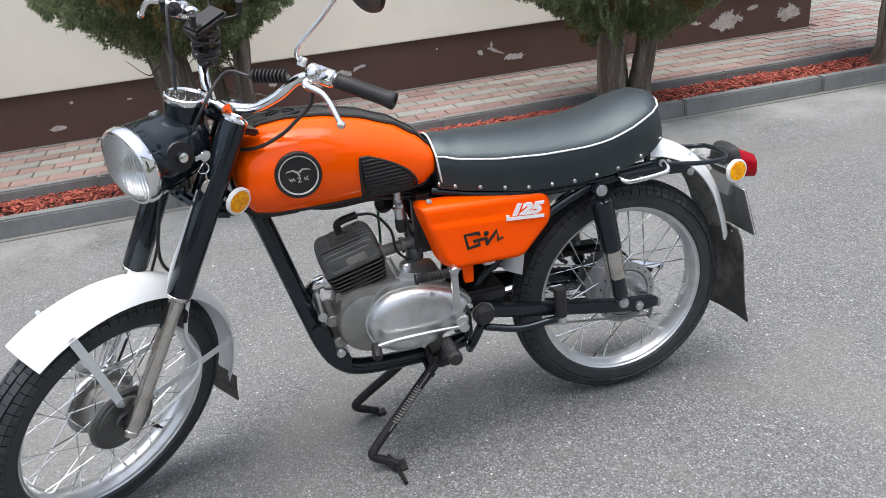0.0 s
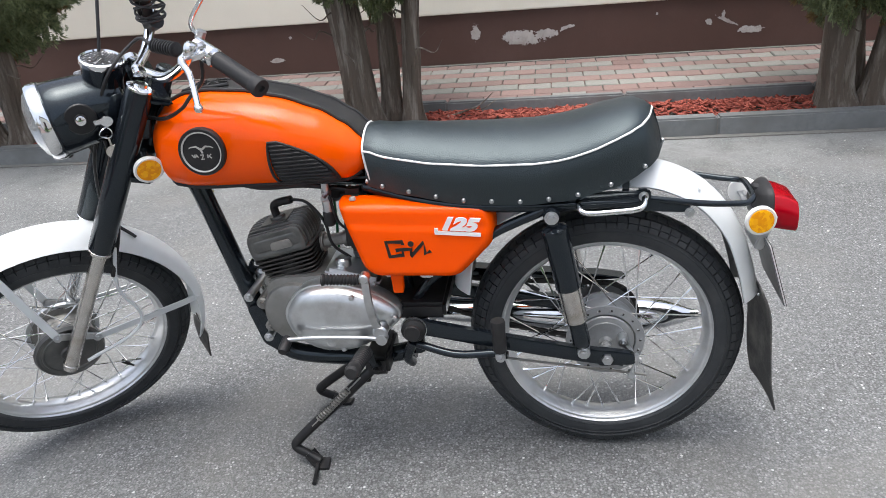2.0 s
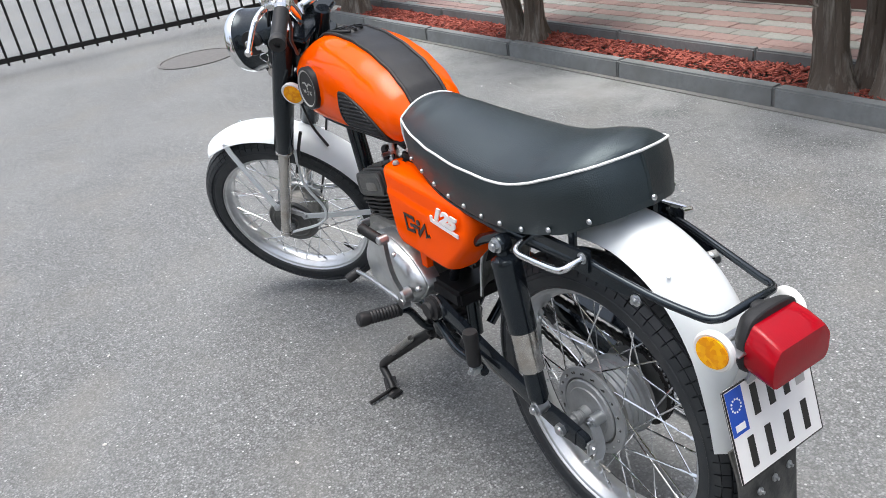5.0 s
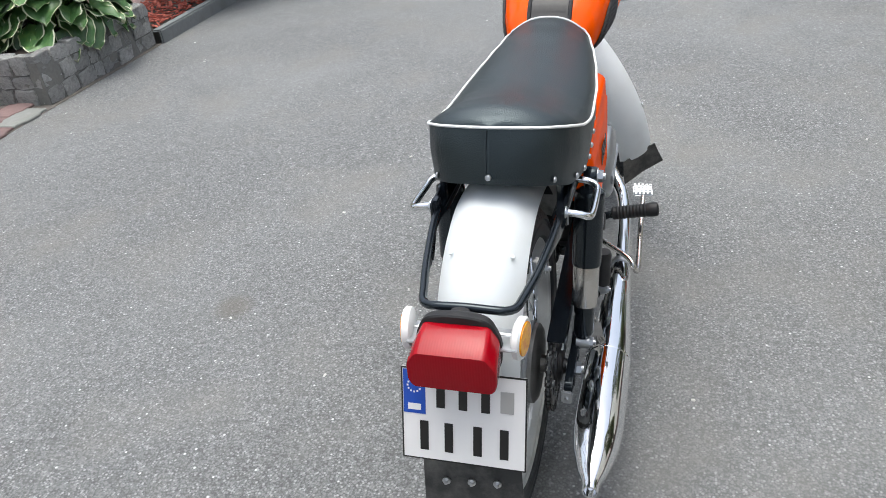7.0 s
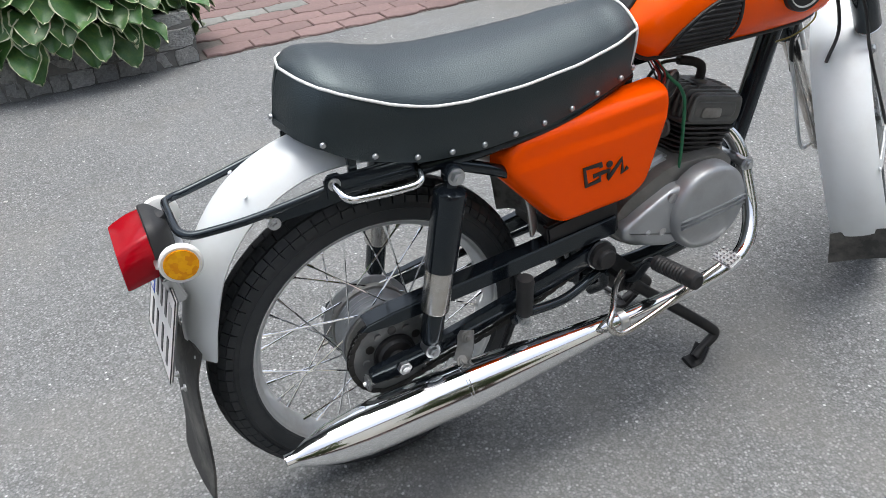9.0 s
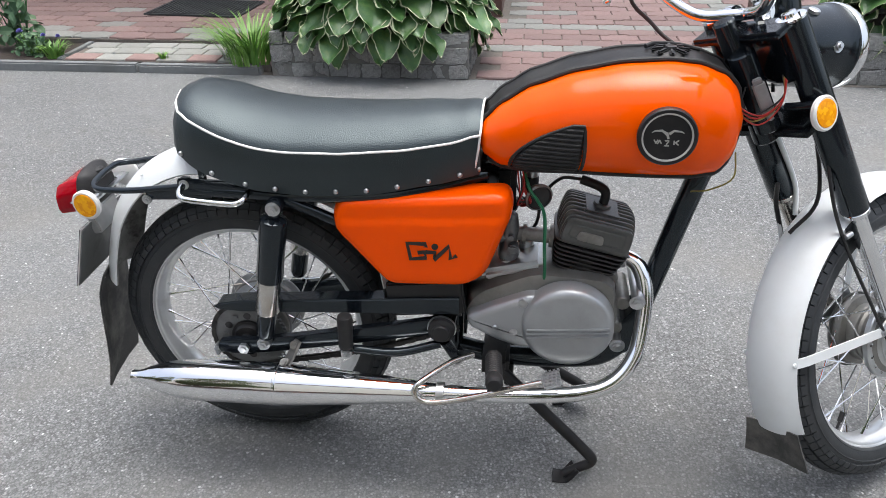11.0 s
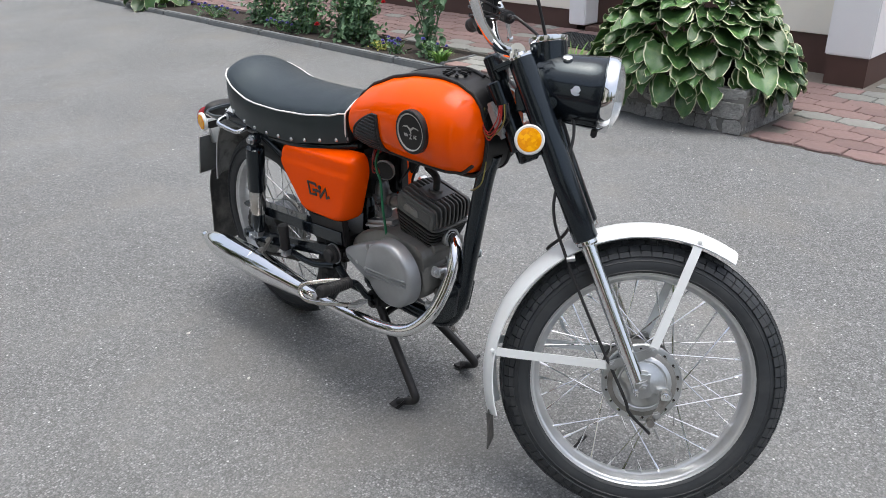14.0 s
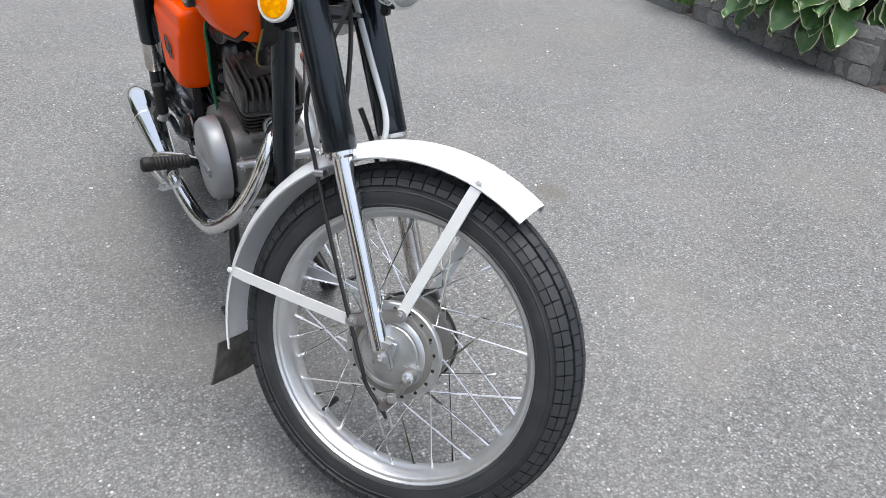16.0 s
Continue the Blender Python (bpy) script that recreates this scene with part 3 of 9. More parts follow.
structure("lawn", slab(4.6, 16, -12, WALL_Y - 0.35, -0.02, 0.07), LAWN, "patchy green lawn behind the walk")
structure("bed_far", slab(3.12, 7.0, EDGE_Y + 0.06, 3.45, -0.02, 0.075), SOIL, "mulched bed along the kerb")


def kerb_run(name, x0, x1, y0, y1, z, label, step=1.0, shift=0.0):
    run = structure(name, slab(x0, x1, y0 + 0.012, y1 - 0.012, -0.03, z - 0.014), MORTAR, label)
    me = None
    x = x0 + shift
    while x < x1 - 0.2:
        ln = min(step, x1 - x) - 0.006
        if me is None or abs(ln - (step - 0.006)) > 1e-6:
            b = box(ln, y1 - y0, z + 0.05, (0, 0, 0), 0.009)
            tmp = part("kerb_stone", b, CONCRETE, run, "", True)
            tmp.matrix_basis = pose(x + ln / 2, (y0 + y1) / 2, (z - 0.05) / 2)
            if abs(ln - (step - 0.006)) < 1e-6:
                me = tmp.data
        else:
            put_copy("kerb_stone", me, run, pose(x + ln / 2 + random.uniform(-0.001, 0.001), (y0 + y1) / 2 + random.uniform(-0.004, 0.004), (z - 0.05) / 2 + random.uniform(-0.003, 0.003), 0, 0, random.uniform(-0.25, 0.25)))
        x += step
    return run


kerb_run("kerb_road", -8.72, 6.1, KERB_Y - 0.075, KERB_Y, 0.10, "grey concrete kerb stones along the asphalt")
kerb_run("kerb_walk", -8.3, 6.15, -2.80, -2.745, 0.125, "thin concrete edging between mulch bed and walk")
kerb_run("kerb_garden", -9.72, -0.97, EDGE_Y, EDGE_Y + 0.06, 0.050, "low grey concrete edging of the flower bed")
kerb_run("kerb_far", 3.12, 7.1, EDGE_Y, EDGE_Y + 0.065, 0.09, "grey concrete kerb stones along the far bed")
structure("kerb_cross", slab(-2.255, -2.215, EDGE_Y + 0.06, 3.30, -0.02, 0.066, 0.005), CONCRETE, "short concrete edging at the end of the flower bed")
structure("kerb_footing", slab(-6, 6.0, KERB_Y - 0.005, KERB_Y + 0.035, -0.02, 0.006), MORTAR, "crumbled mortar along the foot of the kerb")

# house behind the trees: cream render above a recessed brown plinth
HX0, HX1 = -3.86, 4.22


def ragged_patch(cx, cz, w, h, seed, y, skew=0.0):
    """Flaked-off paint: a ragged main island with crumbs round it."""
    cell = max(0.0025, min(0.005, w / 60))
    nx, nz = int(w * 1.15 / cell), int(h * 1.35 / cell)
    bm = bm_new()
    grid = {}
    for i in range(nx):
        for j in range(nz):
            u, v = (i + 0.5) / nx * 2 - 1, (j + 0.5) / nz * 2 - 1
            q = Vector((u * w * 22, v * h * 34, seed * 3.1))
            f = 0.62 - 1.15 * (u * u + v * v) + 0.75 * noise.noise(q * 0.45) + 0.50 * noise.noise(q * 1.3) + 0.34 * noise.noise(q * 3.4)
            if f < 0.0:
                continue
            vs = []
            for a, b in ((i, j), (i + 1, j), (i + 1, j + 1), (i, j + 1)):
                if (a, b) not in grid:
                    px = cx + (a / nx - 0.5) * w * 1.15 + 0.35 * cell * noise.noise((a * 0.9, b * 0.9, seed))
                    pz = cz + (b / nz - 0.5) * h * 1.35 + skew * (px - cx) + 0.35 * cell * noise.noise((a * 0.9, b * 0.9, seed + 7))
                    grid[a, b] = bm.verts.new((px, y + 0.0012 * noise.noise((a * 0.4, b * 0.4, seed)), pz))
                vs.append(grid[a, b])
            bm.faces.new(vs)
    bmesh.ops.recalc_face_normals(bm, faces=bm.faces)
    return bm


house = tagged(new("house"), "cream rendered house with a peeling brown plinth", "house")
part("wall", slab(HX0, HX1, -9.5, WALL_Y + 0.022, 0.446, 3.3, 0.008), CREAM, house, "cream rendered wall", True)
plinth = part("plinth", slab(HX0 + 0.02, HX1 - 0.02, -9.48, WALL_Y, -0.02, 0.45), BROWN, house, "brown painted plinth with peeled patches", True)
# roof slab is out of view, added to give the chrome surroundings to reflect
part("unseen_roof", box(HX1 - HX0 + 0.2, 5.9, 0.25, ((HX0 + HX1) / 2, -6.65, 3.42), 0.02), WOOD, house, "dark slab over the walls, out of view, added for reflections", True)
for i, (cx, cz, w, h, sk) in enumerate([
        (0.27, 0.265, 0.34, 0.085, 0.02), (0.12, 0.275, 0.16, 0.06, -0.02), (0.60, 0.315, 0.07, 0.10, 0.1), (-0.02, 0.315, 0.12, 0.03, -0.3),
        (-1.20, 0.225, 0.17, 0.045, 0.0), (-1.05, 0.29, 0.22, 0.02, 0.45), (-1.02, 0.33, 0.03, 0.06, 0.0), (-0.93, 0.29, 0.05, 0.035, 0.3),
        (-3.05, 0.25, 0.30, 0.13, 0.0), (-3.62, 0.25, 0.24, 0.12, 0.0), (-3.28, 0.33, 0.12, 0.03, -0.2), (-2.75, 0.27, 0.10, 0.03, 0.2),
        (2.02, 0.205, 0.11, 0.03, 0.0), (1.55, 0.33, 0.05, 0.02, 0.0), (1.9, 0.36, 0.03, 0.02, 0), (-0.6, 0.36, 0.02, 0.02, 0)]):
    part("peeled_patch", ragged_patch(cx, cz, w, h, 100 + i, WALL_Y + 0.004, sk), PLASTER, plinth, "bare pale plaster", True)
structure("walk_drip_edge", slab(HX0, HX1, WALL_Y, WALL_Y + 0.03, 0.05, WALK_Z + 0.006), MORTAR, "pale mortar line at the foot of the plinth")

# house on the garden side, with door recess and white corner pillar
home = tagged(new("house"), "cream house with brown plinth, white trim and dark door", "house")
part("wall", slab(-14, -2.22, HOUSE_Y, 9, 0.25, 3.2, 0.006), CREAM, home, "cream rendered wall", True)
part("plinth", slab(-14, -2.24, HOUSE_Y + 0.02, 8.9, -0.02, 0.25), BROWN, home, "brown painted plinth", True)
part("door_jamb", slab(-2.30, -2.12, HOUSE_Y - 0.03, HOUSE_Y + 0.4, 0.13, 2.4, 0.01), WHITEWALL, home, "white painted door surround", True)
part("door_jamb", slab(-0.78, -0.60, HOUSE_Y - 0.03, HOUSE_Y + 0.4, 0.13, 2.4, 0.01), WHITEWALL, home, "white painted door surround", True)
door = part("door", slab(-2.12, -0.78, HOUSE_Y + 0.16, HOUSE_Y + 0.22, 0.13, 2.2, 0.006), DOORWOOD, home, "dark brown panelled door", True)
part("panel", slab(-2.0, -1.5, HOUSE_Y + 0.135, HOUSE_Y + 0.17, 0.28, 0.95, 0.012), DOORWOOD, door, "", True)
part("panel", slab(-1.4, -0.9, HOUSE_Y + 0.135, HOUSE_Y + 0.17, 0.28, 0.95, 0.012), DOORWOOD, door, "", True)
part("threshold", slab(-2.12, -0.78, HOUSE_Y - 0.02, HOUSE_Y + 0.3, 0.0, 0.125, 0.006), BROWN, home, "worn brown door step", True)
part("wall", slab(-0.60, 0.10, HOUSE_Y, 9, 0.28, 3.2, 0.006), CREAM, home, "cream rendered wall", True)
part("plinth", slab(-0.60, 0.12, HOUSE_Y + 0.02, 8.9, -0.02, 0.28), BROWN, home, "brown painted plinth", True)
part("pillar", slab(0.06, 0.36, 4.36, 9.2, 0.20, 3.2, 0.008), WHITEWALL, home, "white corner pillar", True)
part("plinth", slab(0.08, 0.35, 4.37, 9.19, -0.02, 0.20), BROWN, home, "brown painted plinth", True)
part("lintel", slab(-2.30, -0.60, HOUSE_Y - 0.02, HOUSE_Y + 0.4, 2.2, 3.2, 0.008), CREAM, home, "cream rendered lintel", True)
# this roof is unseen as well; it only shapes reflections and skylight
part("unseen_roof", box(14.6, 4.7, 0.25, (-6.8, 6.9, 3.32), 0.02), WOOD, home, "dark slab over the walls, out of view, added for reflections", True)

dm = tagged(part("doormat", box(0.72, 0.50, 0.012, (0, 0, 0.006), 0.004), MAT_RUB, None, "", True), "black rubber grid doormat lying before the door", "doormat")
dm.matrix_basis = pose(-1.80, 4.15, 0.09, 0, 0, -4)
for i in range(17):
    part("rib", box(0.68, 0.008, 0.006, (0, -0.225 + i * 0.028, 0.014)), MAT_RUB, dm, "", True)
for i in range(23):
    part("rib", box(0.008, 0.46, 0.006, (-0.33 + i * 0.03, 0, 0.0135)), MAT_RUB, dm, "", True)

post = tagged(new("porch_post"), "brown wooden porch post on the paving", "post")
part("shaft", box(0.20, 0.20, 2.6, (2.28, 4.55, 1.32), 0.012), WOOD, post, "", True)
part("foot", box(0.26, 0.26, 0.12, (2.28, 4.55, 0.07), 0.01), BROWN, post, "", True)

bench = tagged(new("garden_bench"), "dark iron garden bench with curved legs", "bench")
for x, y in ((0.34, 6.40), (0.77, 6.40), (0.34, 6.85), (0.77, 6.85)):
    s = -1 if y < 6.6 else 1
    part("leg", tube([(x, y + 0.06 * s, 0.02), (x, y - 0.02 * s, 0.18), (x, y + 0.02 * s, 0.42)], 0.016), IRONWORK, bench)
for i in range(6):
    part("slat", box(0.62, 0.065, 0.022, (0.555, 6.42 + i * 0.082, 0.44), 0.005), WOOD, bench)

# manhole
mh = tagged(new("manhole_cover"), "round dark iron manhole cover set in the asphalt", "manhole cover")
part("frame", lathe([(0.335, 0.0), (0.335, 0.008), (0.31, 0.008), (0.31, 0.0)], (5.9, -1.0, 0), (0, 0, 1), 40), MANHOLE, mh)
part("lid", lathe([(0, 0.006), (0.30, 0.006), (0.305, 0.0)], (5.9, -1.0, 0), (0, 0, 1), 40), MANHOLE, mh)

# brick gate posts, railing and gate at the end of the yard
def gate_post(x, y, label):
    p = tagged(new("gate_post"), label, "gate post", group="brick gate posts")
    w = 0.38
    part("core", box(w - 0.02, w - 0.02, 1.5, (x, y, 0.75)), MORTAR, p, "", True)
    bme = None
    for r in range(19):
        for k in range(4):
            a = k * 90
            off = 0.065
            m = pose(x, y, 0.045 + r * 0.077) @ pose(0, 0, 0, 0, 0, a) @ pose(off if r % 2 else -off, -w / 2 + 0.06, 0)
            if bme is None:
                o = part("brick", box(0.25, 0.12, 0.065, (0, 0, 0), 0.005, seg=1), BRICK, p, "", True)
                o.matrix_basis = m
                bme = o.data
            else:
                put_copy("brick", bme, p, m)
    part("cap", box(0.48, 0.48, 0.07, (x, y, 1.53), 0.012), CONCRETE, p, "", True)


gate_post(7.05, -2.42, "red brick gate post beside the iron gate")
gate_post(7.15, -3.95, "red brick gate post beside the lawn")


def railing(name, x0, y0, x1, y1, label, z0=0.08, z1=1.35, step=0.13):
    r = tagged(new(name), label, name.replace("_", " "))
    a, b = Vector((x0, y0, 0)), Vector((x1, y1, 0))
    n = int((b - a).length / step)
    ang = math.degrees(math.atan2(y1 - y0, x1 - x0))
    c = (a + b) / 2
    for z in (z0 + 0.05, z1 - 0.1):
        part("rail", box((b - a).length, 0.035, 0.045, (c.x, c.y, z), 0.004, (0, 0, ang)), IRONWORK, r, "", True)
    me = None
    for i in range(n + 1):
        p = a.lerp(b, i / n)
        if me is None:
            o = part("bar", box(0.022, 0.022, z1 - z0, (0, 0, 0), 0.003), IRONWORK, r, "", True)
            o.matrix_basis = pose(p.x, p.y, (z0 + z1) / 2, 0, 0, ang)
            me = o.data
        else:
            put_copy("bar", me, r, pose(p.x, p.y, (z0 + z1) / 2, 0, 0, ang))
    for p in (a, b):
        part("upright", box(0.05, 0.05, z1, (p.x, p.y, z1 / 2), 0.004), IRONWORK, r, "", True)


railing("iron_gate", 7.1, -2.18, 7.5, 1.6, "black iron driveway gate, closed")
railing("iron_fence", 7.1, -2.66, 7.15, -3.72, "black iron railing between two brick posts")


# ---- the motorcycle ----
bike = tagged(new("motorcycle"), "orange classic motorcycle on its centre stand, its fork turned", "motorcycle")
LEAN = pose(0, 0, 0, 0.7, 0, 0)
bike.matrix_basis = pose(1.40, 0, 0) @ pose(0, 0, 0, 0, 0, -0.34) @ pose(-1.40, 0, 0) @ LEAN
AXZ = 0.316
RAKE, HEAD_X, FORK_D, STEER = radians(27.9), 1.464, 0.060, radians(39.5)
HEAD = Vector((HEAD_X, 0, 0))
UPV = Vector((-math.sin(RAKE), 0, math.cos(RAKE)))
FWD = Vector((math.cos(RAKE), 0, math.sin(RAKE)))
TURN = Matrix.Translation(HEAD + Vector((0, 0.027, 0))) @ Matrix.Rotation(STEER, 4, UPV) @ Matrix.Translation(-HEAD)
BACK = TURN.inverted()


def leg(s, y, d=0.0):
    """A point on the fork: s metres up the steering axis, y to the left, d forward of the leg."""
    p = HEAD + UPV * s + FWD * (FORK_D + d)
    return Vector((p.x, y, p.z))


def unturned(x, y, z):
    return BACK @ LEAN.inverted() @ Vector((x, y, z))


WHEEL_C = Vector((1.360, 0, 0.319))
TILT = Matrix.Translation(WHEEL_C) @ Matrix.Rotation(radians(3.2), 4, "X") @ Matrix.Translation(-WHEEL_C)


WHEEL_AT = bike.matrix_basis.inverted() @ Vector((1.3562, 0.0450, 0.3262))
_yaw, _lean = radians(37.8), radians(17.6)
AXLE = bike.matrix_basis.to_3x3().inverted() @ Vector((-math.sin(_yaw) * math.cos(_lean), math.cos(_yaw) * math.cos(_lean), -math.sin(_lean)))
_set = TURN @ TILT
WHEEL_M = Matrix.Translation(WHEEL_AT) @ (_set.to_3x3() @ Vector((0, 1, 0))).rotation_difference(AXLE).to_matrix().to_4x4() @ Matrix.Translation(-(_set @ WHEEL_C)) @ _set


def wpart(name, bm, material, parent=None, label="", flat=False):
    """A part that goes with the front wheel."""
    return part(name, xf(bm, WHEEL_M), material, parent or bike, label, flat)


def fpart(name, bm, material, parent=None, label="", flat=False):
    return part(name, xf(bm, TURN), material, parent or bike, label, flat)


# wheels
FX, FZ = WHEEL_C.x, WHEEL_C.z


def wheel(name, cx, cz, m, front):
    c = (0, 0, 0)
    place = m @ Matrix.Translation((cx, 0, cz))
    hub_prof = [(0.0, -0.062), (0.016, -0.062), (0.018, -0.052), (0.070, -0.050), (0.078, -0.044), (0.078, -0.034), (0.062, -0.030), (0.060, -0.02), (0.063, -0.018), (0.060, -0.010), (0.063, -0.004),
                (0.060, 0.004), (0.063, 0.010), (0.062, 0.022), (0.078, 0.026), (0.080, 0.034), (0.078, 0.044), (0.0, 0.045)]
    w = part(name, xf(lathe(hub_prof, c, (0, 1, 0), 40), place), ALU_DARK, bike, ("grey front" if front else "grey rear") + " wheel with drum brake hub and wire spokes")
    prof = []
    n = 14
    for k in range(n + 1):
        a = math.radians(-112 + 224 * k / n)
        prof.append((0.264 + 0.0435 * math.cos(a) + (0.0040 if abs(a) < 0.5 else 0.0022 if abs(a) < 1.2 else 0), 0.0405 * math.sin(a) if abs(a) < 1.25 else 0.0425 * math.sin(a)))
    prof += [(0.240, 0.028), (0.240, -0.028)]
    ty = lathe(prof, c, (0, 1, 0), 72, closed=True)
    # tread: three rows of blocks and shoulder lugs
    rows = [(0.0, 0.0, 0.0166, 0.0243), (0.0175, 24, 0.0164, 0.0238), (-0.0175, 24, 0.0164, 0.0238), (0.0315, 48, 0.0148, 0.0230), (-0.0315, 48, 0.0148, 0.0230), (0.0390, 67, 0.0125, 0.0218), (-0.0390, 67, 0.0125, 0.0218)]
    tb = bm_new()
    for y, tilt, sy, sx in rows:
        cnt = 78
        for k in range(cnt):
            a = 2 * math.pi * (k + (0.5 if abs(y) in (0.0175,) else 0)) / cnt
            r = {0.0: 0.3138, 0.0175: 0.3088, 0.0315: 0.2978, 0.0390: 0.2865}[abs(y)]
            mm = Matrix.Rotation(-a, 4, "Y") @ Matrix.Translation((r, y, 0)) @ Matrix.Rotation(math.radians(tilt if y > 0 else -tilt), 4, "Z")
            vs = []
            for dx, q in ((-0.009, 1.0), (0.0018, 0.94)):
                for dy, dz in ((-1, -1), (1, -1), (1, 1), (-1, 1)):
                    j_ = 1 + 0.05 * math.sin(k * 2.7 + dy * 1.3 + dz * 2.1 + y * 300)
                    vs.append(tb.verts.new(mm @ Vector((dx, dy * sy / 2 * q * j_, dz * sx / 2 * q * j_))))
            for f in ((4, 5, 6, 7), (0, 1, 5, 4), (1, 2, 6, 5), (2, 3, 7, 6), (3, 0, 4, 7)):
                tb.faces.new([vs[i] for i in f])
    bmesh.ops.recalc_face_normals(tb, faces=tb.faces)
    for rr, yy in ((0.272, 0.0415), (0.250, 0.0395)):
        for s in (1, -1):
            tb = join(tb, lathe([(rr - 0.002, s * yy), (rr, s * (yy + 0.0015)), (rr + 0.002, s * yy)], c, (0, 1, 0), 72))
    part("tyre", xf(join(ty, tb), place), TYRE, w, "worn black block-tread tyre")
    half_rim = [(0.2475, 0.0335), (0.2460, 0.0352), (0.2435, 0.0348), (0.2415, 0.0325), (0.2405, 0.0310), (0.2370, 0.0300), (0.2345, 0.0275), (0.2325, 0.0225), (0.2275, 0.0165), (0.2245, 0.0080), (0.2240, 0.0)]
    back_rim = [(0.2290, 0.0), (0.2300, 0.010), (0.2360, 0.022), (0.2440, 0.029)]
    rim = lathe(half_rim + [(r, -h) for r, h in reversed(half_rim[:-1])] + [(r, -h) for r, h in reversed(back_rim)] + back_rim[1:], c, (0, 1, 0), 90, closed=True)
    part("rim", xf(rim, place), RIM, w, "silver painted steel rim")
    sme = None
    for k in range(36):
        side = 1 if k % 2 else -1
        lead = 1 if (k // 2) % 2 else -1
        a0 = 2 * math.pi * k / 36
        a1 = a0 + lead * math.radians(62) * 0.9
        h = Vector((0.070 * math.cos(a1), side * 0.036, 0.070 * math.sin(a1)))
        e = Vector((0.2235 * math.cos(a0), side * 0.006, 0.2235 * math.sin(a0)))
        if sme is None:
            L = (e - h).length
            b = join(cyl((0, 0, 0), (0, 0, L), 0.00165, seg=6), cyl((0, 0, L - 0.016), (0, 0, L + 0.002), 0.0031, seg=6), cyl((0, 0, -0.003), (0, 0, 0.002), 0.003, seg=6))
            o = part("spoke", b, CHROME, w)
            sme = o.data
        else:
            o = new("spoke", sme)
            o.parent = w
        d = e - h
        o.matrix_basis = place @ axis_m(d, h) @ Matrix.Diagonal((1, 1, d.length / L, 1))
    va = math.radians(238 if front else 35)
    vd = Vector((math.cos(va), 0, math.sin(va)))
    part("valve", xf(join(cyl(vd * 0.224, vd * 0.195, 0.003, seg=10), cyl(vd * 0.206, vd * 0.184, 0.0055, seg=12)), place), RUBBER, w, "black valve cap")
    return w


fw = wheel("front_wheel", FX, FZ, WHEEL_M, True)
rw = wheel("rear_wheel", 0, AXZ, Matrix.Identity(4), False)
# rear drum backing plate with lever (left) and sprocket with chain (right)
hub_y = part("hub_drum", lathe([(0.0, -0.036), (0.080, -0.036), (0.082, -0.033), (0.082, -0.028), (0.074, -0.024)] + [(0.0725 + 0.0045 * (k % 2), -0.018 + 0.0068 * k) for k in range(8)] + [(0.076, 0.036), (0.088, 0.041), (0.090, 0.044), (0.089, 0.049), (0.070, 0.051), (0.0685, 0.050), (0.068, 0.040), (0.0, 0.040)], (0, 0, AXZ), (0, 1, 0), 56), HUB_GREY, rw, "grey painted ribbed brake drum")
for k in range(18):
    a = 2 * math.pi * k / 18
    hp = Vector((0.079 * math.cos(a), 0.0503, AXZ + 0.079 * math.sin(a)))
    part("spoke_hole", cyl(hp, hp + Vector((0, 0.0006, 0)), 0.0028, seg=10), INK, hub_y)
    part("spoke_head", cyl(hp + Vector((0.004 * math.sin(a), -0.001, -0.004 * math.cos(a))), hp + Vector((0.004 * math.sin(a), 0.0025, -0.004 * math.cos(a))), 0.0021, seg=8), CHROME, hub_y)
part("brake_plate", lathe([(0, 0.072), (0.014, 0.072), (0.016, 0.058), (0.050, 0.0575), (0.0515, 0.055), (0.063, 0.054), (0.0655, 0.051), (0.0655, 0.042), (0.0, 0.042)], (0, 0, AXZ), (0, 1, 0), 48), HUB_GREY, rw, "grey painted brake plate")
part("spacer", lathe([(0.0, 0.07), (0.012, 0.07), (0.012, 0.078), (0.0145, 0.080), (0.0145, 0.090), (0.011, 0.092), (0.011, 0.10), (0, 0.10)], (0, 0, AXZ), (0, 1, 0), 20), HUB_GREY, rw)
cam_ = part("brake_lever", join(cyl((-0.038, 0.055, AXZ + 0.014), (-0.038, 0.082, AXZ + 0.014), 0.012, seg=18), sweep(smooth_path([(-0.038, 0.080, AXZ + 0.014), (-0.056, 0.083, AXZ - 0.010), (-0.062, 0.085, AXZ - 0.036), (-0.056, 0.087, AXZ - 0.062)], 5), [(-0.010, -0.002), (0.010, -0.002), (0.010, 0.002), (-0.010, 0.002)]), cyl((-0.056, 0.08, AXZ - 0.066), (-0.056, 0.098, AXZ - 0.066), 0.008, seg=14)), ALU, rw, "steel brake cam lever")
part("lever_nut", hexbolt((-0.038, 0.082, AXZ + 0.014), (0, 1, 0), 0.008, 0.008), STEEL, cam_)
part("brake_rod", cyl((-0.09, 0.089, AXZ - 0.068), (0.33, 0.098, 0.315), 0.003, seg=8), ALU_DARK, bike)
part("adjuster", join(cyl((-0.03, 0.11, 0.309), (-0.075, 0.11, 0.303), 0.0045, seg=8), cyl((-0.052, 0.11, 0.306), (-0.064, 0.11, 0.3045), 0.009, seg=6), box(0.008, 0.02, 0.03, (-0.066, 0.11, 0.304), 0.003)), STEEL, bike)
part("adjuster", join(cyl((-0.03, -0.11, 0.302), (-0.075, -0.11, 0.296), 0.0045, seg=8), cyl((-0.052, -0.11, 0.299), (-0.064, -0.11, 0.2975), 0.009, seg=6), box(0.008, 0.02, 0.03, (-0.066, -0.11, 0.297), 0.003)), STEEL, bike)
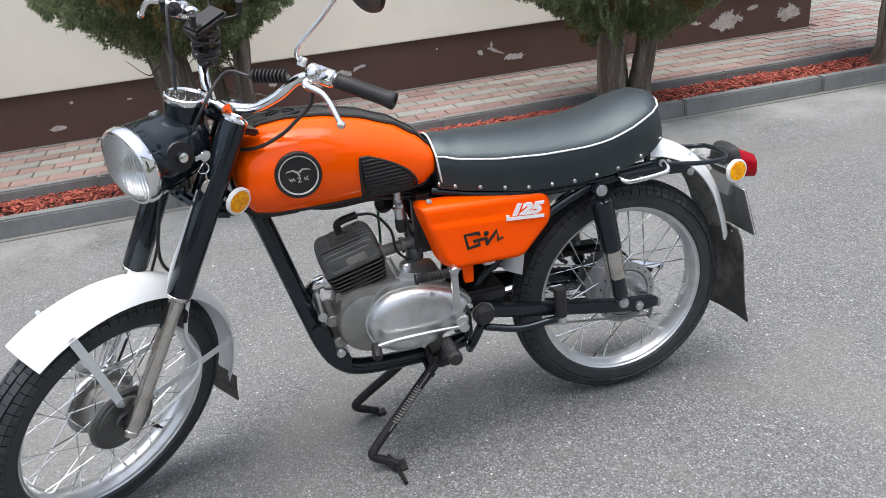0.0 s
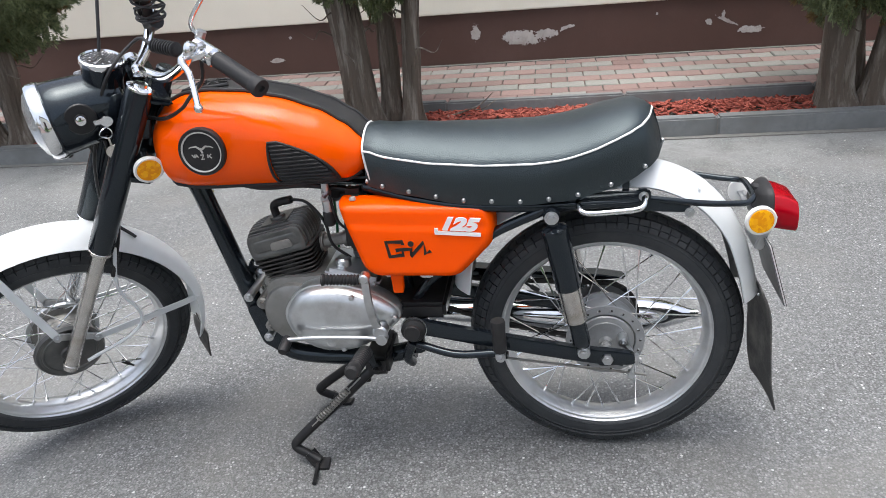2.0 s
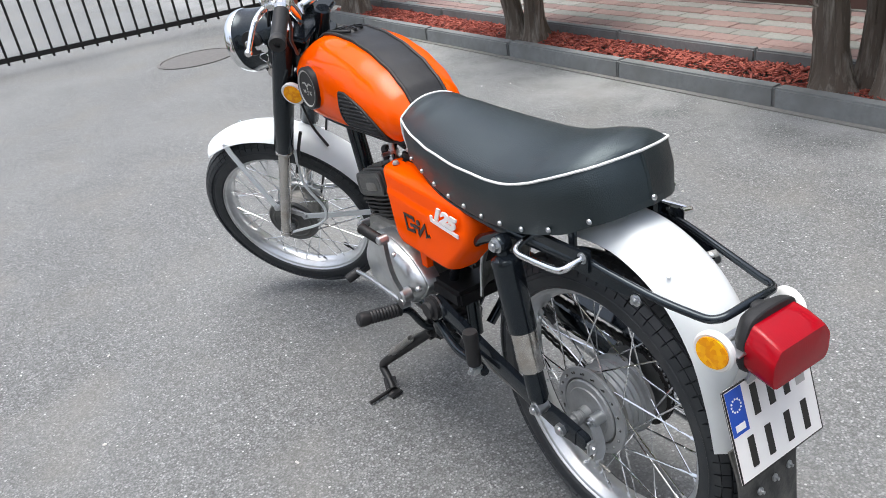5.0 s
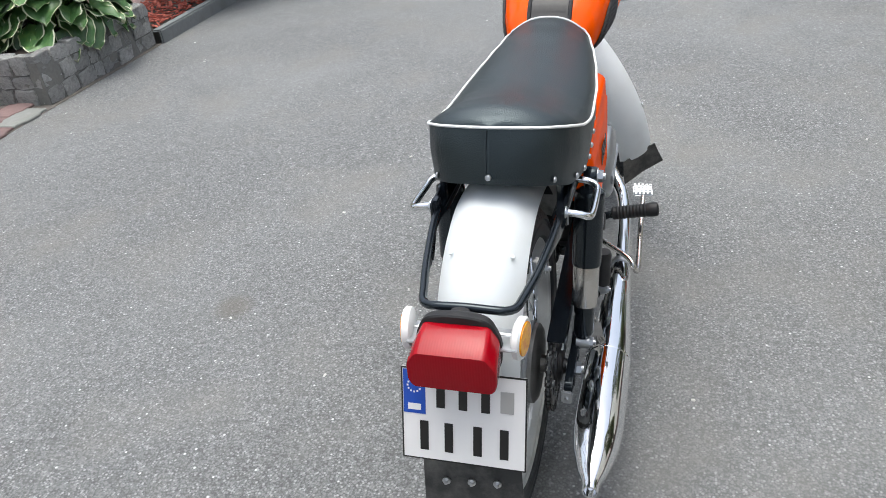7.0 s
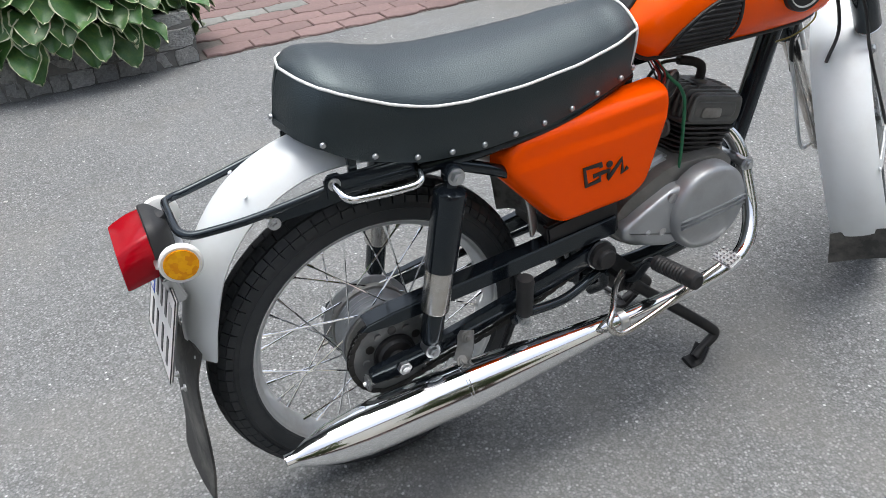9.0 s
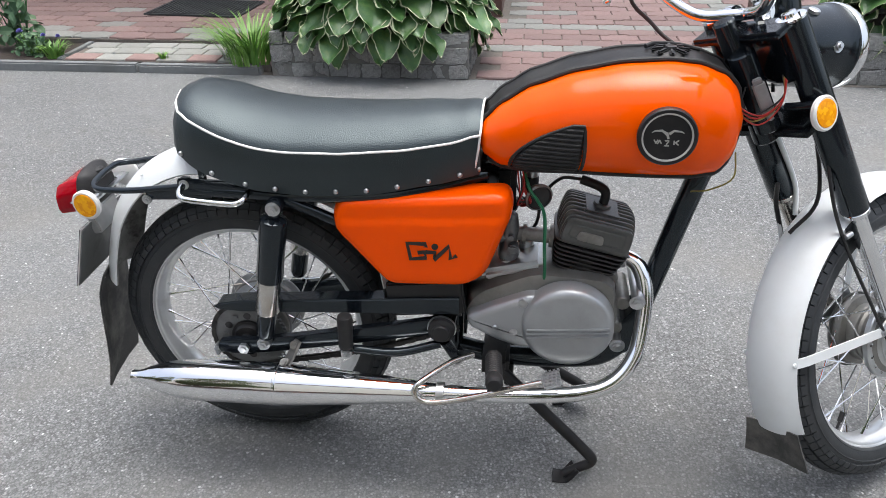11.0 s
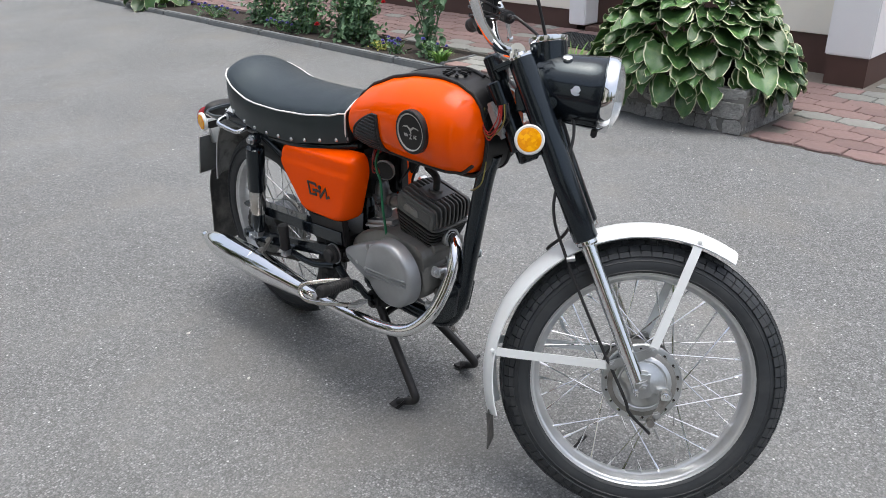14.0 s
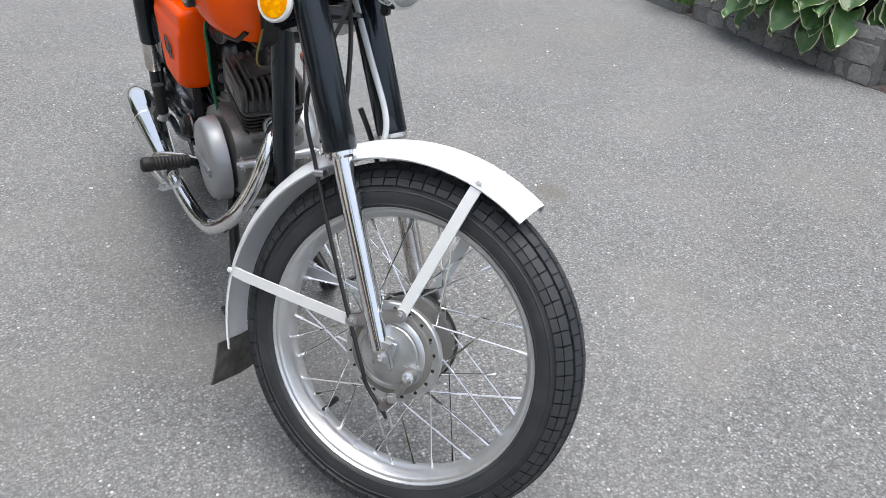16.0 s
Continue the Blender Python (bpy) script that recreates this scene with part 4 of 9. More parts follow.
spk = lathe([(0.020, -0.004), (0.072, -0.004), (0.080, -0.003), (0.080, 0.003), (0.072, 0.004), (0.020, 0.004)], (0, -0.078, AXZ), (0, 1, 0), 46, closed=True)
for k in range(46):
    a = 2 * math.pi * k / 46
    spk = join(spk, box(0.009, 0.005, 0.006, (0.082 * math.cos(a), -0.078, AXZ + 0.082 * math.sin(a)), 0, (0, -math.degrees(a), 0)))
for k in range(6):
    a = 2 * math.pi * k / 6
    spk = join(spk, lathe([(0.0, 0.0), (0.007, 0.0), (0.007, 0.004), (0.0, 0.004)], (0.055 * math.cos(a), -0.086, AXZ + 0.055 * math.sin(a)), (0, 1, 0), 10))
spr_ = part("sprocket", spk, GREY_BACK, rw, "dark oily toothed sprocket")
for k in range(6):
    a = 2 * math.pi * (k + 0.5) / 6
    part("lightening_hole", cyl((0.052 * math.cos(a), -0.0822, AXZ + 0.052 * math.sin(a)), (0.052 * math.cos(a), -0.0832, AXZ + 0.052 * math.sin(a)), 0.0085, seg=16), INK, spr_)
part("sprocket_hub", lathe([(0.0, 0.020), (0.014, 0.020), (0.016, 0.014), (0.030, 0.012), (0.034, 0.006), (0.040, 0.005), (0.041, 0.0), (0.0, 0.0)], (0, -0.082, AXZ), (0, -1, 0), 32), BLACK_MATT, spr_, "black greasy sprocket hub")
# chain: links round sprocket and along both runs
cpath = []
for k in range(19):
    a = math.radians(98 + k * 162 / 18)
    cpath.append(Vector((0.084 * math.cos(a), -0.078, AXZ + 0.084 * math.sin(a))))
f0 = Vector((0.47, -0.078, 0.40))
cpath = [f0 + Vector((0, 0, 0.032)), Vector((0.24, -0.078, 0.413))] + cpath + [Vector((0.25, -0.078, 0.290)), f0 + Vector((0, 0, -0.032))]
ch = bm_new()
segs = smooth_path(cpath, 6)
samples = [segs[0]]
for p in segs[1:]:
    while (p - samples[-1]).length >= 0.0127:
        samples.append(samples[-1] + (p - samples[-1]).normalized() * 0.0127)
for i in range(len(samples) - 1):
    a, b = samples[i], samples[i + 1]
    d = b - a
    mid = (a + b) / 2
    ang = -math.degrees(math.atan2(d.z, d.x))
    o = 0.0055 if i % 2 else 0.0035
    for s in (1, -1):
        ch = join(ch, box(0.016, 0.0014, 0.0095, (mid.x, mid.y + s * o, mid.z), 0, (0, ang, 0))) if ch.verts else box(0.016, 0.0014, 0.0095, (mid.x, mid.y + s * o, mid.z), 0, (0, ang, 0))
part("chain", ch, IRON, bike, "oily black drive chain", True)
part("chain_guard", join(shell_xz([Vector(q) for q in ((0.470, 0.458), (0.000, 0.421), (-0.050, 0.412), (-0.062, 0.405), (-0.050, 0.399), (0.000, 0.396), (0.470, 0.420))], [(0, 0.100), (0, 0.104), (0.001, 0.105)], -1), shell_xz([Vector(q) for q in ((0.470, 0.461), (0.000, 0.424), (-0.050, 0.415), (-0.050, 0.411), (0.000, 0.420), (0.470, 0.457))], [(0, 0.072), (0, 0.104)], -1)), BLACK, bike, "black steel chain guard")
# axle nuts
for s in (1, -1):
    part("axle_nut", join(hexbolt((0, s * 0.118, AXZ - 0.003), (0, s, 0), 0.013, 0.012), cyl((0, s * 0.05, AXZ), (0, s * 0.12, AXZ), 0.009)), STEEL, bike)

# front hub covers
wpart("hub_cover", lathe([(0.0, 0.058), (0.020, 0.058), (0.024, 0.053), (0.060, 0.051), (0.062, 0.053), (0.065, 0.053), (0.067, 0.050), (0.074, 0.050), (0.076, 0.052), (0.079, 0.052), (0.084, 0.044), (0.0, 0.043)], (FX, 0, FZ), (0, 1, 0), 40), HEAD_ALLOY, fw, "plain dull hub disc")
flange = lathe([(0.0, -0.036), (0.066, -0.036), (0.0665, -0.0455), (0.068, -0.047), (0.086, -0.0455), (0.088, -0.043), (0.088, -0.034), (0.0, -0.033)], (FX, 0, FZ), (0, 1, 0), 48)
fl = wpart("hub_flange", flange, ALU, fw, "bright alloy spoke flange")
for k in range(18):
    a = 2 * math.pi * k / 18
    hp = Vector((FX + 0.078 * math.cos(a), -0.0463, FZ + 0.078 * math.sin(a)))
    wpart("spoke_hole", cyl(hp, hp - Vector((0, 0.0006, 0)), 0.0030, seg=10), INK, fl)
    wpart("spoke_head", cyl(hp + Vector((0.004 * math.sin(a), 0, -0.004 * math.cos(a))), hp + Vector((0.004 * math.sin(a), -0.003, -0.004 * math.cos(a))), 0.0021, seg=8), CHROME, fl)
bp_ = lathe([(0.0, -0.066), (0.022, -0.066), (0.034, -0.060), (0.050, -0.056), (0.0515, -0.0535), (0.0535, -0.0535), (0.055, -0.0545), (0.062, -0.052), (0.0645, -0.049), (0.0645, -0.034), (0.0, -0.034)], (FX, 0, FZ), (0, 1, 0), 48)
bp_ = join(bp_, box(0.034, 0.020, 0.046, (FX - 0.004, -0.068, FZ + 0.012), 0.007), box(0.030, 0.016, 0.030, (FX - 0.034, -0.058, FZ + 0.048), 0.006, (0, 35, 0)), cyl((FX + 0.050, -0.046, FZ - 0.014), (FX + 0.050, -0.066, FZ - 0.014), 0.015, seg=20), box(0.055, 0.012, 0.018, (FX + 0.026, -0.056, FZ - 0.008), 0.004, (0, 12, 0)))
wpart("brake_plate", bp_, ALU, fw, "bright cast alloy brake plate")
lever = wpart("brake_lever", join(cyl((FX + 0.050, -0.06, FZ - 0.014), (FX + 0.050, -0.076, FZ - 0.014), 0.011, seg=16), sweep([Vector((FX + 0.050, -0.073, FZ - 0.014)), Vector((FX + 0.044, -0.078, FZ - 0.040)), Vector((FX + 0.026, -0.080, FZ - 0.074))], [(-0.009, -0.0025), (0.009, -0.0025), (0.009, 0.0025), (-0.009, 0.0025)], scales=[1.1, 0.9, 0.8]), cyl((FX + 0.026, -0.07, FZ - 0.074), (FX + 0.026, -0.090, FZ - 0.074), 0.0085, seg=12)), ALU_DARK, fw, "steel brake lever")
wpart("lever_nut", hexbolt((FX + 0.050, -0.076, FZ - 0.014), (0, -1, 0), 0.008, 0.006), CHROME, lever)
wpart("adjuster", join(box(0.016, 0.012, 0.016, (FX + 0.036, -0.086, FZ - 0.055), 0.003, (0, -25, 0)), cyl((FX + 0.036, -0.084, FZ - 0.085), (FX + 0.050, -0.084, FZ - 0.108), 0.003, seg=10)), HUB_GREY, lever, "grey cable adjuster")

# front fork
SB = 0.295
for s in (1, -1):
    y = 0.082 * s
    lo, bk, yb = (0.0, 0.0, 0.070) if s > 0 else (0.015, -0.007, -0.083)
    fpart("fork_leg", join(tube([leg(SB + 0.028, yb, bk), leg(0.72 - lo, y, bk)], 0.0175, 24), cyl(leg(SB + 0.034, yb, bk), leg(SB + 0.046, yb, bk), 0.0195, seg=24, bev=0.003), cyl(leg(0.685 - lo, y, bk), leg(0.70 - lo, y, bk), 0.026, seg=24, bev=0.004)), CHROME if s < 0 else CHROME_DULL, None, "chromed lower fork tube")
    fpart("fork_cover", lathe([(0.0, 0.0), (0.025, 0.0), (0.0275, 0.004), (0.028, 0.15), (0.028, 0.40), (0.0265, 0.408), (0.0, 0.408)], leg(0.697 - lo, y, bk), UPV, 28), BLACK, None, "black enamelled upper fork tube")
    fpart("fork_cap", lathe([(0.0275, 0.0), (0.0275, 0.004), (0.020, 0.007), (0.014, 0.007), (0.013, 0.012), (0.0, 0.013)], leg(1.105 - lo, y, bk), UPV, 28), CHROME, None, "chrome fork cap")
    wpart("fork_end", join(box(0.030, 0.016, 0.04, (FX, s * 0.076, FZ - 0.003), 0.004, (0, -27.9, 0)), hexbolt((FX, s * 0.084, FZ), (0, s, 0), 0.010, 0.010)), STEEL)
    # indicators at the fork
    rb = leg(0.94 if s > 0 else 0.924, s * 0.112, -0.045)
    rf = fpart("reflector", lathe([(0.0, 0.0), (0.026, 0.0), (0.031, 0.003), (0.032, 0.010), (0.029, 0.013), (0.026, 0.012), (0.0, 0.012)], rb, (0, s, 0), 32), WHITE_PLASTIC, None, "round reflector in a white rim")
    fpart("reflector_lens", lathe([(0.026, 0.010), (0.025, 0.0135), (0.0, 0.015)], rb, (0, s, 0), 32), AMBER, rf, "amber reflector lens")
    fpart("reflector_arm", tube([leg(0.94, s * 0.05, -0.05), leg(0.94, s * 0.112, -0.045)], 0.008, 10), BLACK)
# yokes
fpart("top_yoke", join(box(0.066, 0.20, 0.015, tuple(leg(1.088, 0, -0.035)), 0.006, (0, -27.9, 0)), cyl(leg(1.06, 0, -0.069), leg(1.13, 0, -0.069), 0.020, seg=20, bev=0.004)), BLACK)
fpart("lower_yoke", join(box(0.085, 0.20, 0.028, tuple(leg(0.90, 0, -0.035)), 0.010, (0, -27.9, 0)), cyl(leg(0.88, 0, -0.069), leg(0.93, 0, -0.069), 0.024, seg=20, bev=0.004)), BLACK)
part("head_tube", cyl(HEAD + UPV * 0.91, HEAD + UPV * 1.07, 0.024, seg=24, bev=0.003), BLACK, bike)
part("ignition_coil", xf(join(box(0.014, 0.022, 0.066, (0, 0, 0.03), 0.003), box(0.010, 0.016, 0.010, (0, 0, 0.066), 0.002), cyl((0, 0, -0.012), (0, 0, 0.0), 0.006, seg=12)), axis_m(UPV, HEAD + UPV * 0.962 + Vector((0.006, -0.044, 0)))), HUB_GREY, bike, "small dull grey ignition coil by the head tube")

# handlebar, mirrored from its left half
lb = [unturned(*p) for p in ((0.955, 0.058, 0.995), (0.900, 0.084, 0.988), (0.845, 0.114, 1.012), (0.800, 0.148, 1.046), (0.752, 0.180, 1.050), (0.700, 0.213, 1.030), (0.639, 0.251, 1.000))]
mid = Vector((lb[0].x + 0.012, 0, lb[0].z))
half = [mid] + [Vector((p.x, max(p.y, 0.012), p.z)) for p in lb]
bar = [Vector((p.x, -p.y, p.z)) for p in reversed(half[1:])] + half
fpart("handlebar", tube(bar, 0.011, 16, 6), CHROME, None, "chrome handlebar")
for s in (1, -1):
    fpart("handlebar_clamp", join(box(0.03, 0.02, 0.05, (mid.x, s * 0.035, mid.z - 0.012), 0.008), lathe([(0.0, 0), (0.018, 0), (0.018, 0.02), (0, 0.02)], (mid.x, s * 0.035 - 0.01, mid.z), (0, 1, 0), 20)), CHROME)

    def P(p, s=s):
        return Vector((p.x, p.y * s, p.z))
    ge, gs = P(half[-1]), P(half[-3].lerp(half[-1], 0.16))
    gd = (ge - gs).normalized()
    gl = (ge - gs).length
    prof = [(0.0, 0.0), (0.015, 0.0), (0.017, 0.004)]
    for k in range(14):
        prof += [(0.0158, 0.010 + k * (gl - 0.02) / 14), (0.0168, 0.014 + k * (gl - 0.02) / 14)]
    prof += [(0.018, gl - 0.004), (0.019, gl + 0.003), (0.017, gl + 0.008), (0.007, gl + 0.008), (0.006, gl + 0.003), (0.0, gl + 0.003)]
    fpart("grip", lathe(prof, gs + gd * 0.004, gd, 24), RUBBER, None, "ribbed black rubber grip")
    pc = gs - gd * 0.022
    fpart("lever_perch", join(cyl(pc - gd * 0.038, pc + gd * 0.024, 0.0185, seg=24, bev=0.006), box(0.052, 0.036, 0.026, tuple(pc + FWD * 0.020), 0.010, seg=3), lathe([(0, -0.016), (0.010, -0.014), (0.014, -0.008), (0.014, 0.008), (0.010, 0.014), (0, 0.016)], pc + FWD * 0.034, UPV, 20)), POLISHED, None, "polished alloy lever perch")
    fwd = gd.cross(UPV).normalized() * (-1 if s < 0 else 1)
    if fwd.x < 0:
        fwd = -fwd
    l0, l1 = pc + fwd * 0.028, pc + fwd * 0.052 + gd * 0.04 - UPV * 0.004
    l2, l3 = pc + fwd * 0.066 + gd * 0.075 - UPV * 0.022, pc + fwd * 0.062 + gd * 0.105 - UPV * 0.058
    if s > 0:
        l1, l2, l3 = unturned(0.795, 0.205, 1.045), unturned(0.765, 0.246, 1.025), unturned(0.746, 0.281, 0.972)
    fpart("lever", join(tube([l0, l1, l2, l3], 0.007, 12, 6, radii=[0.009, 0.008, 0.0062, 0.0058]), lathe([(0, -0.009), (0.006, -0.007), (0.009, 0), (0.006, 0.007), (0, 0.009)], l3, gd, 14)), POLISHED, None, "polished brake lever" if s < 0 else "polished clutch lever")
    # rubber cable boot
    bd = (Vector((-gd.x, -gd.y, -gd.z)) + fwd * 0.45).normalized()
    b0 = pc + fwd * 0.03 - gd * 0.01
    if s > 0:
        b0 = unturned(0.822, 0.158, 1.056)
        bd = (unturned(0.900, 0.110, 1.060) - b0).normalized()
    prof = [(0.0, 0.0), (0.010, 0.0)]
    for k in range(9):
        prof += [(0.0085, 0.0030 + k * 0.0085), (0.0145, 0.0042 + k * 0.0085), (0.0145, 0.0072 + k * 0.0085), (0.0085, 0.0084 + k * 0.0085)]
    prof += [(0.006, 0.085), (0.0, 0.086)]
    fpart("cable_boot", lathe(prof, b0, bd, 18), RUBBER, None, "ribbed rubber cable boot")
    e0 = b0 + bd * 0.085
    tgt = leg(0.93, s * 0.035, 0.02)
    fpart("control_cable", tube([e0, e0 + bd * 0.06 + UPV * 0.005, leg(1.10, s * 0.04, 0.055), leg(1.0, s * 0.035, 0.05), tgt], 0.0036, 8, 8), CABLE)
# second left cable, looping before the tank
fpart("control_cable", tube([unturned(*p) for p in ((0.775, 0.165, 1.040), (0.785, 0.158, 0.995), (0.822, 0.150, 0.961), (0.855, 0.132, 0.933), (0.908, 0.108, 0.908), (0.960, 0.080, 0.905))], 0.004, 8, 8), CABLE)
# mirror on the left bar
mp = unturned(0.793, 0.122, 1.060)
mu = [mp + UPV * 0.012, mp + Vector((0.004, -0.002, 0.045)), unturned(0.735, 0.165, 1.165), unturned(0.688, 0.205, 1.225)]
mirror = fpart("mirror", lathe([(0, -0.012), (0.035, -0.011), (0.058, -0.004), (0.062, 0.004), (0.060, 0.007), (0.0, 0.007)], mu[-1] + Vector((-0.012, 0.03, 0.004)), (-0.92, 0.1, 0.25), 32), BLACK_MATT, None, "round black rear-view mirror on a chrome stem")
fpart("glass", lathe([(0, 0.0075), (0.055, 0.0075), (0.056, 0.0065)], mu[-1] + Vector((-0.012, 0.03, 0.004)), (-0.92, 0.1, 0.25), 32), CHROME, mirror, "mirror glass")
fpart("stem", tube(mu, 0.0045, 10, 8), CHROME, mirror, "chrome stem")
fpart("stem_nut", cyl(mp + UPV * 0.008, mp + UPV * 0.026, 0.010, seg=6), STEEL, mirror)
# phone holder with coiled cable on the right half of the bar
ph = Vector((half[3].x, -half[3].y, half[3].z)) + Vector((0.0, 0.02, 0.0))
holder = fpart("phone_holder", join(lathe([(0.0, -0.014), (0.018, -0.014), (0.019, 0.014), (0, 0.014)], ph, half[3] - half[2], 18), box(0.03, 0.03, 0.05, tuple(ph + Vector((0.01, 0, 0.04))), 0.008), box(0.09, 0.055, 0.02, tuple(ph + Vector((-0.005, 0.0, 0.085))), 0.006, (0, 18, 0))), BLACK_MATT, None, "black phone holder with a coiled cable")
for k in range(4):
    sx, sy = (1 if k % 2 else -1), (1 if k // 2 else -1)
    fpart("claw", join(tube([ph + Vector((0.02 * sx, 0.015 * sy, 0.09)), ph + Vector((0.055 * sx, 0.045 * sy, 0.10)), ph + Vector((0.06 * sx, 0.05 * sy, 0.115))], 0.003, 8), lathe([(0, 0), (0.008, 0), (0.005, 0.012), (0.008, 0.024), (0, 0.024)], ph + Vector((0.06 * sx, 0.05 * sy, 0.108)), (0, 0, 1), 12)), BLACK_MATT, holder)
coil = []
for k in range(56):
    a = k * 0.75
    coil.append(ph + Vector((0.030 * math.cos(a) + random.uniform(-0.004, 0.004), 0.026 * math.sin(a), 0.012 + 0.055 * (0.5 + 0.5 * math.sin(k * 0.21)))))
fpart("coiled_cable", tube(coil, 0.0028, 6, 3), CABLE, holder)

# headlamp
HZ = 0.940
LK, LY = 0.915, -0.009
hx = HEAD_X - math.tan(RAKE) * HZ - 0.004
lamp = fpart("headlamp", lathe([(r * LK, h) for r, h in [(0.0, 0.0), (0.045, 0.0), (0.060, 0.006), (0.072, 0.03), (0.080, 0.07), (0.0845, 0.12), (0.0865, 0.148), (0.089, 0.151), (0.089, 0.156), (0.082, 0.156), (0.060, 0.112), (0.0, 0.100)]], (hx + 0.065, LY, HZ + 0.005), (1, 0, -0.045), 48), BLACK, None, "black headlamp shell with chrome rim")
LO, LD = Vector((hx + 0.065, LY, HZ + 0.005)), Vector((1, 0, -0.045)).normalized()
fpart("rim", lathe([(r * LK, h) for r, h in [(0.0855, 0.153), (0.089, 0.154), (0.0910, 0.158), (0.0900, 0.173), (0.0865, 0.179), (0.081, 0.180), (0.080, 0.175), (0.084, 0.168), (0.084, 0.156)]], LO, LD, 56, closed=True), CHROME, lamp, "chrome headlamp rim")
fpart("reflector_bowl", lathe([(r * LK, h) for r, h in [(0.079, 0.168), (0.070, 0.15), (0.045, 0.125), (0.012, 0.115), (0.0, 0.115)]], LO, LD, 48), RIM, lamp, "bright reflector bowl")
fpart("bulb", lathe([(r * LK, h) for r, h in [(0, 0.15), (0.007, 0.148), (0.010, 0.14), (0.008, 0.12), (0, 0.117)]], LO, LD, 16), WHITE_PLASTIC, lamp)
fpart("lens", lathe([(r * LK, h) for r, h in [(0.0815, 0.170), (0.0815, 0.176), (0.070, 0.188), (0.045, 0.197), (0.0, 0.201), (0.0, 0.198), (0.045, 0.194), (0.069, 0.185), (0.079, 0.174)]], LO, LD, 48), GLASS, lamp, "fluted clear headlamp glass").visible_shadow = False
sp0, spd = Vector((hx + 0.099, LY, HZ + 0.038)), Vector((-0.20, 0, 1)).normalized()
speedo = fpart("speedometer", lathe([(0.0, -0.02), (0.040, -0.02), (0.0412, 0.062), (0.0, 0.062)], sp0, spd, 36), BLACK, None, "black speedometer housing with chrome bezel")
fpart("bezel", lathe([(0.0418, 0.056), (0.0432, 0.060), (0.0428, 0.068), (0.039, 0.070), (0.0365, 0.066), (0.039, 0.060)], sp0, spd, 40, closed=True), CHROME, speedo)
fpart("dial", lathe([(0.0375, 0.0635), (0.0, 0.0636)], sp0, spd, 36), INK, speedo)
dial_m = axis_m(spd, sp0)
tk = [xf(box(0.004, 0.0008, 0.0004, (0.032 * math.cos(math.radians(a)), 0.032 * math.sin(math.radians(a)), 0.0640), 0, (0, 0, a)), dial_m) for a in range(-40, 221, 13)]
tk += [xf(box(0.005, 0.0024, 0.0004, (0.022 * math.cos(math.radians(a)), 0.022 * math.sin(math.radians(a)), 0.0640), 0, (0, 0, 20)), dial_m) for a in range(-20, 221, 40)]
tk += [xf(box(0.026, 0.0016, 0.0006, (-0.008, 0.006, 0.0645), 0, (0, 0, 140)), dial_m)]
fpart("dial_marks", join(*tk), DECAL, speedo, "", True)
fpart("glass", lathe([(0.0375, 0.0665), (0.0, 0.0675)], sp0, spd, 36), GLASS, speedo).visible_shadow = False
# ignition switch, keys and lamp ears
kx = LO + LD * 0.100 + Vector((0, 0.070, 0.022))
fpart("ignition_switch", lathe([(0.0, -0.012), (0.030, -0.012), (0.032, 0.002), (0.030, 0.005), (0.012, 0.006), (0.011, 0.012), (0, 0.012)], kx, (0.06, 1, 0.30), 32), BLACK_MATT, lamp, "black ignition switch plate")
fpart("key_barrel", lathe([(0.009, 0.0), (0.010, 0.018), (0.006, 0.020), (0, 0.019)], kx, (0.06, 1, 0.30), 20), CHROME, lamp)
rgc = kx + Vector((-0.035, 0.026, -0.032))
fpart("key_ring", sweep([rgc + Vector((0.012 * math.cos(a), 0.003 * math.sin(2 * a), 0.012 * math.sin(a))) for a in [2 * math.pi * k / 20 for k in range(20)]], circle(0.0013, 6), closed=True), CHROME, lamp, "steel key ring")
fpart("key_fob", join(lathe([(0, -0.0012), (0.0165, -0.0012), (0.017, 0), (0.0165, 0.0012), (0, 0.0012)], rgc + Vector((-0.004, 0.004, -0.045)), (0.2, 1, 0), 24), box(0.004, 0.003, 0.022, tuple(rgc + Vector((-0.002, 0.003, -0.02))), 0.001)), CHROME_DULL, lamp, "round metal key fob")
fpart("key", join(box(0.02, 0.003, 0.012, tuple(kx + Vector((-0.03, 0.022, -0.005))), 0.002), lathe([(0, 0), (0.012, 0), (0.012, 0.004), (0, 0.004)], kx + Vector((-0.045, 0.02, -0.008)), (0, 1, 0), 18)), CHROME, lamp)
for s in (1, -1):
    fpart("lamp_ear", join(box(0.075, 0.006, 0.05, (LO.x + 0.01, s * 0.072, HZ - 0.03), 0.006, (0, -12, 0)), hexbolt((LO.x + 0.05, s * 0.079, HZ - 0.035), (0, s, 0), 0.009, 0.006)), BLACK, lamp)
fpart("push_button", join(lathe([(0, 0), (0.011, 0), (0.011, 0.006), (0.008, 0.008), (0, 0.008)], LO + LD * 0.07 + Vector((0, -0.043, 0.057)), (0, -0.5, 0.8), 18)), STEEL, lamp)
fpart("lamp_bolt", hexbolt(tuple(LO + LD * 0.098 + Vector((0, -0.073, -0.004))), (0, -1, 0.1), 0.009, 0.006), STEEL, lamp)
fpart("lamp_catch", box(0.014, 0.016, 0.02, tuple(LO + LD * 0.148 + Vector((0, 0, -0.086))), 0.003), BLACK_MATT, lamp)


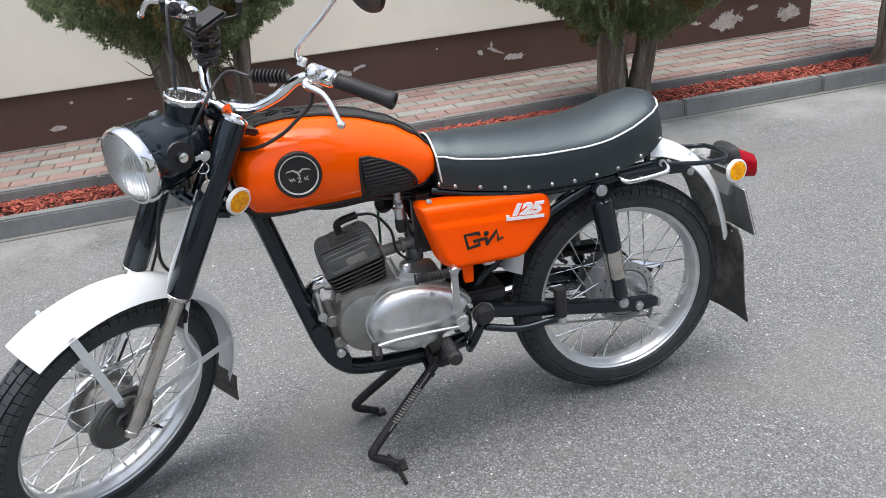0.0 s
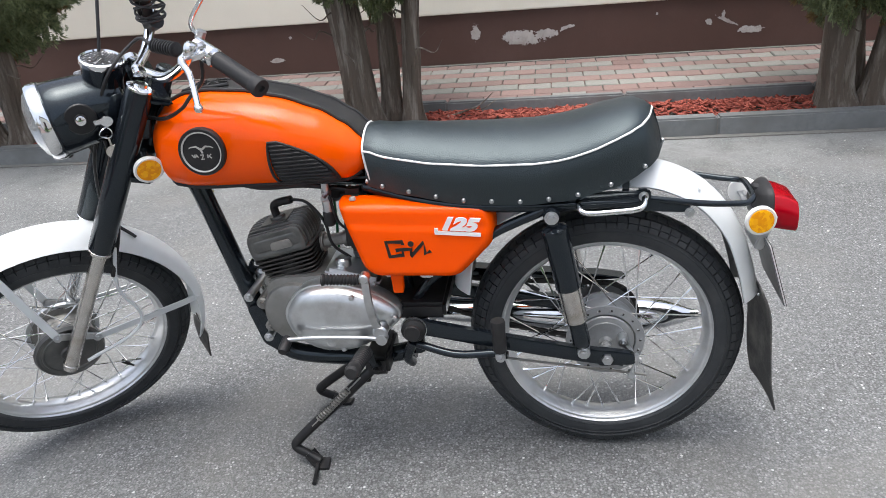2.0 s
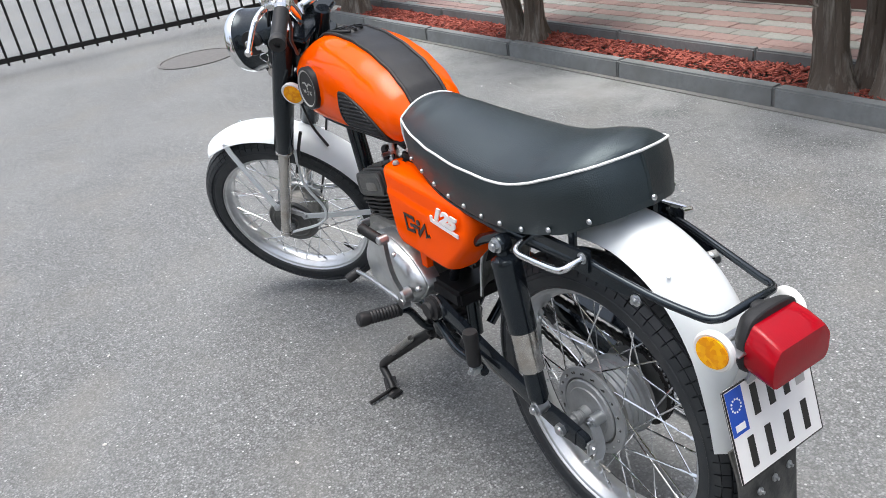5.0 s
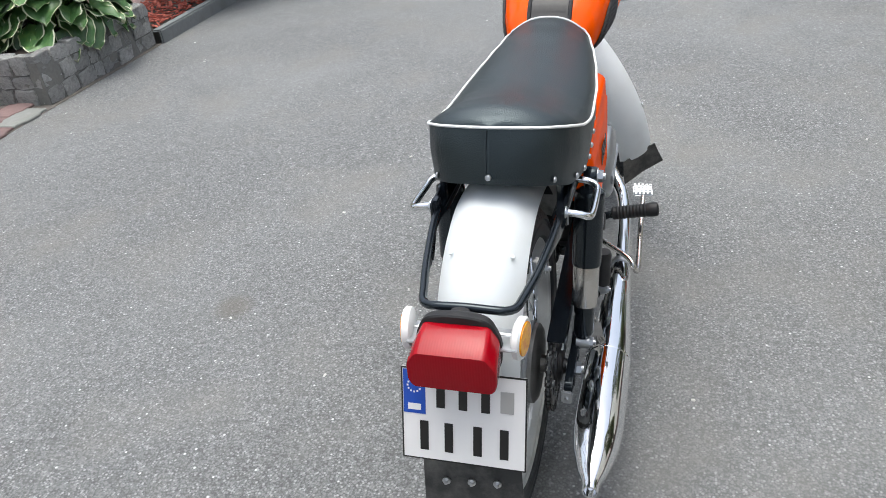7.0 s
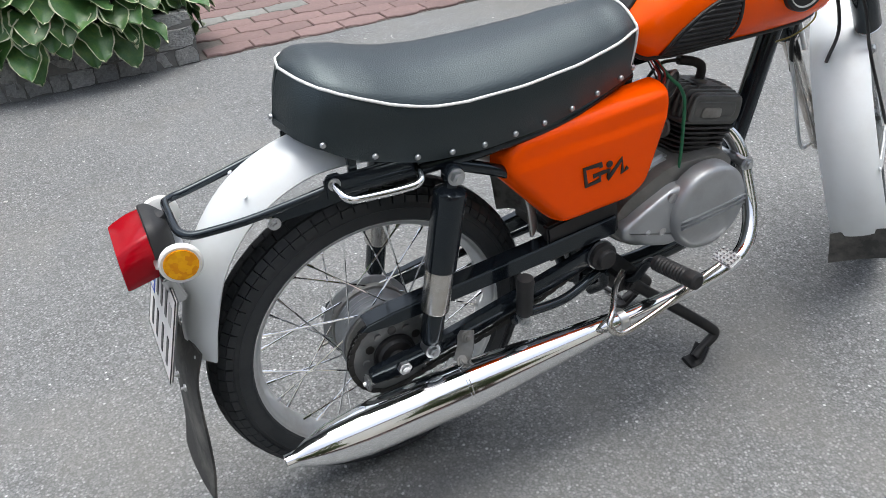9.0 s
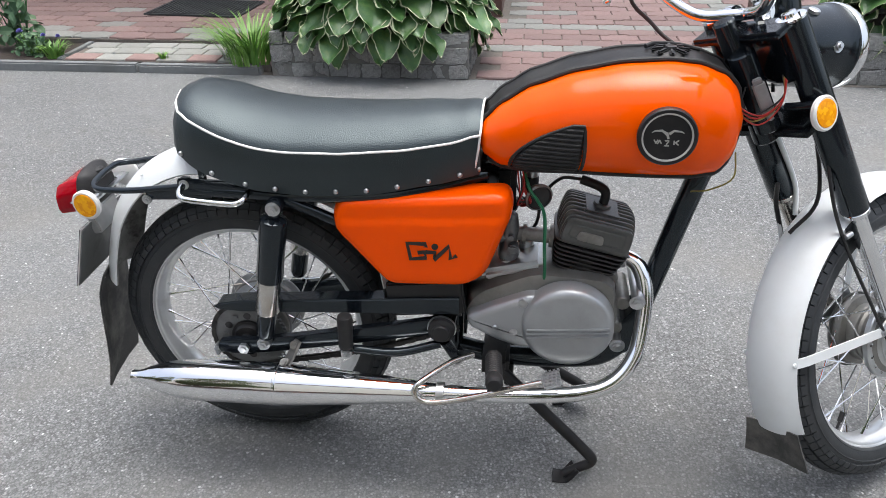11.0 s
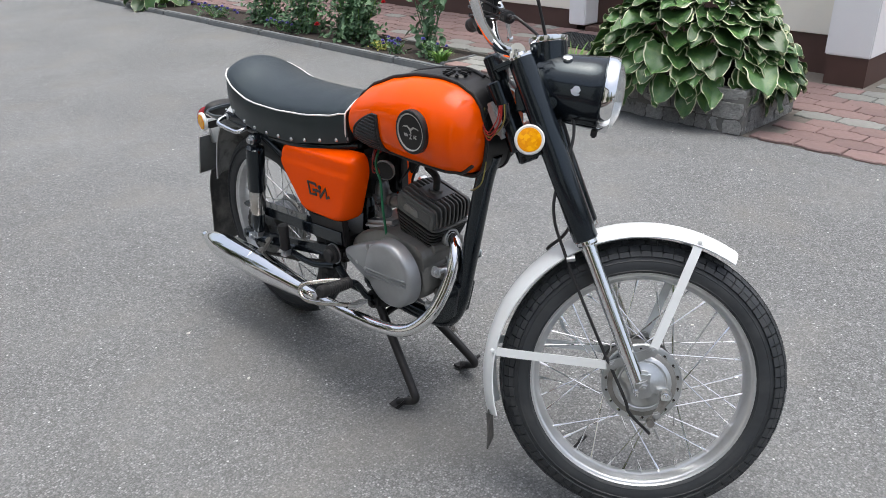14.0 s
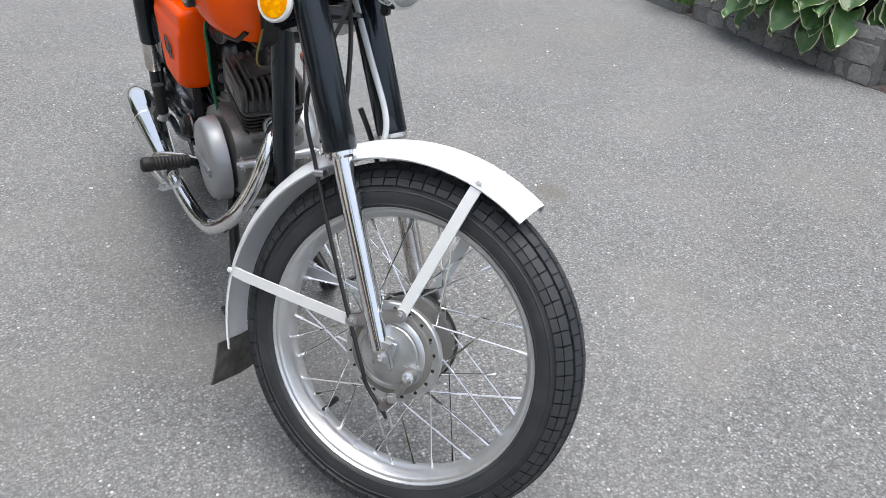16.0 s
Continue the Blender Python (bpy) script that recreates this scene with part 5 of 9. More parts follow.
# mudguards
def guard(path, width, drop, thick=0.0025, taper=None):
    n = 9
    sec = []
    for k in range(n + 1):
        a = -1 + 2 * k / n
        sec.append((a * width / 2 if abs(a) < 0.999 else a * width / 2, -drop * abs(a) ** 2.6))
    sec2 = [(u * 0.97, v - thick) for u, v in reversed(sec)]
    return sweep(path, sec + sec2, up=(0, 0, 1), scales=taper)


fpath = []
for k in range(33):
    a = math.radians(63 + (202 - 63) * k / 32)
    r = 0.350 + 0.004 * k / 32
    fpath.append(Vector((FX + r * math.cos(a), 0, FZ + r * math.sin(a))))
fg = wpart("front_mudguard", guard(fpath, 0.118, 0.024), WHITE, None, "silver-white painted front mudguard")
fend = [fpath[-1] + Vector((0.004, 0, 0.012)), fpath[-1] + Vector((0.010, 0, -0.02)), fpath[-1] + Vector((0.014, 0, -0.042)), fpath[-1] + Vector((0.017, 0, -0.066))]
wpart("mud_flap", sweep(smooth_path(fend, 5), [(-0.060, -0.0015), (0, 0.004), (0.060, -0.0015), (0.060, -0.0045), (0, 0.001), (-0.060, -0.0045)], scales=[1 + 0.016 * i for i in range(16)]), DUSTY_RUBBER, fg, "dusty black rubber mud flap")
for s in (1, -1):
    for ang, ex, ez in ((78, 0.008, 0.080), (176, -0.074, 0.036)):
        a = math.radians(ang)
        top = Vector((FX + 0.331 * math.cos(a), s * 0.0535, FZ + 0.331 * math.sin(a)))
        bot = Vector((FX + ex, s * 0.070, FZ + ez))
        inner = top.lerp(bot, 0.12) + Vector((0, s * 0.004, 0))
        wpart("stay", sweep([top, inner, top.lerp(bot, 0.6) + Vector((0, s * 0.003, 0)), bot], [(-0.0095, -0.0018), (0.0095, -0.0018), (0.0095, 0.0018), (-0.0095, 0.0018)], up=(0, 1, 0)), WHITE, fg, "white flat-bar mudguard stay")
        wpart("rivet", lathe([(0.0, 0.004), (0.004, 0.003), (0.0055, 0.0), (0, -0.002)], top + (Vector((FX, top.y, FZ)) - top).normalized() * -0.004 + Vector((0, s * 0.003, 0)), (0, s, 0), 12), WHITE, fg)
        wpart("stay_bolt", hexbolt(tuple(bot + Vector((0, s * 0.002, 0))), (0, s, 0), 0.008, 0.005), STEEL, fg)
    wpart("stay_bracket", box(0.110, 0.006, 0.024, (FX - 0.033, s * 0.066, FZ + 0.058), 0.004, (0, -28, 0)), STEEL, fg)
# hoop stay on the left, cables down the fork
q0 = leg(0.70, 0.078, -0.03)
fpart("hoop_stay", tube([q0, Vector((FX - 0.17, 0.082, FZ + 0.20)), Vector((FX - 0.195, 0.084, FZ + 0.10)), Vector((FX - 0.16, 0.086, FZ + 0.045)), Vector((FX - 0.04, 0.086, FZ + 0.012))], 0.0045, 10, 8), WHITE, fg, "white rod stay")
fpart("hoop_stay", tube([leg(0.75, 0.05, -0.035), leg(0.70, 0.07, -0.038), Vector((FX - 0.17, 0.084, FZ + 0.24))], 0.005, 8, 6), BLACK_MATT, fg)
fpart("brake_cable", tube([leg(1.08, -0.02, 0.03), leg(0.92, -0.05, 0.05), leg(0.78, -0.085, -0.045), leg(0.66, -0.083, -0.06), leg(0.48, -0.09, -0.055), leg(0.33, -0.095, -0.045), Vector((FX - 0.02, -0.09, FZ - 0.055)), Vector((FX + 0.03, -0.09, FZ - 0.095))], 0.0036, 8, 8), CABLE)
fpart("cable_clip", join(lathe([(0, 0), (0.006, 0), (0.006, 0.018), (0, 0.018)], leg(0.655, -0.088, -0.06), (1, 0, 0.3), 12), box(0.016, 0.004, 0.012, tuple(leg(0.655, -0.075, -0.05)), 0.001)), STEEL)
fpart("speedo_cable", tube([sp0 + Vector((0, 0.0, -0.03)), leg(0.95, -0.02, 0.03), leg(0.85, -0.03, 0.02), leg(0.72, -0.03, -0.03), leg(0.68, 0.0, -0.10)], 0.004, 8, 8), CABLE)
fpart("grey_conduit", tube([leg(0.93, 0.045, 0.0), leg(0.83, 0.048, 0.006), leg(0.72, 0.052, 0.01), leg(0.66, 0.05, -0.02)], 0.0055, 10, 6), WHITE)
for k, m_ in enumerate((RED_WIRE, CABLE, RED_WIRE, CABLE, OLIVE_WIRE, RED_WIRE)):
    dy, dz = 0.004 * ((k * 5) % 8 - 4), 0.0035 * k
    part("loose_wire", tube([Vector((1.032, -0.048 + dy, 0.918)), Vector((1.036 + dy * 0.3, -0.054 + dy, 0.890 - dz * 0.5)), Vector((1.016, -0.056 + dy, 0.866 - dz)), Vector((0.990 - dy * 0.4, -0.054 + dy * 0.5, 0.852 - dz)), Vector((0.968, -0.048, 0.862 - dz * 0.6)), Vector((0.962 + dy, -0.035, 0.895))], 0.0015, 6, 6), m_, bike, "thin electrical wire")
part("loose_wire", tube([Vector((0.975, -0.045, 0.775)), Vector((0.975, -0.06, 0.73)), Vector((0.94, -0.05, 0.70)), Vector((0.91, -0.03, 0.685))], 0.0017, 6, 6), OLIVE_WIRE, bike, "thin olive electrical wire")

# ---- tank ----
T_TOP = [(0.500, 0.800), (0.515, 0.832), (0.545, 0.862), (0.60, 0.896), (0.68, 0.924), (0.76, 0.940), (0.84, 0.945), (0.89, 0.940), (0.935, 0.924), (0.958, 0.902), (0.970, 0.866)]
T_BOT = [(0.500, 0.785), (0.515, 0.752), (0.545, 0.733), (0.60, 0.727), (0.68, 0.729), (0.76, 0.728), (0.84, 0.728), (0.89, 0.729), (0.935, 0.736), (0.958, 0.760), (0.970, 0.812)]
T_WID = [(0.500, 0.050), (0.515, 0.078), (0.545, 0.098), (0.60, 0.112), (0.68, 0.125), (0.76, 0.134), (0.84, 0.137), (0.89, 0.135), (0.935, 0.124), (0.958, 0.103), (0.970, 0.072)]
T_N = 2.5


def tank_dims(x):
    zt, zb, w = interp(T_TOP, x), interp(T_BOT, x), interp(T_WID, x)
    return zb + (zt - zb) * 0.47, zt, zb, w


def tank_pt(x, a, grow=0.0):
    zc, zt, zb, w = tank_dims(x)
    c, s = math.cos(a), math.sin(a)
    h = (zt - zc) if s >= 0 else (zc - zb)
    k = 2 / T_N
    return Vector((x, math.copysign(abs(c) ** k, c) * (w + grow), zc + math.copysign(abs(s) ** k, s) * (h + grow)))


def tank_y(x, z, grow=0.0):
    zc, zt, zb, w = tank_dims(x)
    h = (zt - zc) if z >= zc else (zc - zb)
    q = max(0.0, 1 - abs((z - zc) / h) ** T_N)
    return w * q ** (1 / T_N) + grow


XS = [0.500 + 0.470 * (0.5 - 0.5 * math.cos(math.pi * k / 44)) for k in range(45)]
tank = part("fuel_tank", rings_mesh([[tank_pt(x, 2 * math.pi * k / 48) for k in range(48)] for x in XS]), ORANGE, bike, "glossy orange fuel tank with a black centre band")
# black band over the top and down the front
bb = bm_new()
rows = []
BW = 0.042
FRONT = smooth_path([(0.973, 0, 0.856), (0.974, 0, 0.830), (0.973, 0, 0.806), (0.963, 0, 0.758), (0.940, 0, 0.732), (0.90, 0, 0.7245), (0.84, 0, 0.7235)], 3)
for x in XS[2:]:
    zc, zt, zb, w = tank_dims(x)
    ww = min(BW, w * 0.93)
    row = []
    for k in range(9):
        y = -ww + 2 * ww * k / 8
        q = max(0.0, 1 - abs(y / w) ** T_N) ** (1 / T_N)
        row.append(bb.verts.new((x + (0.003 if x > 0.962 else 0), y, zc + (zt - zc) * q + 0.003 - 0.0015 * (1 - (y / ww) ** 4))))
    rows.append(row)
for p in FRONT:
    rows.append([bb.verts.new((p.x, -BW * 0.96 + 2 * BW * 0.96 * j / 8, p.z)) for j in range(9)])
for a, b in zip(rows, rows[1:]):
    for k in range(8):
        bb.faces.new((a[k], b[k], b[k + 1], a[k + 1]))
bmesh.ops.recalc_face_normals(bb, faces=bb.faces)
band = part("tank_band", bb, BLACK_MATT, tank, "black band over the tank")
for s in (1, -1):
    line = []
    for x in XS[4:-3]:
        zc, zt, zb, w = tank_dims(x)
        ww = min(BW + 0.002, w * 0.95)
        q = max(0.0, 1 - abs(ww / w) ** T_N) ** (1 / T_N)
        line.append(Vector((x, s * ww, zc + (zt - zc) * q + 0.003)))
    line += [Vector((p.x, s * BW, p.z)) for p in FRONT]
    under = [tank_pt(x, -math.pi / 2 + s * 0.62, 0.001) for x in XS[6:40]]
    part("seam_bead", sweep(under, circle(0.0052, 8)), RUBBER, tank, "black seam bead")
    part("beading", sweep(line, circle(0.0046, 8)), RUBBER, tank, "black rubber beading")
cap_at = Vector((0.842, 0.0, 0.936))
capp = lathe([(0.0, 0.018), (0.010, 0.020), (0.012, 0.014), (0.027, 0.012), (0.032, 0.008), (0.033, 0.0), (0, 0)], cap_at, (0.03, 0, 1), 28)
for k in range(8):
    a = 2 * math.pi * k / 8
    capp = join(capp, box(0.026, 0.010, 0.007, (cap_at.x + 0.023 * math.cos(a), cap_at.y + 0.023 * math.sin(a), cap_at.z + 0.014), 0.003, (0, 6, math.degrees(a))))
part("filler_cap", capp, BLACK_MATT, tank, "black bayonet filler cap")
part("breather_hose", tube([(0.80, 0.02, 0.949), (0.82, 0.038, 0.950), (0.86, 0.040, 0.948), (0.90, 0.03, 0.942)], 0.004, 8), RUBBER, tank)


def zfront(z):
    return 0.697 - 0.012 * ((z - 0.80) / 0.05) ** 2 * 0.3


def zrear(z):
    t = (z - 0.748) / 0.104
    return 0.563 + 0.125 * max(0, t) ** 2.2


for s in (1, -1):
    kb = bm_new()
    rows = []
    for i in range(45):
        z = 0.749 + 0.098 * i / 44
        x0, x1 = zrear(z), zfront(z)
        rib = 0.0030 if (i % 4) < 2 else 0.0
        rows.append([kb.verts.new((x0 + (x1 - x0) * k / 12, s * (tank_y(x0 + (x1 - x0) * k / 12, z) + (0.0045 + rib if 0 < k < 12 else -0.004)), z)) for k in range(13)])
    for a, b in zip(rows, rows[1:]):
        for k in range(12):
            kb.faces.new((a[k], a[k + 1], b[k + 1], b[k]))
    bmesh.ops.recalc_face_normals(kb, faces=kb.faces)
    pad = part("knee_pad", kb, RUBBER, tank, "ribbed black rubber knee pad")
    edge = [(zrear(0.749 + 0.098 * k / 16), 0.749 + 0.098 * k / 16) for k in range(17)] + [(zfront(0.847 - 0.098 * k / 12), 0.847 - 0.098 * k / 12) for k in range(13)] + [(0.697 - 0.134 * k / 12, 0.749) for k in range(1, 12)]
    part("pad_rim", sweep([Vector((x, s * (tank_y(x, z) + 0.003), z)) for x, z in edge], circle(0.0032, 8), closed=True), RUBBER, pad)
    # round badge
    bx, bz = 0.833, 0.838
    by = tank_y(bx, bz)
    e = 0.02
    nrm = Vector((-(tank_y(bx + e, bz) - tank_y(bx - e, bz)) / (2 * e), 1, -(tank_y(bx, bz + e) - tank_y(bx, bz - e)) / (2 * e))).normalized()
    nrm.y *= s
    bc = Vector((bx, s * by, bz))
    badge = part("badge", lathe([(0, 0.006), (0.040, 0.006), (0.043, 0.0085), (0.049, 0.0085), (0.051, 0.006), (0.051, -0.006), (0, -0.006)], bc, nrm, 48), BLACK_MATT, tank, "round black tank badge with a winged emblem")
    part("ring", lathe([(0.0405, 0.0063), (0.0405, 0.0078), (0.0428, 0.0090), (0.0436, 0.0088), (0.0425, 0.0063)], bc, nrm, 48, closed=True), SILVER_INK, badge)
    zx = nrm.copy()
    xx = Vector((-s, 0, 0))
    xx = (xx - zx * xx.dot(zx)).normalized()
    yy = zx.cross(xx)
    bm_m = Matrix.Translation(bc + zx * 0.0062) @ Matrix((xx, yy, zx)).transposed().to_4x4()
    em = [sweep([Vector((sx * 0.002, 0.006, 0.0005)), Vector((sx * 0.010, 0.012, 0.0005)), Vector((sx * 0.022, 0.011, 0.0005)), Vector((sx * 0.027, 0.008, 0.0005))], [(-0.0016, -0.0004), (0.0016, -0.0004), (0.0016, 0.0004), (-0.0016, 0.0004)], scales=[1.4, 1.2, 0.8, 0.3]) for sx in (1, -1)]
    em += [box(0.004, 0.012, 0.0008, (0, 0.003, 0.0005), 0, (0, 0, 20))]
    em += [box(0.0075, 0.0022, 0.0008, (px, py, 0.0005), 0, (0, 0, r)) for px, py, r in ((-0.017, -0.008, 60), (-0.011, -0.008, -60), (-0.020, -0.008, -60), (-0.014, -0.009, 60), (0.0, -0.006, 0), (0.001, -0.010, 60), (0.0, -0.015, 0), (0.012, -0.009, 90), (0.017, -0.007, 40), (0.017, -0.011, -40))]
    part("emblem", xf(join(*em), bm_m), SILVER_INK, badge, "silver winged emblem with small bars", True)

# ---- seat ----
S_BASE = [(-0.118, 0.765), (-0.09, 0.752), (-0.02, 0.722), (0.08, 0.697), (0.18, 0.689), (0.30, 0.693), (0.42, 0.711), (0.52, 0.728)]
S_PIPE = [(-0.094, 0.850), (-0.086, 0.847), (-0.070, 0.8415), (-0.055, 0.8365), (-0.03, 0.8275), (0.0, 0.816), (0.03, 0.805), (0.055, 0.7965), (0.08, 0.790), (0.11, 0.785), (0.15, 0.781), (0.25, 0.780), (0.36, 0.785), (0.46, 0.796), (0.495, 0.806)]
S_DOME = [(-0.094, 0.002), (-0.078, 0.018), (-0.05, 0.035), (0.02, 0.047), (0.10, 0.050), (0.25, 0.050), (0.40, 0.048), (0.48, 0.040), (0.51, 0.034)]
S_HW = [(0.0, 0.0), (0.012, 0.055), (0.03, 0.090), (0.06, 0.113), (0.11, 0.127), (0.20, 0.132), (0.34, 0.127), (0.44, 0.117), (0.52, 0.104), (0.57, 0.092), (0.61, 0.078)]


X_R, X_F = -0.094, 0.508
LEN = X_F - X_R
outline = []
for k in range(15):
    u = (k / 14) ** 2 * 0.16
    outline.append((X_R + u, interp(S_HW, u)))
for k in range(1, 27):
    u = 0.16 + (LEN - 0.16) * k / 26
    outline.append((X_R + u, interp(S_HW, u)))
full = [(x, -y) for x, y in reversed(outline[1:])] + outline


def seat_ring(fn):
    return [Vector(fn(x, y)) for x, y in full]


def base_pt(x, y):
    lean = -0.024 * max(0, 1 - (x - X_R) / 0.14)
    return (x + lean, y * 0.955, interp(S_BASE, x + lean))


def bulge_pt(x, y):
    b, p = Vector(base_pt(x, y)), Vector((x, y, interp(S_PIPE, x)))
    m = b.lerp(p, 0.55)
    return (m.x - 0.004 * (x < -0.05), m.y * 1.03, m.z)


def pipe_pt(x, y, g=0.0):
    return (x, y + math.copysign(g, y), interp(S_PIPE, x))


rg = [seat_ring(lambda x, y: (base_pt(x, y)[0], base_pt(x, y)[1] * 0.93, base_pt(x, y)[2] + 0.012)), seat_ring(base_pt), seat_ring(lambda x, y: Vector(base_pt(x, y)).lerp(Vector(bulge_pt(x, y)), 0.5)), seat_ring(bulge_pt), seat_ring(pipe_pt)]
sb = bm_new()
vs = [[sb.verts.new(p) for p in r] for r in rg]
for a, b in zip(vs, vs[1:]):
    for k in range(len(full) - 1):
        sb.faces.new((a[k], a[k + 1], b[k + 1], b[k]))
# front closing face
for a, b in zip(vs, vs[1:]):
    sb.faces.new((a[-1], a[0], b[0], b[-1]))
sb.faces.new(vs[0])
# cushion
N = 14
n_out = len(outline)
prev = None
for i in range(n_out):
    x, y = outline[i]
    zp, dm_ = interp(S_PIPE, x), interp(S_DOME, x)
    row = []
    for k in range(N + 1):
        t = -1 + 2 * k / N
        yy_ = t * y
        if k == 0:
            row.append(vs[-1][n_out - 1 - i])
        elif k == N:
            row.append(vs[-1][n_out - 1 + i])
        else:
            row.append(sb.verts.new((x, yy_, zp + dm_ * (1 - abs(t) ** 2.4))) if i else vs[-1][n_out - 1])
    if prev:
        for k in range(N):
            f = [prev[k], prev[k + 1], row[k + 1], row[k]]
            f = list(dict.fromkeys(f))
            if len(f) > 2:
                sb.faces.new(f)
    prev = row
bmesh.ops.holes_fill(sb, edges=[e for e in sb.edges if e.is_boundary], sides=0)
bmesh.ops.recalc_face_normals(sb, faces=sb.faces)
seat = part("seat", sb, LEATHER, bike, "long black grained vinyl seat with white piping", sharp=1.0)
pp = [Vector(pipe_pt(x, y, 0.0015)) for x, y in full]
part("piping", sweep(pp, circle(0.0024, 8)), WHITE_PLASTIC, seat, "white piping round the cushion")
fx, fy = outline[-1]
front_line = [Vector(base_pt(fx - 0.012, -fy)) + Vector((0, 0, 0.0)), Vector(bulge_pt(fx - 0.004, -fy)) + Vector((0, -0.002, 0)), Vector(pipe_pt(fx, -fy, 0.001))]
for k in range(1, N):
    t = -1 + 2 * k / N
    front_line.append(Vector((fx + 0.001, t * fy, interp(S_PIPE, fx) + interp(S_DOME, fx) * (1 - abs(t) ** 2.4) + 0.001)))
front_line += [Vector(pipe_pt(fx, fy, 0.001)), Vector(bulge_pt(fx - 0.004, fy)) + Vector((0, 0.002, 0)), Vector(base_pt(fx - 0.012, fy))]
part("piping", sweep(smooth_path(front_line, 4), circle(0.0024, 8)), WHITE_PLASTIC, seat, "white piping at the seat nose")
part("seam", sweep([Vector((X_R - 0.0205, 0.004, 0.775)), Vector((X_R - 0.0145, 0.004, 0.805)), Vector((X_R - 0.002, 0.004, 0.846))], circle(0.0016, 6)), LEATHER, seat, "stitched seam")
stud_me = None


def stud(p, d):
    global stud_me
    m = axis_m(d, p)
    if stud_me is None:
        o = part("stud", lathe([(0, 0.0036), (0.0035, 0.003), (0.0052, 0.0008), (0.0052, -0.001), (0, -0.001)], (0, 0, 0), (0, 0, 1), 12), STEEL, seat)
        stud_me = o.data
        o.matrix_basis = m
    else:
        put_copy("stud", stud_me, seat, m)


for s in (1, -1):
    for k in range(10):
        x = -0.055 + k * 0.0585
        b = Vector(base_pt(x, interp(S_HW, x - X_R) * s))
        stud(b + Vector((0, s * 0.003, 0.010)), (0, s, -0.1))
    ox, oy = min(outline, key=lambda q: abs(q[1] - 0.078))
    stud(Vector(base_pt(ox, oy * s)) + Vector((-0.0015, s * 0.001, 0.011)), (-0.8, s * 0.6, 0))
stud(Vector(base_pt(X_R, 0.0)) + Vector((-0.0005, 0, 0.013)), (-1, 0, 0.3))

# ---- side covers ----
def cover_mesh(poly, s, y0=0.082, y1=0.124, r=0.020, crease=((0.24, 0.636), (0.58, 0.652)), nz=40, nx=36):
    pts = [Vector(p) for p in poly]
    m = len(pts)
    z0_, z1_ = min(p.y for p in pts), max(p.y for p in pts)

    def span(z):
        xs = []
        for i in range(m):
            a, b = pts[i - 1], pts[i]
            if (a.y - z) * (b.y - z) <= 0 and abs(a.y - b.y) > 1e-9:
                xs.append(a.x + (b.x - a.x) * (z - a.y) / (b.y - a.y))
        return min(xs), max(xs)

    def edge(p):
        d = 9
        for i in range(m):
            a, b = pts[i - 1], pts[i]
            t = max(0, min(1, (p - a).dot(b - a) / max(1e-9, (b - a).length_squared)))
            d = min(d, (p - a - (b - a) * t).length)
        return d

    bm = bm_new()
    rows = []
    for i in range(nz + 1):
        z = z0_ + (z1_ - z0_) * (0.5 - 0.5 * math.cos(math.pi * i / nz))
        z = min(max(z, z0_ + 1e-5), z1_ - 1e-5)
        xa, xb = span(z)
        row = []
        for k in range(nx + 1):
            x = xa + (xb - xa) * (0.5 - 0.5 * math.cos(math.pi * k / nx))
            q = min(1, edge(Vector((x, z))) / r)
            y = y0 + (y1 - y0) * math.sqrt(max(0, 1 - (1 - q) ** 2))
            (ca, za), (cb, zb) = crease
            zl = za + (zb - za) * (x - ca) / (cb - ca)
            t = max(0, min(1, (zl - z) / 0.008 + 0.5))
            y += 0.0036 * t * t * (3 - 2 * t) * q + 0.010 * (z1_ - z) / (z1_ - z0_) - 0.005
            row.append(bm.verts.new((x, s * y, z)))
        rows.append(row)
    for a, b in zip(rows, rows[1:]):
        for k in range(nx):
            bm.faces.new((a[k], a[k + 1], b[k + 1], b[k]))
    ring = [rows[0][k] for k in range(nx + 1)] + [rows[i][nx] for i in range(1, nz + 1)] + [rows[nz][k] for k in range(nx - 1, -1, -1)] + [rows[i][0] for i in range(nz - 1, 0, -1)]
    back = [bm.verts.new((v.co.x, s * (y0 - 0.015), v.co.z)) for v in ring]
    for k in range(len(ring)):
        j = (k + 1) % len(ring)
        bm.faces.new((ring[k], back[k], back[j], ring[j]))
    bmesh.ops.recalc_face_normals(bm, faces=bm.faces)
    return bm


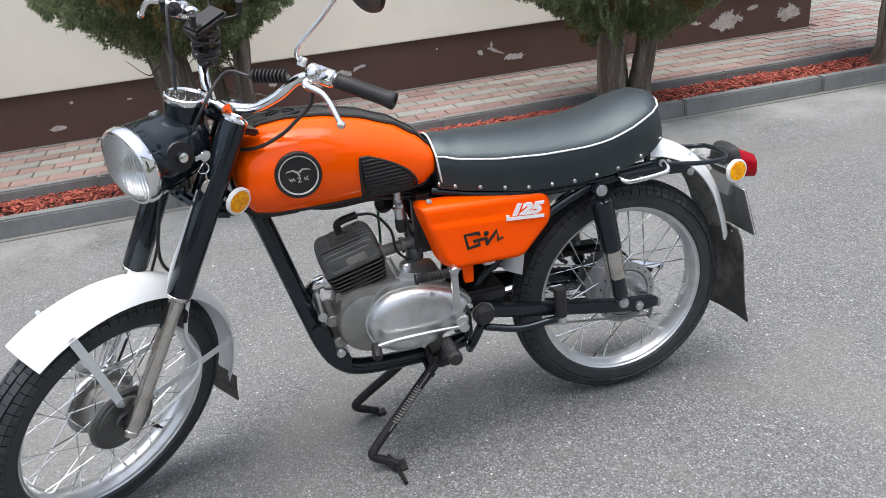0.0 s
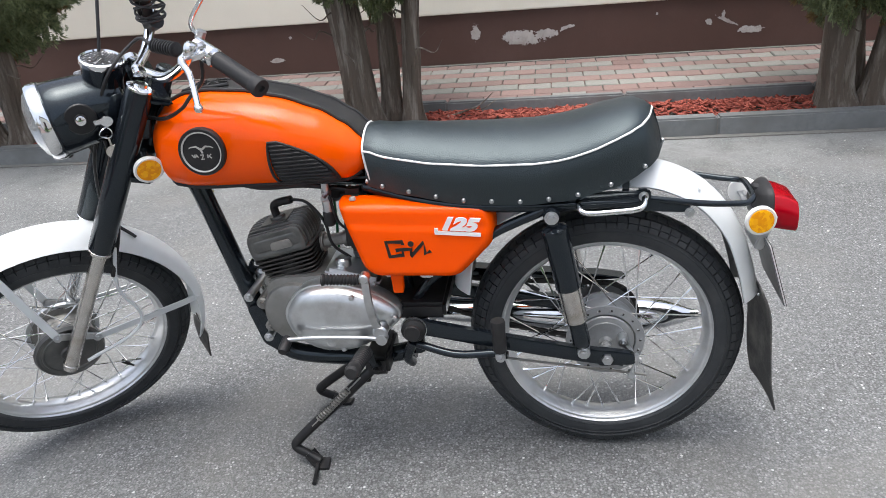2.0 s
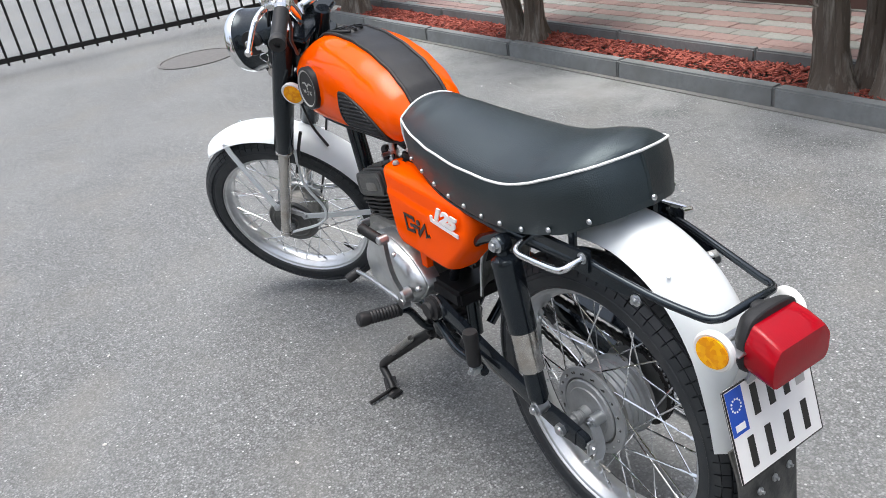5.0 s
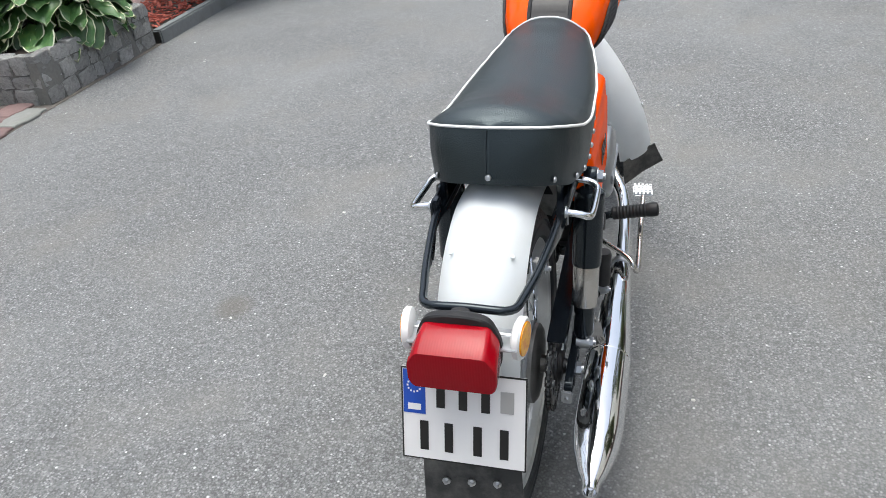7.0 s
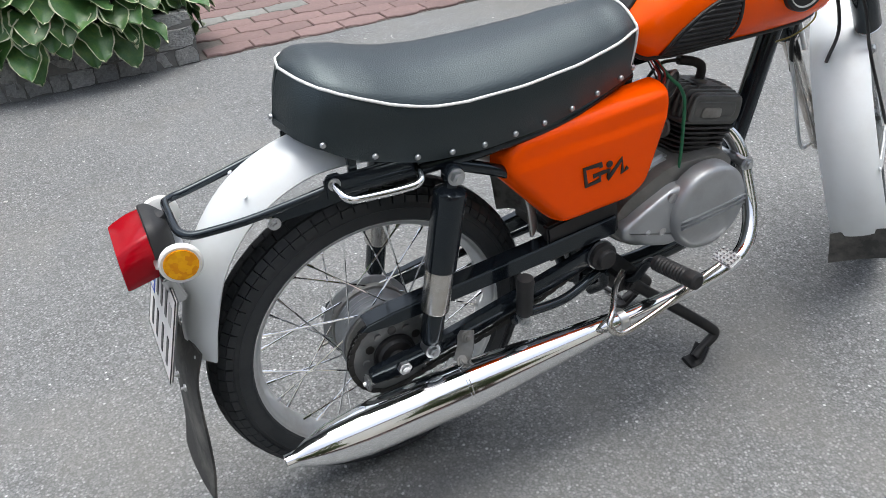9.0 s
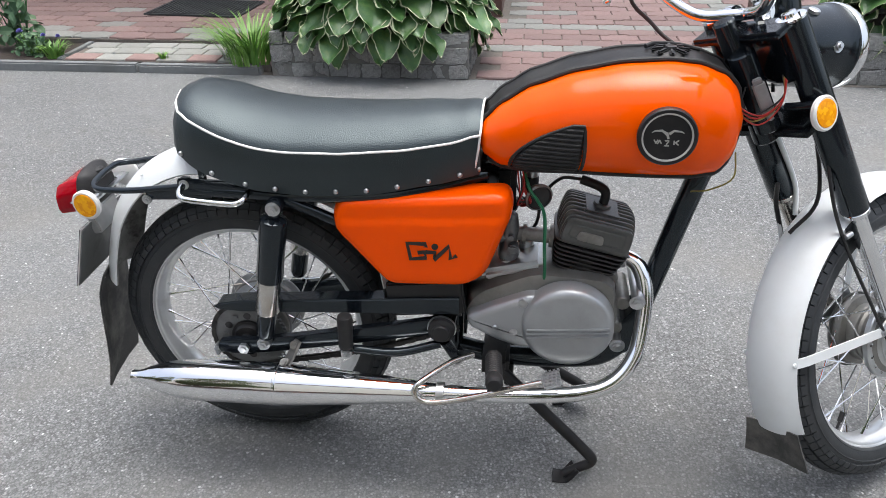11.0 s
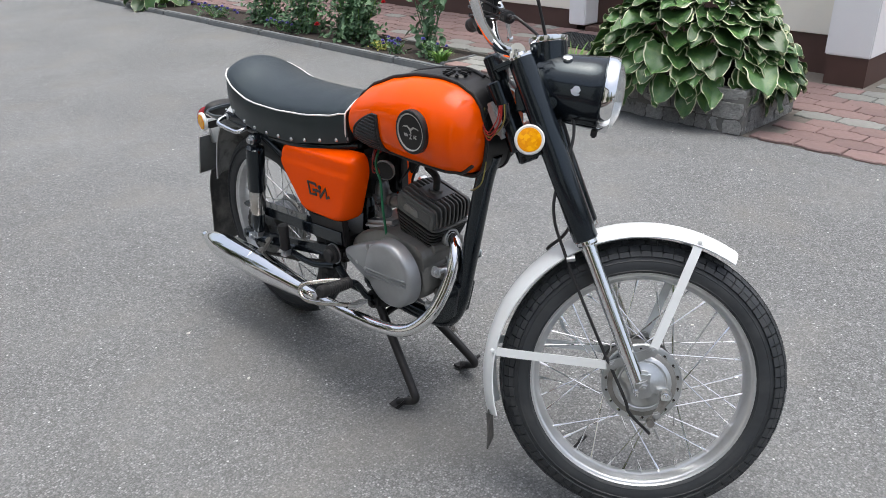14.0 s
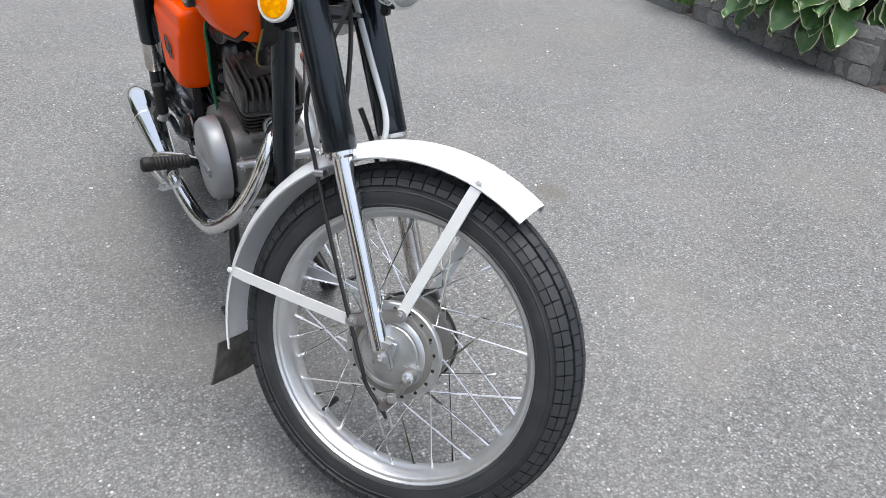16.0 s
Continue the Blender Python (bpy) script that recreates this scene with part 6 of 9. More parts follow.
COVER = [(0.576, 0.704), (0.252, 0.692), (0.232, 0.655), (0.236, 0.602), (0.318, 0.520), (0.505, 0.524), (0.532, 0.545), (0.570, 0.668)]
COVER_R = [(0.568, 0.707), (0.243, 0.685), (0.221, 0.656), (0.220, 0.614), (0.328, 0.492), (0.485, 0.497), (0.525, 0.522), (0.576, 0.660)]
for s in (1, -1):
    pl = rounded_poly(COVER if s > 0 else COVER_R, 0.022, 5)
    cov = part("side_cover", cover_mesh(pl, s), COVER_ORANGE, bike, "glossy orange side cover", sharp=1.2)
    part("tab", shell_xz(rounded_poly([(0.475, 0.53), (0.447, 0.53), (0.449, 0.478), (0.472, 0.478)], 0.004, 2), [(0.0, 0.090), (0.0, 0.104), (0.002, 0.106)], s), COVER_ORANGE, cov) if s > 0 else None
    part("tab", shell_xz(rounded_poly([(0.300, 0.690), (0.255, 0.688), (0.262, 0.704), (0.295, 0.706)], 0.004, 2), [(0.0, 0.085), (0.0, 0.108), (0.002, 0.110)], s), COVER_ORANGE, cov)
    if s > 0:
        part("latch", lathe([(0, 0.008), (0.006, 0.007), (0.008, 0.002), (0.0075, 0)], (0.540, s * 0.094, 0.702), (0, 0, 1), 16), SILVER_INK, cov, "pale rubber grommet")
    # zigzag model mark: a dark angular stroke with a dot
    gx0, gz0 = (0.422, 0.597) if s > 0 else (0.420, 0.580)

    def mk(pts, w=0.0042):
        return sweep([Vector((gx0 - s * px, s * 0.1302, gz0 + pz)) for px, pz in pts], [(-w, -0.0008), (w, -0.0008), (w, 0.0008), (-w, 0.0008)], up=(0, 1, 0))
    glyph = join(mk([(-0.012, 0.012), (-0.012, 0.019), (-0.048, 0.019), (-0.042, -0.016), (-0.012, -0.012), (-0.014, 0.001), (-0.028, -0.001)]),
                 mk([(-0.012, 0.001), (0.006, 0.001), (0.004, -0.016), (0.034, 0.017), (0.036, -0.012), (0.048, -0.004)]),
                 lathe([(0, 0.001), (0.0065, 0.001), (0.0065, -0.001), (0, -0.001)], (gx0 - s * 0.006, s * 0.1305, gz0 + 0.014), (0, 1, 0), 16))
    part("model_mark", glyph, INK, cov, "black angular model mark", True)
    if s > 0:
        cu = bpy.data.curves.new("number", "FONT")
        cu.body, cu.size, cu.extrude, cu.shear, cu.offset = "125", 0.050, 0.0016, 0.30, 0.0032
        tmp = new("tmp_text", cu)
        me = bpy.data.meshes.new_from_object(tmp.evaluated_get(bpy.context.evaluated_depsgraph_get()))
        bpy.data.objects.remove(tmp)
        tb = bm_new()
        tb.from_mesh(me)
        bpy.data.meshes.remove(me)
        xs = [v.co.x for v in tb.verts]
        bmesh.ops.scale(tb, vec=(0.082 / (max(xs) - min(xs)), 0.76, 1), verts=tb.verts)
        tb = join(tb, box(0.098, 0.0080, 0.0032, (0.040, -0.0090, 0)), box(0.008, 0.010, 0.0032, (-0.006, -0.0035, 0)))
        xf(tb, Matrix.Translation((0.352, 0.1292, 0.644)) @ Matrix.Rotation(math.radians(-4.5), 4, "Y") @ Matrix(((-1, 0, 0, 0), (0, 0, 1, 0), (0, 1, 0, 0), (0, 0, 0, 1))))
        part("number", tb, DECAL, cov, "white raised 125 lettering", True)

# ---- frame ----
part("down_tube", tube([(0.955, 0, 0.78), (0.925, 0, 0.70), (0.866, 0, 0.46), (0.832, 0, 0.335), (0.790, 0, 0.270), (0.72, 0, 0.248), (0.56, 0, 0.244), (0.46, 0, 0.262)], 0.0225, 18, 8), BLACK, bike, "black frame down tube")
part("engine_plate", shell_xz(rounded_poly([(0.862, 0.40), (0.835, 0.30), (0.78, 0.262), (0.77, 0.30), (0.80, 0.36), (0.835, 0.41)], 0.01, 3), [(0, -0.03), (0, 0.03)]), BLACK, bike)
part("backbone", tube([(0.945, 0, 0.80), (0.75, 0, 0.735), (0.52, 0, 0.72), (0.44, 0, 0.70)], 0.02, 14), BLACK, bike)
part("seat_post", tube([(0.45, 0, 0.71), (0.475, 0, 0.55), (0.455, 0, 0.38), (0.45, 0, 0.26)], 0.018, 14), BLACK, bike)
for s in (1, -1):
    part("seat_rail", tube([(0.52, s * 0.05, 0.715), (0.36, s * 0.095, 0.69), (0.18, s * 0.105, 0.680), (-0.06, s * 0.100, 0.682)], 0.0125, 12), BLACK, bike)
    part("rear_stay", tube([(0.13, s * 0.108, 0.672), (0.24, s * 0.100, 0.618), (0.33, s * 0.084, 0.545), (0.40, s * 0.064, 0.48), (0.44, s * 0.05, 0.42)], 0.011, 12), BLACK, bike)
    part("swing_arm", sweep(smooth_path([(0.445, s * 0.098, 0.392), (0.25, s * 0.106, 0.355), (0.06, s * 0.112, 0.322), (-0.035, s * 0.112, 0.310)], 6), [(-0.007, -0.018), (0.007, -0.018), (0.009, -0.012), (0.009, 0.012), (0.007, 0.018), (-0.007, 0.018), (-0.009, 0.012), (-0.009, -0.012)]), BLACK, bike, "black box-section swing arm")
    part("arm_end", shell_xz(rounded_poly([(0.02, 0.335), (-0.06, 0.323), (-0.062, 0.295), (0.02, 0.291)], 0.01, 3), [(0, 0.104), (0, 0.118), (0.002, 0.119)], s), BLACK, bike)
    piv = part("pivot", join(lathe([(0, 0), (0.026, 0.0), (0.028, 0.004), (0.028, 0.02), (0.020, 0.024), (0.020, 0.030), (0.018, 0.033), (0, 0.033)], (0.434, s * 0.102, 0.387), (0, s, 0), 26)), RUBBER, bike, "black swing-arm pivot cap")
    part("pivot_ring", lathe([(0.0285, 0.006), (0.0305, 0.006), (0.0305, 0.010), (0.0285, 0.010)], (0.434, s * 0.102, 0.387), (0, s, 0), 28, closed=True), STEEL, piv)
    # shock absorber
    t0, t1 = Vector((0.116, s * 0.132, 0.668)), Vector((0.052, s * 0.126, 0.338))
    d = (t1 - t0).normalized()
    sh = part("shock_absorber", lathe([(0, 0.022), (0.016, 0.022), (0.0265, 0.028), (0.028, 0.034), (0.0275, 0.04), (0.0275, 0.168), (0.0262, 0.172), (0, 0.172)], t0, d, 28), BLACK, bike, "black rear shock absorber with a steel sleeve")
    part("sleeve", lathe([(0.0, 0.15), (0.0245, 0.15), (0.0250, 0.252), (0.0235, 0.255), (0, 0.255)], t0, d, 28), CHROME_DULL, sh, "rust-spotted steel sleeve")
    part("lower_body", lathe([(0.0, 0.24), (0.0195, 0.24), (0.0200, 0.312), (0.015, 0.324), (0, 0.324)], t0, d, 22), BLACK, sh)
    part("top_eye", join(lathe([(0, -0.012), (0.015, -0.012), (0.017, -0.008), (0.017, 0.008), (0.015, 0.012), (0, 0.012)], t0, (0, 1, 0), 20), cyl(t0, t0 + d * 0.03, 0.012, seg=14)), BLACK, sh)
    part("top_bolt", hexbolt(tuple(t0 + Vector((0, s * 0.012, 0))), (0, s, 0), 0.011, 0.010), STEEL, sh)
    part("bottom_bolt", join(lathe([(0, -0.012), (0.014, -0.012), (0.014, 0.012), (0, 0.012)], t1, (0, 1, 0), 18), hexbolt(tuple(t1 + Vector((0, s * 0.012, 0))), (0, s, 0), 0.0105, 0.009)), STEEL, sh)
    # grab handle with its bracket
    part("grab_handle", tube([(0.062, s * 0.108, 0.690), (0.060, s * 0.135, 0.686), (0.052, s * 0.148, 0.681), (0.03, s * 0.151, 0.679), (-0.045, s * 0.151, 0.684), (-0.064, s * 0.146, 0.688), (-0.070, s * 0.132, 0.694), (-0.070, s * 0.105, 0.698)], 0.0062, 12, 6), CHROME, bike, "chrome grab handle")
    part("rail_bracket", join(box(0.17, 0.008, 0.036, (0.0, s * 0.107, 0.690), 0.003), box(0.022, 0.014, 0.028, (-0.068, s * 0.104, 0.696), 0.003), box(0.014, 0.01, 0.05, (-0.035, s * 0.098, 0.715), 0.002)), BLACK, bike)
    part("bracket_bolt", hexbolt((-0.070, s * 0.111, 0.697), (0, s, 0), 0.0075, 0.005), STEEL, bike)
    part("bracket_bolt", hexbolt((-0.165, s * 0.092, 0.651), (0, s, 0), 0.0075, 0.005), STEEL, bike)
    part("tail_arm", sweep([Vector((-0.02, s * 0.106, 0.684)), Vector((-0.09, s * 0.104, 0.674)), Vector((-0.165, s * 0.088, 0.657))], [(-0.003, -0.014), (0.003, -0.014), (0.003, 0.014), (-0.003, 0.014)], scales=[1, 0.9, 0.55]), BLACK, bike)
loop = [(-0.070, 0.102, 0.690), (-0.12, 0.098, 0.681), (-0.20, 0.087, 0.667), (-0.258, 0.075, 0.660), (-0.282, 0.069, 0.659), (-0.294, 0.058, 0.661), (-0.299, 0.042, 0.664), (-0.300, 0.0, 0.666)]
loop = loop + [(x, -y, z) for x, y, z in reversed(loop[:-1])]
part("tail_hoop", tube(loop, 0.0066, 12, 6), BLACK, bike, "black tubular tail hoop")
part("cable_tie", box(0.026, 0.012, 0.012, (-0.165, -0.082, 0.662), 0.004, (20, 25, 35)), SILVER_INK, bike, "pale plastic clip on the tail hoop")
# battery box and inner panels behind the covers
part("battery_box", box(0.15, 0.14, 0.20, (0.40, 0.0, 0.60), 0.012), BLACK_MATT, bike)
part("air_box", box(0.08, 0.12, 0.14, (0.50, 0.0, 0.63), 0.02), BLACK_MATT, bike)
part("filter_housing", box(0.055, 0.045, 0.15, (0.548, 0.052, 0.640), 0.012), BLACK_MATT, bike, "black air filter housing")
part("fuse_box", box(0.035, 0.02, 0.022, (0.395, 0.07, 0.512), 0.003), WHITE_PLASTIC, bike, "small white fuse box")
part("fuse_box", box(0.035, 0.02, 0.022, (0.475, 0.07, 0.515), 0.003), WHITE_PLASTIC, bike, "small white fuse box")
part("centre_brace", join(box(0.12, 0.18, 0.04, (0.42, 0, 0.42), 0.008), box(0.05, 0.21, 0.03, (0.435, 0, 0.385), 0.008), box(0.16, 0.02, 0.08, (0.40, -0.09, 0.45), 0.004, (0, -6, 0))), BLACK_MATT, bike)
for s in (1, -1):
    part("inner_panel", shell_xz(rounded_poly([(0.30 + (x - 0.30) * 0.97, 0.61 + (z - 0.61) * 0.96) for x, z in (COVER if s > 0 else COVER_R)], 0.02, 4), [(0.0, 0.062), (0.0, 0.065)], s), BLACK_MATT, bike)

# ---- rear mudguard, plate, tail lamp ----
rpath = smooth_path([(0.345, 0, 0.455), (0.325, 0, 0.56), (0.265, 0, 0.645), (0.17, 0, 0.697), (0.05, 0, 0.728), (-0.06, 0, 0.739), (-0.14, 0, 0.722), (-0.218, 0, 0.676), (-0.282, 0, 0.596), (-0.318, 0, 0.502), (-0.336, 0, 0.428)], 5)
rg_ = part("rear_mudguard", guard(rpath, 0.135, 0.038), WHITE, bike, "silver-white painted rear mudguard")
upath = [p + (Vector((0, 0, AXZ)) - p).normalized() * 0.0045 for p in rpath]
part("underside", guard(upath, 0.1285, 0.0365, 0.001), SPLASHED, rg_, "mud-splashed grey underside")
for s in (1, -1):
    part("rivet", lathe([(0.0, 0.0025), (0.003, 0.002), (0.0042, 0.0), (0, -0.003)], (-0.19, s * 0.048, 0.684), (-0.5, s * 0.35, 0.8), 12), WHITE, rg_)
    part("rivet", lathe([(0.0, 0.003), (0.003, 0.002), (0.004, 0.0), (0, -0.003)], (-0.326, s * 0.058, 0.437), (-0.6, s * 0.8, 0.1), 12), STEEL, rg_)
fl_path = smooth_path([(-0.326, 0, 0.45), (-0.345, 0, 0.40), (-0.352, 0, 0.34), (-0.356, 0, 0.28), (-0.363, 0, 0.21), (-0.376, 0, 0.146)], 5)
FLM = Matrix.Translation((-0.345, 0, 0)) @ Matrix.Rotation(math.radians(5), 4, "Z") @ Matrix.Translation((0.345, 0, 0))
flap = part("mud_flap", xf(sweep(fl_path, [(-0.074, 0.0), (-0.03, 0.004), (0.03, 0.004), (0.074, 0.0), (0.074, -0.004), (0.03, 0.0), (-0.03, 0.0), (-0.074, -0.004)], scales=[1 + 0.012 * i / 2 for i in range(len(fl_path))]), FLM), DUSTY_RUBBER, bike, "dusty black rubber mud flap")
for y in (-0.04, 0.0, 0.04):
    part("flap_bolt", xf(hexbolt((-0.359, y, 0.372), (-1, 0, 0.1), 0.0048, 0.003), FLM), STEEL, flap)
pm = Matrix.Translation((-0.352, 0.004, 0.500)) @ Matrix.Rotation(math.radians(-90), 4, "Z") @ Matrix.Rotation(math.radians(90 - 17), 4, "X")
plate = part("number_plate", xf(box(0.19, 0.15, 0.003, (0, 0, 0), 0.0012), pm), DECAL, bike, "white number plate with a black rim and blue band")
part("plate_back", xf(box(0.186, 0.146, 0.002, (0, 0, -0.003)), pm), GREY_BACK, plate, "worn grey back of the plate", True)
fr = [box(0.19, 0.003, 0.002, (0, y, 0.001), 0.0006) for y in (0.0735, -0.0735)] + [box(0.003, 0.15, 0.002, (x, 0, 0.001), 0.0006) for x in (0.0935, -0.0935)]
part("plate_rim", xf(join(*fr), pm), INK, plate, "", True)
part("blue_band", xf(box(0.034, 0.070, 0.001, (-0.0745, 0.036, 0.0018)), pm), BLUE, plate, "blue band", True)
part("band_mark", xf(join(box(0.020, 0.010, 0.001, (-0.0745, 0.012, 0.0026)), *[box(0.0025, 0.0025, 0.001, (-0.0745 + 0.010 * math.cos(a * 0.5236), 0.046 + 0.010 * math.sin(a * 0.5236), 0.0026)) for a in range(12)]), pm), DECAL, plate, "", True)
bars = [box(0.013, 0.048, 0.001, (x, 0.038, 0.0020), 0) for x in (-0.034, 0.0, 0.034)] + [box(0.013, 0.048, 0.001, (x, -0.034, 0.0020), 0) for x in (-0.060, -0.022, 0.022, 0.062)]
for b in bars:
    part("plate_bar", xf(b, pm), INK, plate, "plain dark bar", True)
part("sticker", xf(box(0.020, 0.034, 0.001, (0.066, 0.034, 0.0020), 0), pm), SILVER_INK, plate, "silver sticker", True)
part("plate_arm", join(box(0.02, 0.10, 0.05, (-0.325, 0, 0.565), 0.003, (0, -15, 0)), box(0.05, 0.16, 0.004, (-0.318, 0, 0.628), 0.001)), STEEL, bike)
LAMP_BASE = rounded_poly([(-0.060, -0.042), (0.060, -0.042), (0.064, 0.010), (0.048, 0.044), (0.020, 0.050), (-0.020, 0.050), (-0.048, 0.044), (-0.064, 0.010)], 0.016, 4)
LAMP_LENS = rounded_poly([(-0.054, -0.034), (0.054, -0.034), (0.0605, -0.020), (0.0605, 0.012), (0.047, 0.036), (-0.047, 0.036), (-0.0605, 0.012), (-0.0605, -0.020)], 0.006, 3)


def lamp_ring(outline, x, ky, kz, z0):
    return [Vector((x, 0.004 + y * ky, z0 + z * kz)) for y, z in outline]


tl = part("tail_lamp", join(rings_mesh([lamp_ring(LAMP_BASE, x, k, k, z0) for x, k, z0 in ((-0.304, 0.50, 0.634), (-0.312, 0.72, 0.633), (-0.324, 0.93, 0.631), (-0.330, 0.985, 0.630), (-0.338, 0.985, 0.630), (-0.340, 0.94, 0.630))]), xf(lathe([(0.0, 0.0), (0.016, 0.0), (0.014, 0.010), (0.008, 0.013), (0, 0.014)], (0, 0, 0), (0, 0, 1), 18), Matrix.Translation((-0.316, 0.004, 0.664)) @ Matrix.Diagonal((0.7, 1, 0.7, 1)))), RUBBER, bike, "tail lamp with a red lens and black rubber base")
part("lens", rings_mesh([lamp_ring(LAMP_LENS, x, ky, kz, z0) for x, ky, kz, z0 in ((-0.336, 0.98, 1.0, 0.630), (-0.342, 1.0, 1.02, 0.629), (-0.360, 1.03, 1.0, 0.625), (-0.380, 1.05, 0.92, 0.619), (-0.386, 1.05, 0.88, 0.617), (-0.388, 1.03, 0.85, 0.617), (-0.390, 0.60, 0.30, 0.617))]), RED_LENS, tl, "deep red ribbed plastic lens")
for s in (1, -1):
    rr_ = part("reflector", lathe([(0.0, -0.004), (0.024, -0.004), (0.031, 0.0), (0.032, 0.008), (0.029, 0.011), (0.025, 0.010), (0.0, 0.010)], (-0.307, 0.004 + s * 0.078, 0.626), (-0.12, s, 0.0), 32), WHITE_PLASTIC, bike, "round reflector in a white rim")
    part("reflector_lens", lathe([(0.0255, 0.009), (0.025, 0.0125), (0.0, 0.014)], (-0.307, 0.004 + s * 0.078, 0.626), (-0.12, s, 0), 32), AMBER, rr_, "amber reflector lens")
    part("reflector_arm", cyl((-0.307, 0.004 + s * 0.04, 0.628), (-0.307, 0.004 + s * 0.078, 0.626), 0.006, seg=10), STEEL, bike)

# ---- engine ----
ENG = tagged(part("engine", shell_xz(rounded_poly([(0.785, 0.485), (0.76, 0.505), (0.62, 0.515), (0.50, 0.46), (0.47, 0.40), (0.53, 0.350), (0.66, 0.320), (0.76, 0.345), (0.79, 0.40)], 0.03, 4), [(0.02, -0.085), (0.004, -0.078), (0.0, -0.06), (0.0, 0.062), (0.004, 0.072), (0.02, 0.076)]), CASE_ALLOY, bike, "single-cylinder two-stroke engine in grey cast alloy"))
part("crankcase_boss", lathe([(0.0, -0.082), (0.066, -0.082), (0.076, -0.074), (0.080, -0.06), (0.080, -0.004), (0.083, -0.003), (0.083, 0.003), (0.080, 0.004), (0.082, 0.070), (0.076, 0.084), (0.064, 0.090), (0.0, 0.090)], (0.716, 0, 0.414), (0, 1, 0), 44), CASE_ALLOY, ENG, "round crankcase of dull cast alloy")
for k, (x, z) in enumerate(((0.775, 0.488), (0.806, 0.428), (0.795, 0.365))):
    part("crankcase_lug", join(cyl((x, -0.045, z), (x, 0.060, z), 0.016, seg=16, bev=0.003), hexbolt((x, 0.061, z), (0, 1, 0), 0.008, 0.006)), ALU_DARK, ENG)
# left clutch and generator cover
lc = rounded_poly([(0.742, 0.430), (0.722, 0.362), (0.655, 0.325), (0.575, 0.328), (0.500, 0.372), (0.447, 0.428), (0.505, 0.478), (0.600, 0.508), (0.690, 0.500)], 0.06, 7)
CLC = (0.612, 0.418)
cov_l = part("clutch_cover", rings_mesh([[(CLC[0] + (p[0] - CLC[0]) * k, y, CLC[1] + (p[1] - CLC[1]) * k) for p in lc] for k, y in ((1.0, 0.070), (1.0, 0.103), (0.985, 0.106), (0.955, 0.107), (0.93, 0.114), (0.88, 0.122), (0.80, 0.129), (0.68, 0.1335), (0.52, 0.1365), (0.34, 0.138), (0.15, 0.1385))]), ALU, ENG, "polished cast alloy clutch cover")
for x, z in ((0.690, 0.382), (0.600, 0.345), (0.520, 0.398), (0.565, 0.478), (0.470, 0.425)):
    part("cover_screw", join(lathe([(0, 0.004), (0.0055, 0.003), (0.007, 0), (0.007, -0.006), (0, -0.006)], (x, 0.128, z), (0, 1, 0), 14), box(0.009, 0.001, 0.0016, (x, 0.1325, z), 0, (0, 30, 0))), STEEL, cov_l)
part("cover_emblem", lathe([(0.012, 0.0), (0.014, 0.003), (0.012, 0.004), (0.008, 0.003), (0.0, 0.003)], (0.625, 0.1325, 0.368), (0, 1, 0), 20), ALU, cov_l)
part("filler_plug", join(lathe([(0, 0.006), (0.008, 0.006), (0.010, 0), (0.010, -0.008), (0, -0.008)], (0.548, 0.124, 0.455), (0.1, 1, 0.3), 12)), STEEL, cov_l)
# right flywheel cover with its sprocket fairing
rc = lathe([(0.0, 0.045), (0.042, 0.0445), (0.077, 0.042), (0.087, 0.037), (0.0925, 0.029), (0.0945, 0.0), (0.0, 0.0)], (0.692, -0.092, 0.414), (0, -1, 0), 56)
cov_r = part("flywheel_cover", rc, CASE_PAINT, ENG, "round cast alloy flywheel cover")
fair = rounded_poly([(0.66, 0.478), (0.61, 0.478), (0.54, 0.448), (0.484, 0.420), (0.490, 0.394), (0.546, 0.364), (0.60, 0.346), (0.66, 0.350)], 0.014, 6)
part("sprocket_fairing", shell_xz(fair, [(0.0, 0.075), (0.0, 0.102), (0.003, 0.108), (0.009, 0.112), (0.016, 0.1135)], -1), CASE_PAINT, ENG, "cast alloy sprocket fairing")
for dz, ln in ((0.006, 0.165), (-0.003, 0.166), (-0.012, 0.164)):
    part("cover_rib", box(ln, 0.006, 0.0032, (0.692, -0.1362, 0.414 + dz), 0.0012, (0, -5, 0)), CASE_PAINT, cov_r)
for x, z, r in ((0.600, 0.460, 0.008), (0.583, 0.390, 0.007), (0.545, 0.400, 0.005)):
    part("cover_screw", lathe([(0, 0.003), (r * 0.6, 0.003), (r, 0.001), (r * 1.2, 0.001), (r * 1.2, -0.006), (0, -0.006)], (x, -0.113, z), (0, -1, 0), 14), STEEL, cov_r)
part("gearbox_top", join(box(0.13, 0.13, 0.026, (0.575, 0.01, 0.498), 0.010, (0, -14, 0)), cyl((0.60, 0.03, 0.51), (0.60, 0.03, 0.535), 0.018, seg=16, bev=0.004), hexbolt((0.56, -0.03, 0.515), (0, 0, 1), 0.01, 0.008)), ALU, ENG)
for x, z in ((0.83, 0.455), (0.80, 0.345)):
    part("mount_bolt", join(hexbolt((x, 0.075, z), (0, 1, 0), 0.0085, 0.007), cyl((x, -0.08, z), (x, 0.078, z), 0.01)), STEEL, ENG)
    part("mount_bolt", hexbolt((x, -0.078, z), (0, -1, 0), 0.012, 0.008), STEEL, ENG)

# cylinder, leaning forward
CB, CTILT = Vector((0.716, 0.006, 0.498)), math.radians(14)
CM = Matrix.Translation(CB) @ Matrix.Rotation(CTILT, 4, "Y")


